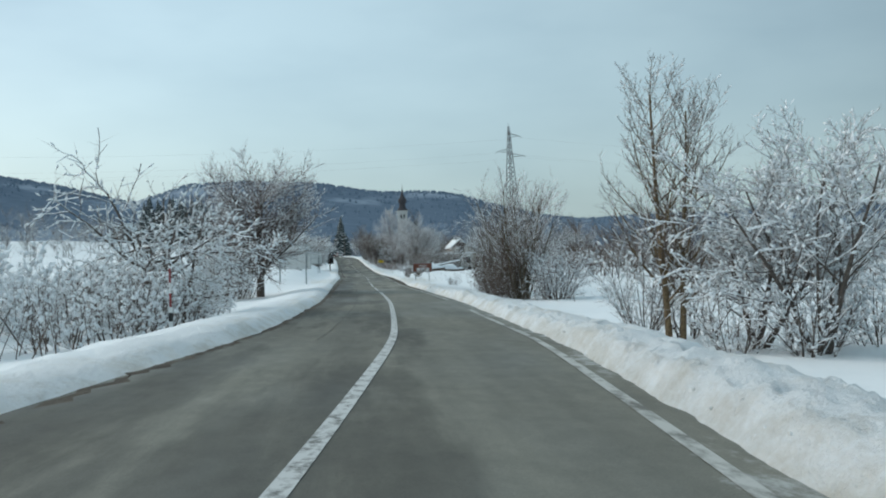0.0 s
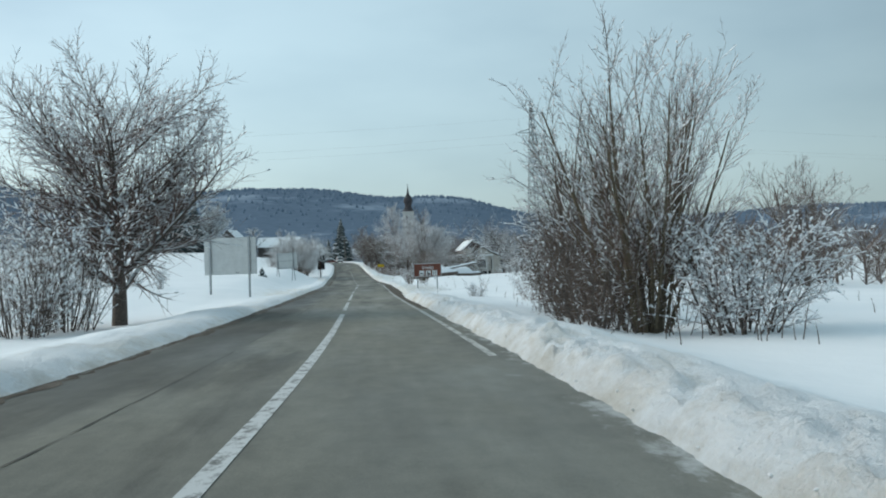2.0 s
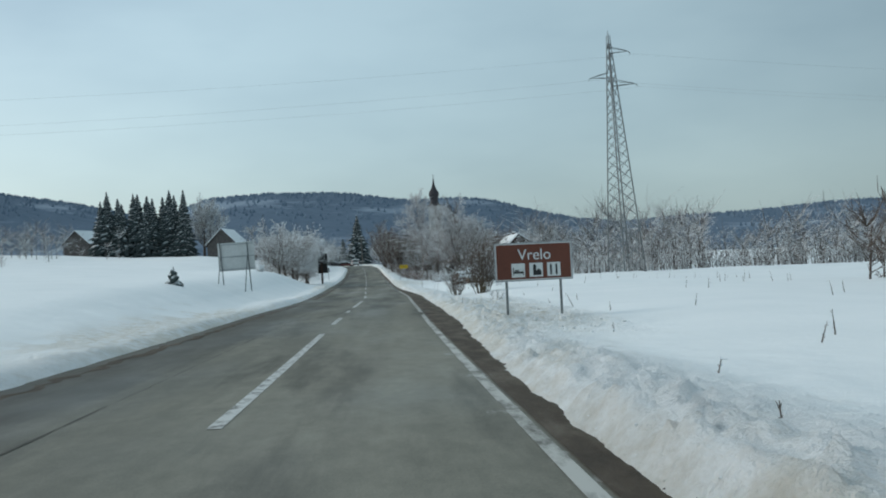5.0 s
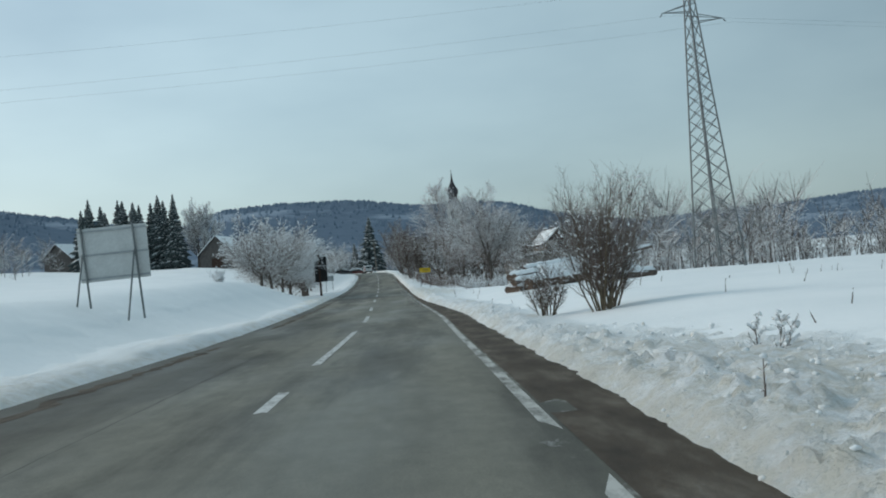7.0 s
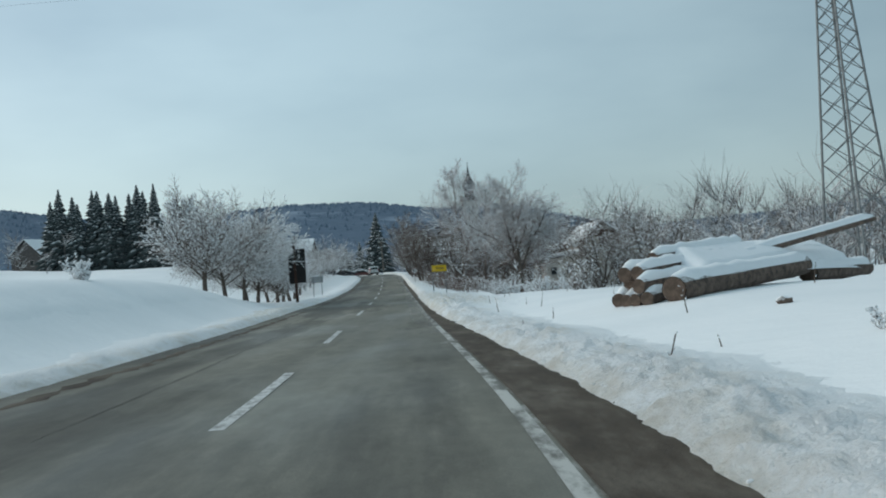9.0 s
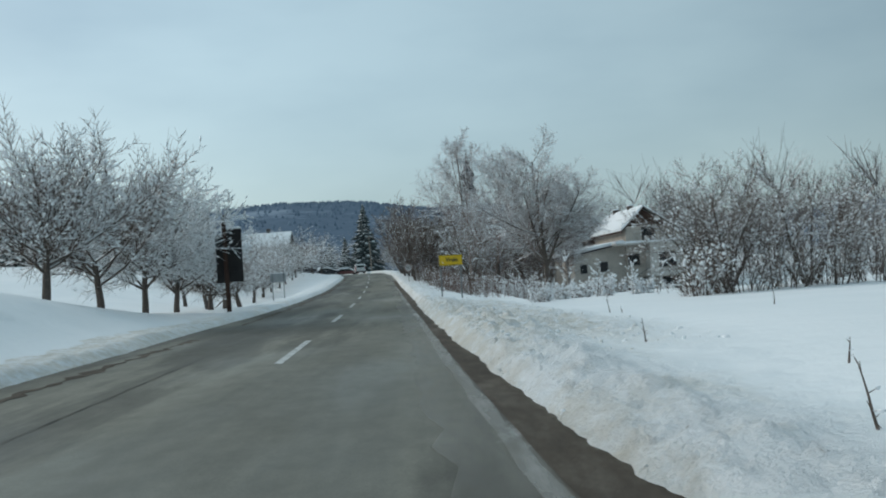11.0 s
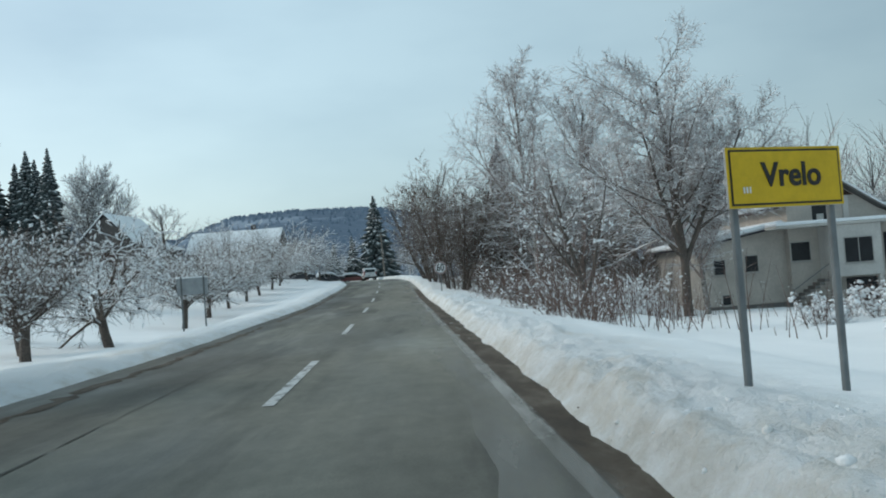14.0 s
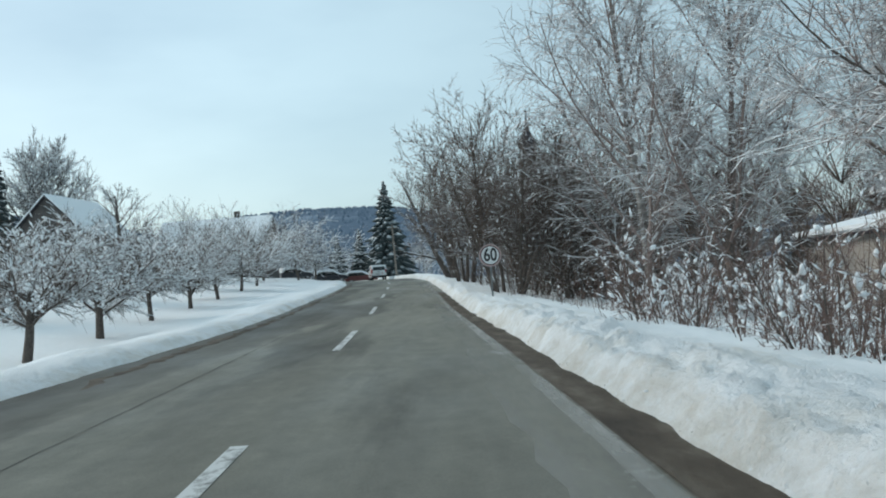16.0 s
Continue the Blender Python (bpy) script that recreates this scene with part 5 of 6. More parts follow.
# ---- far woods ----
def wood(name, label, spots, h0, h1, seed, mat_name="far_wood", boughs=27):
    rr = np.random.RandomState(seed)
    A, B, Ra, Rb = [], [], [], []
    for x, y in spots:
        h = rr.uniform(h0, h1) * (0.95 + 0.75 * float(fbm(np.array(x * 0.13 + seed), np.array(y * 0.13), 3)))
        z = gz(x, y) - 0.2
        A.append((x, y, z)), B.append((x + rr.normal(0, 0.25), y, z + h * 0.6)), Ra.append(0.08), Rb.append(0.03)
        for k in range(int(boughs * 0.7)):
            f = rr.uniform(0.05, 0.95)
            a, L = rr.uniform(0, 6.28), h * (0.1 + 0.24 * math.sin(math.pi * min(1.0, 0.12 + 0.8 * f))) * rr.uniform(0.7, 1.15)
            p = np.array([x, y, z + h * min(f, 0.62) * 0.95])
            L = L * (1.15 if f > 0.62 else 1.0)
            e = np.array([math.cos(a), math.sin(a), rr.uniform(0.3, 0.9) + (0.5 if f > 0.62 else 0.0)])
            e /= np.linalg.norm(e)
            m_ = p + e * L * 0.5
            e = e + np.array([0, 0, 0.35])
            e /= np.linalg.norm(e)
            q = m_ + e * L * 0.5
            A.append(p), B.append(m_), Ra.append(0.045), Rb.append(0.03)
            A.append(m_), B.append(q), Ra.append(0.03), Rb.append(0.014)
            for _ in range(4):
                u_ = rr.uniform(0.15, 1)
                g = p + (m_ - p) * u_ * 2 if u_ < 0.5 else m_ + (q - m_) * (u_ * 2 - 1)
                e2 = e + rr.normal(0, 0.6, 3)
                A.append(g), B.append(g + e2 / np.linalg.norm(e2) * L * 0.45), Ra.append(0.02), Rb.append(0.01)
    v, f = tubes(A, B, Ra, Rb, 3)
    f = f[np.arange(len(f)) % 3 != 1]
    return tagged(new(name, mesh_np(name, v, f, mat_name)), label, "wood", kind="stuff")


wr = np.random.RandomState(9)
spots = [(wr.uniform(12, 75), 0) for _ in range(180)]
spots = [(x, 214 + abs(x - 25) * 0.1 + wr.uniform(0, 34)) for x, _ in spots]
wood("woodland", "grey bare wood dusted with snow beyond the field", spots, 6, 11, 1)
spots = [(wr.uniform(45, 150), wr.uniform(150, 260)) for _ in range(130)]
spots = [(x, y) for x, y in spots if x > 62 + (215 - y) * 0.25 or y > 225]
wood("woodland", "grey bare wood dusted with snow beyond the field", spots, 7, 12, 2)
brush = [(x, 211 + abs(x - 25) * 0.1 + wr.uniform(-2, 5)) for x in np.linspace(9, 72, 150)]
wood("brushwood", "low snowy brush along the edge of the wood", brush, 2.2, 5.0, 12, "far_wood", 22)
spots = [(wr.uniform(9, 56), wr.uniform(104, 142)) for _ in range(120)]
wood("woodland", "dark bare trees and brush along the field edge", [(x, y) for x, y in spots if x > 10 + (114 - y) * 0.6], 4.5, 8, 9, "twig_brown", 36)
wood("woodland", "pale snowy trees around the village", [(wr.uniform(-12, 30), wr.uniform(285, 380)) for _ in range(90)], 7, 12, 3, "far_wood")
wood("woodland", "pale snowy trees beyond the bend", [(wr.uniform(-60, -12), wr.uniform(385, 430)) for _ in range(90)], 6, 10, 4)
wood("woodland", "bare trees on the rise behind the farm", [(wr.uniform(-170, -92), wr.uniform(300, 380)) for _ in range(80)], 6, 10, 5)
wood("woodland", "bare trees along the field's far edge", [(wr.uniform(-120, -75), wr.uniform(120, 320)) for _ in range(60)], 5, 9, 6)
wood("woodland", "dense brown thicket of bare trees behind the birches", [(wr.uniform(-12, 14), wr.uniform(268, 300)) for _ in range(70)], 6, 10, 7, "twig_brown", 60)
wood("woodland", "tall bare trees behind the house", [(wr.uniform(14, 50), wr.uniform(276, 300)) for _ in range(45)], 10, 14, 8, "far_wood", 60)


# ---- signs ----
def sign_face(parent, w, h, z0, col, border, border_col, y=-0.02, inset=0.02):
    """A sheet sign: back plate, border frame and field, looking towards -y."""
    part("back_plate", boxed(-w / 2, w / 2, y + 0.004, y + 0.03, z0, z0 + h, 0.004), "zinc", parent)
    part("border", boxed(-w / 2 + 0.004, w / 2 - 0.004, y - 0.004, y + 0.002, z0 + 0.004, z0 + h - 0.004), border_col, parent, "raised border of the sign")
    bm = boxed(-w / 2 + border, w / 2 - border, y - 0.009, y - 0.003, z0 + border, z0 + h - border)
    part("field", bm, col, parent)


def letters(parent, text, size, x, y, z, col, bold=0.0):
    me = lettering(text, size, bold=bold)
    ob = part("lettering", me, col, parent, "lettering reading " + text)
    ob.location = (x, y, z)
    return ob


sx, sy = -10.33, 104.32
t = thing("tourist_sign", "brown tourist sign on two steel posts reading Vrelo", "road sign", pose(sx, sy, gz(sx, sy) - 0.1, 0, 0, 8.2))
zb = 1.155 - gz(sx, sy) + 0.1
for px in (-0.74, 0.72):
    part("post", rod(bmesh.new(), (px, 0.05, 0), (px, 0.05, zb + 0.98), 0.035, None, 10), "dull_steel", t)
    for zz in (zb + 0.2, zb + 0.8):
        part("clamp", boxed(px - 0.06, px + 0.06, 0.005, 0.095, zz - 0.02, zz + 0.02, 0.004), "zinc", t)
part("back_plate", boxed(-1.05, 1.05, -0.012, 0.012, zb, zb + 1.0, 0.005), "zinc", t)
part("border", boxed(-1.02, 1.02, -0.018, -0.013, zb + 0.03, zb + 0.97), "sign_white", t, "white border line")
part("field", boxed(-1.0, 1.0, -0.024, -0.019, zb + 0.05, zb + 0.95), "sign_brown", t, "brown painted field")
letters(t, "Vrelo", 0.4, 0.02, -0.027, zb + 0.67, "sign_white")
for k, px in enumerate((-0.43, 0.05, 0.53)):
    panel = part("pictogram_panel", boxed(px - 0.18, px + 0.18, -0.03, -0.025, zb + 0.1, zb + 0.46, 0.0), "sign_white", t, "white square pictogram panel")
    bm = bmesh.new()
    if k == 0:
        box(bm, px - 0.14, px - 0.12, -0.035, -0.031, zb + 0.16, zb + 0.36)
        box(bm, px - 0.14, px + 0.14, -0.035, -0.031, zb + 0.2, zb + 0.25)
        box(bm, px + 0.12, px + 0.14, -0.035, -0.031, zb + 0.16, zb + 0.26)
        box(bm, px - 0.1, px + 0.02, -0.035, -0.031, zb + 0.255, zb + 0.29)
    elif k == 1:
        box(bm, px - 0.08, px + 0.0, -0.035, -0.031, zb + 0.14, zb + 0.38)
        prism(bm, [(px - 0.09, zb + 0.38), (px + 0.01, zb + 0.38), (px - 0.04, zb + 0.44)], -0.035, -0.031)
        prism(bm, [(px + 0.0, zb + 0.14), (px + 0.14, zb + 0.14), (px + 0.14, zb + 0.24), (px + 0.07, zb + 0.31), (px + 0.0, zb + 0.26)], -0.035, -0.031)
    else:
        for q in (-0.08, 0.07):
            box(bm, px + q - 0.025, px + q + 0.025, -0.035, -0.031, zb + 0.14, zb + 0.41)
    part("pictogram", bm, "sign_black", panel, "black pictogram of plain bars")

sx, sy = -12.94, 206.93
t = thing("town_sign", "yellow town sign on two grey posts reading Vrelo", "road sign", pose(sx, sy, gz(sx, sy) - 0.1, 0, 0, 22))
zb = 1.735 - gz(sx, sy) + 0.1
for px in (-0.5, 0.5):
    part("post", rod(bmesh.new(), (px, 0.05, 0), (px, 0.05, zb + 0.46), 0.034, None, 10), "dull_steel", t)
    part("clamp", boxed(px - 0.05, px + 0.05, 0.0, 0.09, zb + 0.2, zb + 0.24, 0.004), "zinc", t)
part("back_plate", boxed(-0.59, 0.59, -0.012, 0.012, zb, zb + 0.49, 0.004), "zinc", t)
part("border", boxed(-0.588, 0.588, -0.018, -0.013, zb + 0.002, zb + 0.488), "sign_yellow", t)
part("border_line", boxed(-0.565, 0.565, -0.022, -0.0185, zb + 0.022, zb + 0.468), "sign_black", t, "black border line")
part("field", boxed(-0.548, 0.548, -0.027, -0.0225, zb + 0.038, zb + 0.452), "sign_yellow", t, "yellow painted field")
letters(t, "Vrelo", 0.27, 0.05, -0.031, zb + 0.255, "sign_black", 0.006)
for k in range(3):
    part("sticker_bar", boxed(-0.45 + k * 0.03, -0.435 + k * 0.03, -0.031, -0.028, zb + 0.12, zb + 0.17), "sign_white", t)

sx, sy = -15.23, 258.0
t = thing("speed_limit_sign", "round speed limit sign reading 60 on a thin post", "road sign", pose(sx, sy, gz(sx, sy) - 0.1, 0, 0, 4))
zc = 2.5 - gz(sx, sy) + 0.1
part("post", rod(bmesh.new(), (0, 0.05, 0), (0, 0.05, zc + 0.2), 0.03, None, 10), "dull_steel", t)
for nm, r0, y0, y1, col in (("back_plate", 0.385, -0.01, 0.012, "zinc"), ("ring", 0.38, -0.016, -0.011, "faded_red"), ("inner_ring", 0.335, -0.021, -0.0165, "sign_dark_red"), ("field", 0.3, -0.026, -0.0215, "sign_white")):
    part(nm, rod(bmesh.new(), (0, y1, zc), (0, y0, zc), r0, None, 32), col, t)
letters(t, "60", 0.6, 0, -0.03, zc, "sign_black", 0.012).scale = (0.76, 1, 1)

# large billboard seen from behind
t = thing("billboard", "large billboard seen from behind, ribbed pale metal", "billboard", pose(-23.24, 94.95, gz(-23.24, 94.95) - 0.1, 0, 0, -16.5))
z0 = gz(-23.24, 94.95) - 0.1
for k in range(11):
    a = 1.83 - z0 + k * 0.21
    part("panel_rib", boxed(-1.74, 1.74, 0.0 + 0.012 * (k % 2), 0.03 + 0.012 * (k % 2), a, a + 0.205, 0.006), "board_back", t)
part("board_frame", boxed(-1.77, 1.77, 0.03, 0.06, 1.82 - z0, 4.15 - z0, 0.01), "zinc", t)
for px in (-1.34, 1.3):
    part("post", boxed(px - 0.06, px + 0.06, -0.11, -0.01, 0, 4.22 - z0, 0.01), "zinc", t)
    for zz in (2.1, 3.0, 3.9):
        part("bracket", boxed(px - 0.1, px + 0.1, -0.02, 0.002, zz - z0 - 0.03, zz - z0 + 0.03, 0.004), "zinc", t)
part("maker_plate", boxed(0.35, 0.6, -0.006, 0.0, 1.9 - z0, 1.95 - z0), "dull_steel", t)

# smaller board on easel legs
bx, by_ = -23.45, 139.2
z0 = gz(bx, by_) - 0.1
t = thing("roadside_board", "grey advertising board on leaning easel legs, back turned", "billboard", pose(bx, by_, z0, 0, -1.5, -1))
part("board", boxed(-1.1, 1.1, -0.03, 0.0, 2.02 - z0, 3.72 - z0, 0.008), "board_back", t)
for zz in (2.12, 2.87, 3.62):
    part("batten", boxed(-1.08, 1.08, -0.07, -0.03, zz - z0 - 0.03, zz - z0 + 0.03, 0.006), "zinc", t)
for px in (-0.95, 0.68):
    part("leg", rod(bmesh.new(), (px + 0.12, -0.1, 0), (px, -0.1, 3.74 - z0), 0.035, None, 8), "dull_steel", t)
    part("strut", rod(bmesh.new(), (px - 0.12, -1.0, 0), (px - 0.0, -0.12, 2.9 - z0), 0.03, None, 8), "dull_steel", t)

# dark board on a wooden post
z0 = gz(-23.59, 209.16) - 0.1
t = thing("notice_board", "dark upright board on a stout wooden post", "sign", pose(-23.59, 209.16, z0, 0, 0, 6))
part("post", rod(bmesh.new(), (0, 0, 0), (-0.06, 0.0, 4.9 - z0), 0.12, 0.1, 10), "gable_wood", t)
part("panel", boxed(0.05, 0.75, 0.12, 0.2, 1.65 - z0, 4.2 - z0, 0.015), "dark_board", t, "dark upright panel")
part("panel", boxed(-0.5, 0.05, 0.16, 0.22, 1.62 - z0, 3.95 - z0, 0.015), "dark_board", t, "dark upright panel")
part("snow_cap", boxed(-0.05, 0.76, 0.09, 0.23, 4.2 - z0, 4.28 - z0, 0.03), "tree_snow", t, "snow lying on the top edge")
for zz in (2.2, 3.9):
    part("crosspiece", boxed(-0.52, 0.75, 0.06, 0.125, zz - z0 - 0.05, zz - z0 + 0.05, 0.01), "dark_board", t)

# back of a sign left of the road
z0 = gz(-25.1, 237.7) - 0.1
t = thing("road_sign", "grey back of a road sign on two thin posts", "road sign", pose(-25.1, 237.7, z0, 0, 0, 5))
for px in (-0.44, 0.42):
    part("post", rod(bmesh.new(), (px, 0, 0), (px, 0, 2.46 - z0), 0.032, None, 8), "dull_steel", t)
part("plate", boxed(-0.62, 0.58, 0.035, 0.06, 1.75 - z0, 2.4 - z0, 0.02), "zinc", t)
for zz in (1.9, 2.25):
    part("rail", boxed(-0.58, 0.54, 0.02, 0.034, zz - z0 - 0.02, zz - z0 + 0.02), "zinc", t)
part("snow_cap", boxed(-0.61, 0.57, 0.02, 0.075, 2.402 - z0, 2.46 - z0, 0.025), "tree_snow", t, "thin cap of snow")

# snow marker pole
px_, py_ = -21.9, 27.1
t = thing("snow_pole", "slim red and white snow marker pole in the bank", "marker pole", pose(px_, py_, float(bank_l(np.array(px_ - road_x(py_)), np.array(px_), np.array(py_))) - 0.03))
for k, (a, b_, col) in enumerate(((0, 0.22, "sign_white"), (0.22, 0.46, "sign_black"), (0.46, 0.62, "sign_white"), (0.62, 1.0, "sign_red"), (1.0, 1.3, "sign_white"), (1.3, 1.7, "sign_red"))):
    part("band", rod(bmesh.new(), (-0.01 * a, 0, a), (-0.01 * b_, 0, b_), 0.06 if k < 3 else 0.03, None, 10), col, t)

# ---- lattice pylon and its wires ----
PX, PY = 13.9, 197.5
pz = gz(PX, PY) - 0.2
t = thing("pylon", "tall steel lattice pylon with three short arms", "pylon", pose(PX, PY, pz, 0, -1.8, 0))
ROT = radians(25)
heights = [0, 3.6, 6.9, 9.9, 12.6, 15.0, 17.2, 19.2, 21.0, 22.7, 24.2, 25.6, 26.9, 28.1]


def half(z):
    return 1.6 + (0.44 - 1.6) * min(z, 22.7) / 22.7 if z <= 22.7 else 0.44 + (0.1 - 0.44) * (z - 22.7) / 6.8


def corner(z, k):
    a = ROT + radians(45) + k * math.pi / 2
    r = half(z) * 1.414
    return Vector((r * math.cos(a), r * math.sin(a), z))


TOPZ = 29.4 - pz
for k in range(4):
    bm = bmesh.new()
    rod(bm, corner(0, k), corner(22.7, k), 0.085, 0.07, 4)
    rod(bm, corner(22.7, k), corner(TOPZ - 0.6, k), 0.07, 0.045, 4)
    part("leg", bm, "dull_steel", t)
part("peak", rod(bmesh.new(), (0, 0, TOPZ - 1.0), (0, 0, TOPZ), 0.06, 0.03, 6), "dull_steel", t)
for a, b_ in zip(heights, heights[1:]):
    for k in range(4):
        for sub in range(2 if b_ < 22 else 1):
            n_ = 2 if b_ < 22 else 1
            za, zb_ = a + (b_ - a) * sub / n_, a + (b_ - a) * (sub + 1) / n_
            part("brace", rod(bmesh.new(), corner(za, k), corner(zb_, (k + 1) % 4), 0.035, None, 4), "dull_steel", t)
            part("brace", rod(bmesh.new(), corner(za, (k + 1) % 4), corner(zb_, k), 0.035, None, 4), "dull_steel", t)
ARMS = ((23.6, -1, 2.6), (22.6, 1, 2.9), (26.6, 1, 2.3))
for z_, s_, ln in ARMS:
    bm = bmesh.new()
    zz = z_ - pz
    tip = Vector((s_ * ln, 0, zz + 0.15))
    for k in range(4):
        c = corner(zz if k % 2 else zz + 0.6, k)
        rod(bm, (c.x * 0.8, c.y * 0.8, zz + (0.75 if k % 2 else 0.0)), tip, 0.04, 0.03, 4)
    rod(bm, tip, tip + Vector((s_ * 0.25, 0, -0.35)), 0.05, 0.05, 6)
    part("arm", bm, "dull_steel", t, "short crossarm with an insulator")


def wire(a, b_, sag, r=0.005, steps=24):
    bm = bmesh.new()
    a, b_ = Vector(a), Vector(b_)
    pts = [a.lerp(b_, k / steps) - Vector((0, 0, sag * 4 * (k / steps) * (1 - k / steps))) for k in range(steps + 1)]
    prev = None
    for p in pts:
        cur = [bm.verts.new(p + Vector(o) * r) for o in ((0, 1, 0), (0, 0, 1), (0, -1, 0), (0, 0, -1))]
        for k in range(4 if prev else 0):
            bm.faces.new((prev[k], prev[(k + 1) % 4], cur[(k + 1) % 4], cur[k]))
        prev = cur
    me = bpy.data.meshes.new("power_line")
    bm.to_mesh(me)
    bm.free()
    me.materials.append(MATS["cable"])
    return tagged(new("power_line", me), "thin overhead power line running to the pylon", "cable", "power lines")


for z_, s_, ln in ARMS:
    wire((PX + s_ * (ln + 0.25), PY, z_ - 0.2), (PX - 220 + s_ * ln, PY - 10, z_ + 2), 4.5)
    wire((PX + s_ * (ln + 0.25), PY, z_ - 0.2), (PX + 220 + s_ * ln, PY + 10, z_ - 4), 4.5)

# utility pole at the bend
t = thing("utility_pole", "plain wooden utility pole beside the spruce", "utility pole", pose(-23.4, 366, gz(-23.4, 366) - 0.2))
part("shaft", rod(bmesh.new(), (0, 0, 0), (-0.25, 0, 8.6), 0.15, 0.11, 10), "pole_wood", t)
part("crossarm", boxed(-0.9, 0.5, -0.06, 0.06, 8.0, 8.14, 0.01), "weathered_wood", t)
for px in (-0.8, 0.4):
    part("insulator", rod(bmesh.new(), (px, 0, 8.14), (px, 0, 8.35), 0.05, 0.03, 8), "church_white", t)


# ---- buildings ----
def window(parent, x, z, w, h, y, cross=True, frame="window_frame", depth=0.05):
    """A window in a wall that looks towards -y: frame, dark pane, bars, sill."""
    wn_ = part("window", boxed(x - w / 2 - 0.07, x + w / 2 + 0.07, y - 0.02, y + 0.02, z - h / 2 - 0.07, z + h / 2 + 0.07, 0.01), frame, parent)
    part("pane", boxed(x - w / 2, x + w / 2, y - 0.026, y - 0.021, z - h / 2, z + h / 2), "window_dark", wn_, "dark empty window pane")
    if cross:
        part("glazing_bar", boxed(x - 0.025, x + 0.025, y - 0.036, y - 0.027, z - h / 2, z + h / 2), frame, wn_)
    part("sill", boxed(x - w / 2 - 0.1, x + w / 2 + 0.1, y - 0.1, y - 0.021, z - h / 2 - 0.13, z - h / 2 - 0.071, 0.01), frame, wn_)


def roof(parent, pts, y0, y1, thick, snow, mat_name="shingle_dark"):
    """One slope: the line pts (x, z) drawn out from y0 to y1, with snow on it."""
    o = pts + [(x, z - thick) for x, z in pts[::-1]]
    r_ = part("roof", prism(bmesh.new(), o, y0, y1), mat_name, parent)
    s_ = [(x, z + 0.006) for x, z in pts] + [(x, z + snow) for x, z in pts[::-1]]
    bm = prism(bmesh.new(), s_, y0 - 0.03, y1)
    bmesh.ops.bevel(bm, geom=bm.edges[:], offset=snow * 0.35, segments=2, affect="EDGES")
    part("roof_snow", bm, "tree_snow", r_, "thick even layer of snow")


gy = -1.75
h_ = thing("house", "unfinished grey plastered house with snowy roof and balcony", "house", pose(8.9, 261.8, gy, 0, 0, 2))
part("wall", prism(bmesh.new(), [(-1.9, -0.4), (8.9, -0.4), (8.9, 3.75), (4.05, 6.1), (0, 8.75), (-1.9, 7.0)], 0, 15), "plaster_grey", h_)
part("wing_wall", prism(bmesh.new(), [(-7.2, -0.4), (-1.905, -0.4), (-1.905, 5.3), (-7.2, 4.4)], 0.6, 13), "plaster_grey", h_)
part("plinth", boxed(4.9, 8.95, -0.06, 0.0, -0.4, 0.75, 0.01), "plinth", h_)
part("plinth", boxed(-7.25, -1.9, 0.52, 0.6, -0.4, 0.5, 0.01), "plinth", h_)
part("gable_cladding", prism(bmesh.new(), [(-1.85, 7.05), (0, 8.68), (2.5, 7.02)], -0.07, -0.003), "gable_wood", h_, "dark brown boarded gable")
roof(h_, [(-2.5, 6.55), (0, 8.95)], -0.6, 15.4, 0.14, 0.28, "gable_wood")
roof(h_, [(0.01, 8.95), (4.05, 6.28), (5.4, 5.75), (9.5, 3.7)], -0.6, 15.4, 0.1, 0.17, "plinth")
roof(h_, [(-7.7, 4.45), (-2.0, 5.45)], 0.2, 13.3, 0.14, 0.32)
for cy in (4.5, 11.0):
    ch = part("chimney", boxed(-0.28, 0.28, cy, cy + 0.56, 8.3, 9.4, 0.02), "brick_chimney", h_, "brick chimney stack")
    part("snow_cap", boxed(-0.32, 0.32, cy - 0.04, cy + 0.6, 9.405, 9.56, 0.06), "tree_snow", ch, "cap of snow")
part("balcony_slab", boxed(-3.4, 4.5, -1.9, -0.003, 5.12, 5.28, 0.01), "plaster_light", h_)
part("balcony_snow", boxed(-3.42, 4.52, -1.93, -0.003, 5.285, 5.5, 0.07), "tree_snow", h_, "snow lying on the balcony slab")
part("porch", boxed(0.0, 3.25, -1.75, -0.003, 1.9, 5.11, 0.02), "plaster_light", h_, "pale enclosed porch")
window(h_, 1.75, 3.5, 1.75, 1.5, -1.75)
for px in (0.15, 3.1, 4.35):
    part("pillar", boxed(px - 0.14, px + 0.14, -1.7, -1.4, -0.4, 1.895 if px < 4 else 5.11, 0.01), "plaster_light", h_)
# flat dark panel paints the shade of the void below the porch
part("undercroft_shade", boxed(1.6, 4.1, -0.03, -0.003, -0.3, 1.75), "window_dark", h_, "dark panel standing in for the shade of the open undercroft")
part("doorway", boxed(-0.25, 1.15, -0.035, -0.003, 5.3, 6.95), "window_dark", h_, "dark empty doorway on the balcony")
part("door_leaf", boxed(0.0, 0.45, -0.09, -0.04, 5.3, 5.95), "plaster_light", h_)
part("corner_post", boxed(1.75, 2.1, -0.12, -0.003, 5.3, 7.0, 0.01), "plaster_light", h_)
part("doorway", boxed(4.25, 4.75, -0.03, -0.003, 2.1, 4.5), "window_dark", h_, "dark narrow doorway")
window(h_, -1.2, 3.65, 1.2, 1.15, 0.0, False)
window(h_, 6.85, 3.55, 0.85, 1.25, 0.0, False)
window(h_, 7.1, 1.6, 0.7, 1.1, 0.0, False)
window(h_, -6.3, 3.0, 0.7, 0.9, 0.6, False)
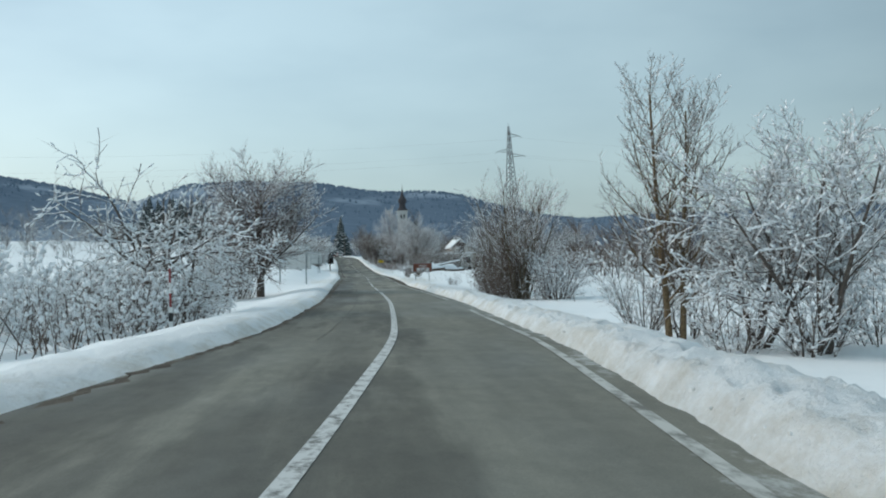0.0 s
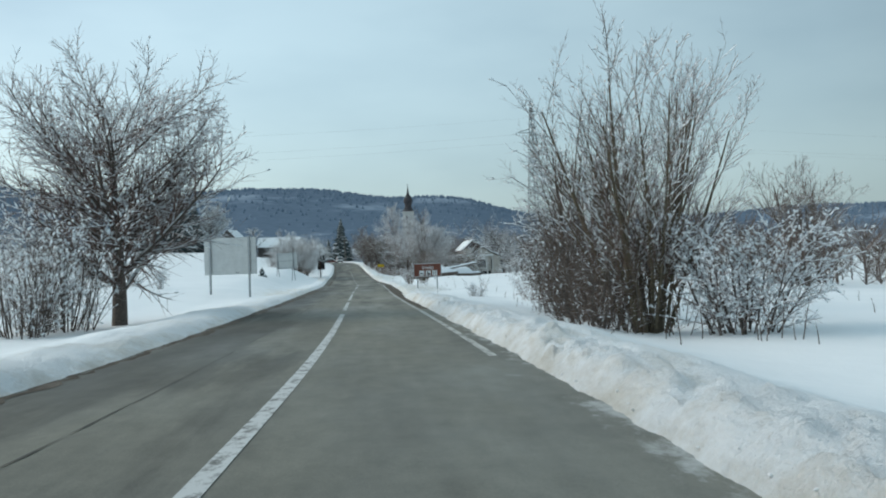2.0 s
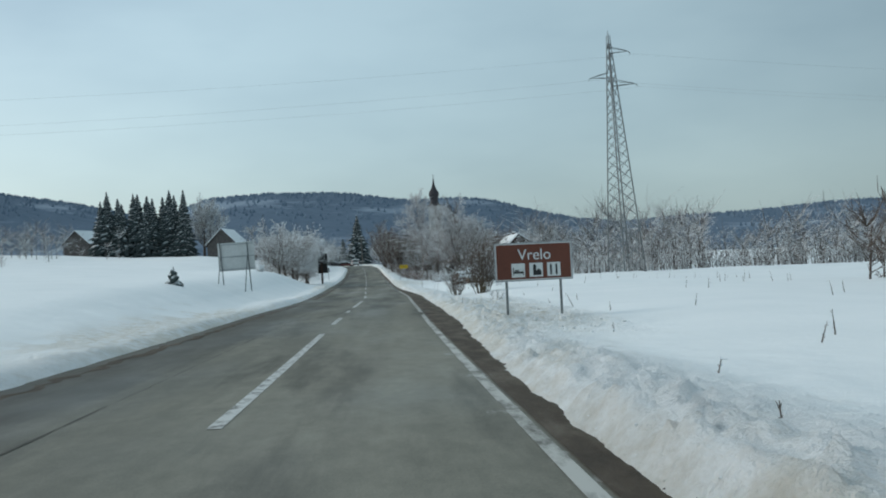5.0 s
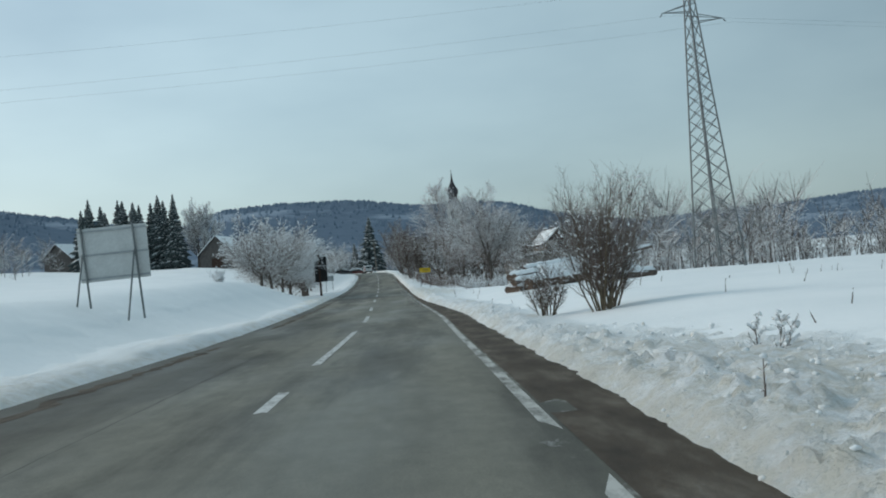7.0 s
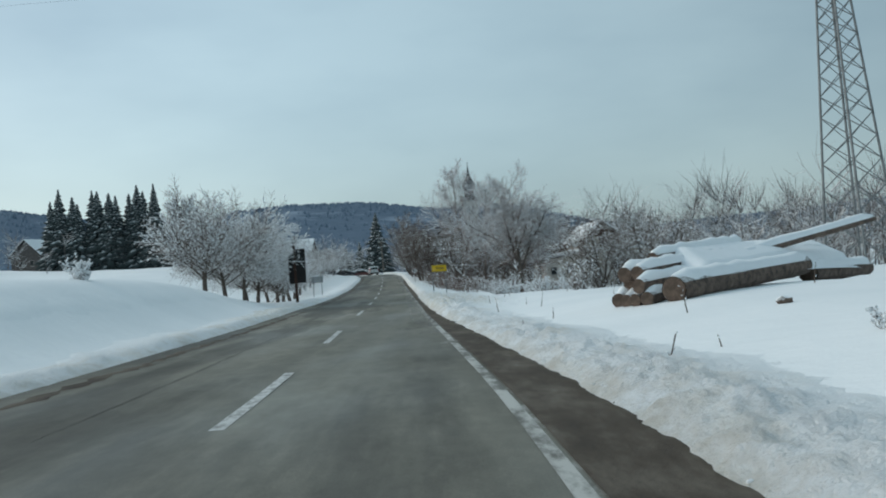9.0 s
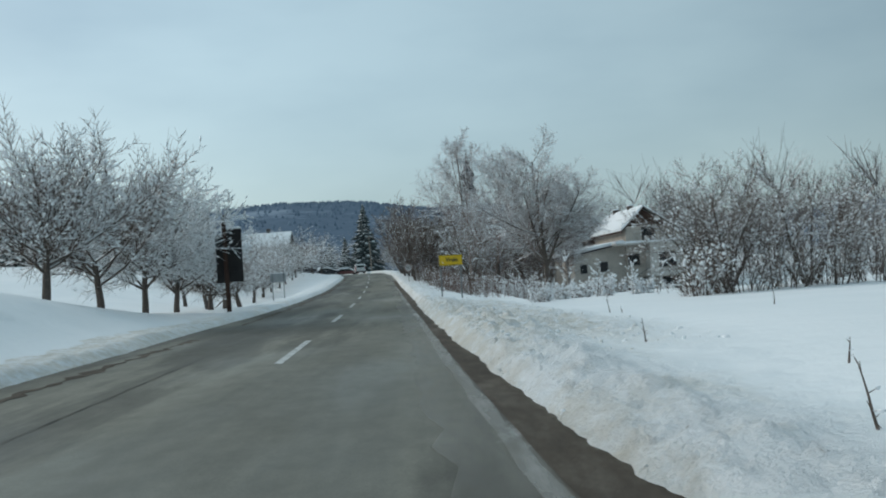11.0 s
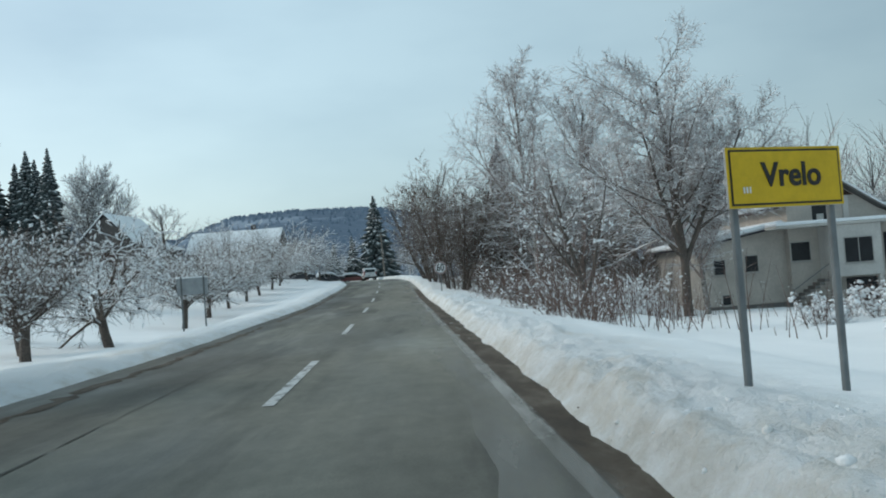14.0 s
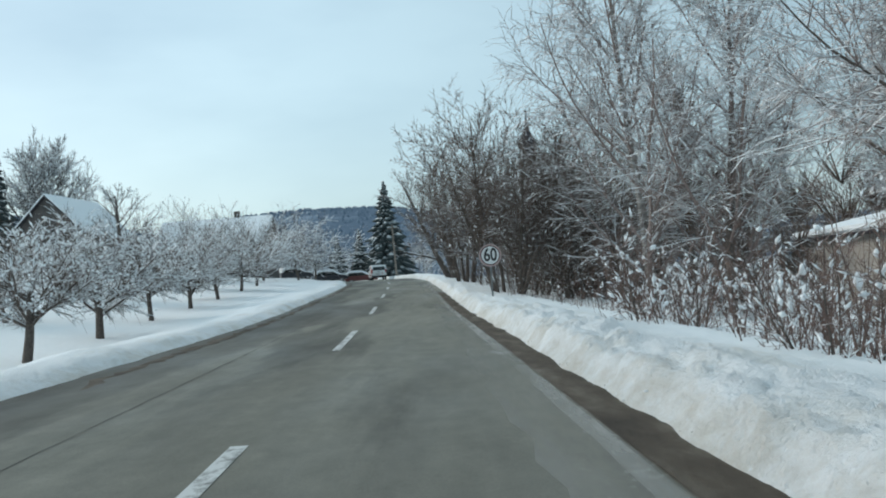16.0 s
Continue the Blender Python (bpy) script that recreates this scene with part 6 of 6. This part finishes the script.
window(h_, -4.2, 3.1, 0.8, 1.0, 0.6, False)
window(h_, -6.0, 0.9, 0.5, 0.6, 0.6, False)
for k in range(8):
    part("stair_step", boxed(-2.7 + k * 0.32, -2.38 + k * 0.32, -1.5, -0.4, 0.25 + k * 0.2, 0.45 + k * 0.2, 0.01), "plinth", h_)
part("stair_rail", rod(bmesh.new(), (-2.7, -1.52, 1.1), (-0.1, -1.52, 2.75), 0.03, None, 8), "dull_steel", h_)

bz = gz(-56.2, 324) - 0.4
h_ = thing("barn", "weathered barn with a steep snow-covered roof", "barn", pose(-56.2, 324.4, bz, 0, 0, -6))
e_ = 10.0 - bz
pk = 13.7 - bz
part("wall", prism(bmesh.new(), [(-3.7, 0), (3.7, 0), (3.7, e_), (0, pk - 0.1), (-3.7, e_)], 0, 11), "barn_wood", h_)
roof(h_, [(-4.2, e_ - 0.45), (0, pk)], -0.5, 11.5, 0.14, 0.25)
roof(h_, [(0.01, pk), (4.2, e_ - 0.45)], -0.5, 11.5, 0.14, 0.25)
part("barn_door", boxed(-1.2, 1.2, -0.06, -0.003, 0.1, 2.6, 0.01), "gable_wood", h_)
for k in range(9):
    part("board", boxed(-3.6 + k * 0.82, -2.82 + k * 0.82, -0.035, -0.003, e_ - 0.6, e_ - 0.1 + (2.2 - abs(k - 4) * 0.52)), "barn_wood", h_)
part("lean_to", prism(bmesh.new(), [(3.72, 0), (6.2, 0), (6.2, 2.6), (3.72, 3.4)], 1, 10), "barn_wood", h_)
roof(h_, [(3.74, 3.6), (6.6, 2.65)], 0.6, 10.4, 0.1, 0.22)

bz = gz(-43, 340) - 0.5
h_ = thing("farmhouse", "long low farmhouse with a snow-covered roof", "house", pose(-43, 337, bz, 0, 0, -3))
e_, pk = 8.7 - bz, 11.4 - bz
part("wall", boxed(-6, 6, 0, 8, 0, e_), "barn_wood", h_)
for s_ in (-1, 1):
    part("gable_wall", prism(bmesh.new(), [(0.0, e_), (8.0, e_), (4.0, pk - 0.2)], s_ * 5.9 - 0.1, s_ * 5.9 + 0.1), "barn_wood", h_).matrix_local = Matrix.Rotation(radians(90), 4, "Z")
for a, b_, sl in (((-0.5, e_ - 0.3), (4.0, pk), 0), ((4.01, pk), (8.5, e_ - 0.3), 1)):
    hold = new("slope")
    bpy.data.objects.remove(hold)
    o = [a, b_, (b_[0], b_[1] - 0.15), (a[0], a[1] - 0.15)]
    r_ = part("roof", prism(bmesh.new(), o, -6.5, 6.5), "shingle_dark", h_)
    r_.matrix_local = Matrix.Rotation(radians(90), 4, "Z") @ Matrix.Diagonal((1, 1, 1, 1))
    bm = prism(bmesh.new(), [(a[0], a[1] + 0.006), (b_[0], b_[1] + 0.006), (b_[0], b_[1] + 0.28), (a[0], a[1] + 0.28)], -6.55, 6.55)
    bmesh.ops.bevel(bm, geom=bm.edges[:], offset=0.09, segments=2, affect="EDGES")
    part("roof_snow", bm, "tree_snow", r_, "thick even layer of snow")
part("chimney", boxed(2.0, 2.6, 3.8, 4.4, pk - 0.6, pk + 0.9, 0.02), "brick_chimney", h_)
for px in (-4, -1.5, 1.5, 4):
    window(h_, px, 2.2, 0.9, 1.1, 0.0)

bz = gz(-100, 352) - 0.5
h_ = thing("far_house", "distant house with a snow-covered roof", "house", pose(-100, 352, bz, 0, 0, -20))
part("wall", prism(bmesh.new(), [(-4, 0), (4, 0), (4, 4), (0, 7.2), (-4, 4)], 0, 10), "barn_wood", h_)
roof(h_, [(-4.5, 3.7), (0, 7.4)], -0.5, 10.5, 0.14, 0.25)
roof(h_, [(0.01, 7.4), (4.5, 3.7)], -0.5, 10.5, 0.14, 0.25)
window(h_, -1.5, 2.2, 0.9, 1.2, 0.0)
window(h_, 1.5, 2.2, 0.9, 1.2, 0.0)

# church tower
cz = 3.0
h_ = thing("church_tower", "white church tower with a dark curved spire", "church", pose(-0.9, 394, cz))
part("tower_wall", boxed(-1.9, 1.9, -1.9, 1.9, 0, 17.9, 0.04), "church_white", h_)
part("cornice", boxed(-2.1, 2.1, -2.1, 2.1, 17.9, 18.25, 0.06), "church_white", h_)
part("spire", lathe(bmesh.new(), [(2.5, 18.25), (1.7, 19.0), (1.2, 20.0), (1.25, 20.9), (1.65, 21.8), (1.55, 22.7), (1.0, 23.6), (0.55, 24.6), (0.28, 25.8), (0.1, 27.4)], 8), "shingle_dark", h_, "dark curved onion spire")
part("cross", rod(rod(bmesh.new(), (0, 0, 27.3), (0, 0, 28.4), 0.06, None, 6), (-0.3, 0, 28.0), (0.3, 0, 28.0), 0.05, None, 6), "dull_steel", h_)
for px in (-0.6, 0.6):
    part("belfry_window", boxed(px - 0.3, px + 0.3, -1.96, -1.903, 14.6, 16.6), "window_dark", h_)

# ---- log pile ----
AXIS = Vector((0.68, 0.733, 0)).normalized()
SIDE = Vector((-0.733, 0.68, 0))
L0 = Vector((-8.67, 156.85, 0))


def log(start, end, r, seed):
    rr = random.Random(seed)
    start, end = Vector(start), Vector(end)
    d = end - start
    ln = d.length
    q = d.to_track_quat("Z", "Y")
    t = thing("log", "felled bark-covered log with snow along its top", "log", Matrix.Translation(start) @ q.to_matrix().to_4x4(), "log pile")
    bm = bmesh.new()
    rings = [(r * rr.uniform(0.93, 1.06) * (1 - 0.15 * k / 8), ln * k / 8) for k in range(9)]
    lathe(bm, rings, 12)
    for v in bm.verts:
        v.co.x *= 1 + 0.05 * math.sin(v.co.z * 3 + seed)
        v.co.y *= 1 + 0.06 * math.sin(v.co.x / r * 2.5 + v.co.z * 1.7 + seed * 2)
    part("bark", bm, "log_bark", t)
    for zz, rad in ((0.004, rings[0][0] * 0.97), (ln - 0.004, rings[-1][0] * 0.97)):
        part("cut_end", rod(bmesh.new(), (0, 0, zz - 0.01), (0, 0, zz + 0.01), rad, None, 14), "log_end", t, "pale sawn end")
    up = q.inverted() @ Vector((0, 0, 1))
    up = Vector((up.x, up.y, 0)).normalized()
    sd_ = Vector((-up.y, up.x, 0))
    bm = bmesh.new()
    prev = None
    for k in range(15):
        f = k / 14
        w = r * rr.uniform(0.75, 0.95) * (0.5 if k in (0, 14) else 1)
        hh = rr.uniform(0.1, 0.17) * (0.3 if k in (0, 14) else 1)
        c = Vector((0, 0, 0.05 + (ln - 0.1) * f))
        rw = r * (1 - 0.15 * f)
        pts = [c + sd_ * -w + up * rw * 0.55, c + sd_ * -w * 0.8 + up * (rw * 0.8 + hh * 0.8), c + up * (rw + hh), c + sd_ * w * 0.8 + up * (rw * 0.8 + hh * 0.8), c + sd_ * w + up * rw * 0.55]
        cur = [bm.verts.new(p) for p in pts]
        if prev:
            for a in range(4):
                bm.faces.new((prev[a], prev[a + 1], cur[a + 1], cur[a]))
        else:
            bm.faces.new(cur[::-1])
        prev = cur
    bm.faces.new(prev)
    bmesh.ops.recalc_face_normals(bm, faces=bm.faces[:])
    for f in bm.faces:
        f.smooth = True
    part("log_snow", bm, "tree_snow", t, "soft ridge of snow on the log")
    return t


def lay(off, along, ln, up, r, seed, tilt=0.0, yaw=0.0):
    a = L0 + SIDE * off + AXIS * along
    ax = (AXIS + SIDE * yaw).normalized()
    b_ = a + ax * ln
    za = gz(a.x, a.y)
    zb_ = gz(b_.x, b_.y)
    log((a.x, a.y, za + up + r * 0.8), (b_.x, b_.y, zb_ + up + tilt + r * 0.8), r, seed)


lay(0.0, 0.4, 7.5, 0.0, 0.32, 1, 0.2)
lay(0.05, 8.3, 4.8, 0.0, 0.27, 2, 0.2)
pile = random.Random(12)
for up, offs in ((0.0, (0.66, 1.06, 1.46, 1.86)), (0.31, (0.85, 1.26, 1.66)), (0.6, (1.05, 1.46, 1.84))):
    for off in offs:
        lay(off, 0.05 + 0.35 * off + pile.uniform(-0.4, 0.5) + up * 0.9, pile.uniform(3.8, 4.8), up, pile.uniform(0.14, 0.2), pile.randint(3, 99), pile.uniform(0.0, 0.2), pile.uniform(-0.09, 0.09))
lay(1.35, 1.9, 5.0, 0.88, 0.16, 31, 0.2)
lay(0.7, 5.2, 6.0, 0.55, 0.2, 33, 0.2)
log((L0 + AXIS * 4.8 + SIDE * 1.4 + Vector((0, 0, gz(-6, 160) + 0.6))), (-0.3, 164.6, 2.05), 0.11, 34)



# snow lying over the pile
us_, vs_ = np.linspace(0, 1, 45), np.linspace(0, 1, 15)
Ug, Vg = np.meshgrid(us_, vs_)
along, off = 1.2 + 1.5 * Vg + (10.9 - 1.2 * Vg) * Ug, -0.24 + 2.7 * Vg
Xg, Yg = L0.x + AXIS.x * along + SIDE.x * off, L0.y + AXIS.y * along + SIDE.y * off
rim_ = step(0, 0.16, Vg) * (1 - step(0.84, 1, Vg)) * step(0, 0.1, Ug) * (1 - step(0.93, 1, Ug))
Zg = ground_z(Xg, Yg) + 0.2 + rim_ * (0.46 + 0.5 * step(0.0, 0.6, Vg) + 0.1 * fbm(Xg * 0.9, Yg * 0.9, 4)) + 0.2 * Ug
ii = np.arange(14 * 44)
aa = (ii // 44) * 45 + ii % 44
tagged(new("snow_blanket", mesh_np("snow_blanket", np.stack([Xg, Yg, Zg], -1).reshape(-1, 3), np.stack([aa, aa + 1, aa + 46, aa + 45], -1), "tree_snow", True)), "thick blanket of snow draped over the felled logs", "snow", kind="stuff")
bm = bmesh.new()
bmesh.ops.create_icosphere(bm, subdivisions=2, radius=0.11)
rs_ = random.Random(8)
for v in bm.verts:
    v.co = Vector((v.co.x * 1.5, v.co.y, v.co.z * 0.8)) * rs_.uniform(0.85, 1.12)
st_ = thing("stone", "dark stone poking out of the snow", "stone", pose(-7.8, 151.9, gz(-7.8, 151.9) + 0.04, 0, 0, 20))
part("rock", bm, "log_bark", st_)

# ---- vehicles ----
def wheel(parent, x, y, r, wdt):
    w = part("wheel", rod(bmesh.new(), (x - wdt / 2, y, r), (x + wdt / 2, y, r), r * 0.62, None, 16), "rim", parent)
    part("tyre", rod(bmesh.new(), (x - wdt / 2 + 0.005, y, r), (x + wdt / 2 - 0.005, y, r), r, None, 20), "tyre", w, "black tyre")


def side_prism(outline, w, bevel):
    """A body from an outline in y, z, w wide."""
    bm = bmesh.new()
    a = [bm.verts.new((-w / 2, y, z)) for y, z in outline]
    b_ = [bm.verts.new((w / 2, y, z)) for y, z in outline]
    c = len(outline)
    bm.faces.new(a)
    bm.faces.new(b_[::-1])
    for i in range(c):
        bm.faces.new((a[i], b_[i], b_[(i + 1) % c], a[(i + 1) % c]))
    bmesh.ops.recalc_face_normals(bm, faces=bm.faces[:])
    if bevel:
        bmesh.ops.bevel(bm, geom=bm.edges[:], offset=bevel, segments=3, affect="EDGES")
    return bm


vy = 344.0
vx = float(road_x(vy)) + 1.8
t = thing("van", "white panel van with a red stripe driving ahead", "van", pose(vx, vy, surf(1.5, vy) + 0.02, math.degrees(math.atan(0.02)), 0, 9))
part("body", side_prism([(0.0, 0.42), (0.0, 1.15), (0.1, 1.62), (0.28, 1.82), (2.5, 1.84), (3.35, 1.2), (4.2, 1.0), (4.36, 0.75), (4.36, 0.32), (0.1, 0.32)], 1.8, 0.09), "van_white", t)
part("rear_bumper", boxed(-0.88, 0.88, -0.09, 0.1, 0.3, 0.55, 0.04), "black_plastic", t)
part("rear_window", side_prism([(-0.008, 1.18), (0.078, 1.6), (0.12, 1.6), (0.03, 1.18)], 1.42, 0.0), "glass_dark", t, "dark rear window")
for s_ in (-1, 1):
    part("tail_light", boxed(s_ * 0.83 - 0.07, s_ * 0.83 + 0.07, -0.02, 0.1, 0.85, 1.32, 0.03), "tail_red", t, "tall red tail light")
    part("side_window", boxed(s_ * 0.9 - 0.01, s_ * 0.9 + 0.01, 2.0, 2.85, 1.18, 1.6, 0.01), "glass_dark", t)
    part("mirror", boxed(s_ * 1.03 - 0.09, s_ * 1.03 + 0.09, 2.9, 3.0, 1.1, 1.32, 0.03), "black_plastic", t)
    part("side_moulding", boxed(s_ * 0.905 - 0.01, s_ * 0.905 + 0.01, 1.2, 2.9, 0.55, 0.68, 0.005), "black_plastic", t)
    part("stripe", boxed(s_ * 0.904 - 0.006, s_ * 0.904 + 0.006, 0.35, 0.85, 0.5, 1.7, 0.003), "van_red", t, "broad red stripe")
    for y_ in (0.75, 3.48):
        wheel(t, s_ * 0.8, y_, 0.32, 0.2)
part("door_gap", boxed(-0.006, 0.006, -0.004, 0.02, 0.56, 1.17), "black_plastic", t)
part("door_handle", boxed(-0.12, 0.1, -0.03, 0.02, 1.02, 1.07, 0.008), "black_plastic", t)
pl_ = part("number_plate", boxed(-0.5, 0.02, -0.025, 0.005, 0.68, 0.79, 0.004), "sign_white", t)
for k in range(6):
    part("plate_bar", boxed(-0.44 + k * 0.07, -0.4 + k * 0.07, -0.031, -0.026, 0.7, 0.77), "sign_black", pl_)
part("badge", boxed(0.32, 0.46, -0.02, 0.002, 0.9, 0.98, 0.004), "rim", t)
part("badge", boxed(0.34, 0.44, -0.02, 0.002, 0.72, 0.82, 0.004), "van_red", t)


def parked_car(x, y, turn, paint, label):
    t = thing("parked_car", label, "car", pose(x, y, gz(x, y) - 0.05, 0, 0, turn), "parked cars")
    part("body", side_prism([(0, 0.3), (0, 0.85), (0.9, 0.92), (3.1, 0.92), (4.2, 0.75), (4.25, 0.3)], 1.72, 0.09), paint, t)
    part("cabin", side_prism([(0.15, 0.88), (0.5, 1.36), (2.3, 1.4), (3.15, 0.9)], 1.5, 0.06), "glass_dark", t, "dark car windows")
    part("roof_snow", side_prism([(0.05, 0.94), (0.3, 1.45), (0.6, 1.62), (2.2, 1.64), (2.9, 1.3), (3.3, 0.96)], 1.46, 0.06), "tree_snow", t, "snow heaped on the roof")
    part("bonnet_snow", side_prism([(3.0, 0.9), (3.05, 1.06), (4.0, 0.98), (4.15, 0.82)], 1.6, 0.05), "tree_snow", t, "snow lying on the bonnet")
    for s_ in (-1, 1):
        part("headlight", boxed(s_ * 0.62 - 0.15, s_ * 0.62 + 0.15, 4.2, 4.28, 0.6, 0.75, 0.02), "rim", t)
        for y_ in (0.8, 3.4):
            wheel(t, s_ * 0.76, y_, 0.31, 0.18)
    return t


parked_car(-37.0, 347, -60, "car_dark", "parked dark car heaped with snow")
parked_car(-33.0, 348.5, -70, "car_dark", "parked dark car covered with snow by the house")
parked_car(-29.6, 353, -80, "car_red", "parked dull red car with snow on its roof")
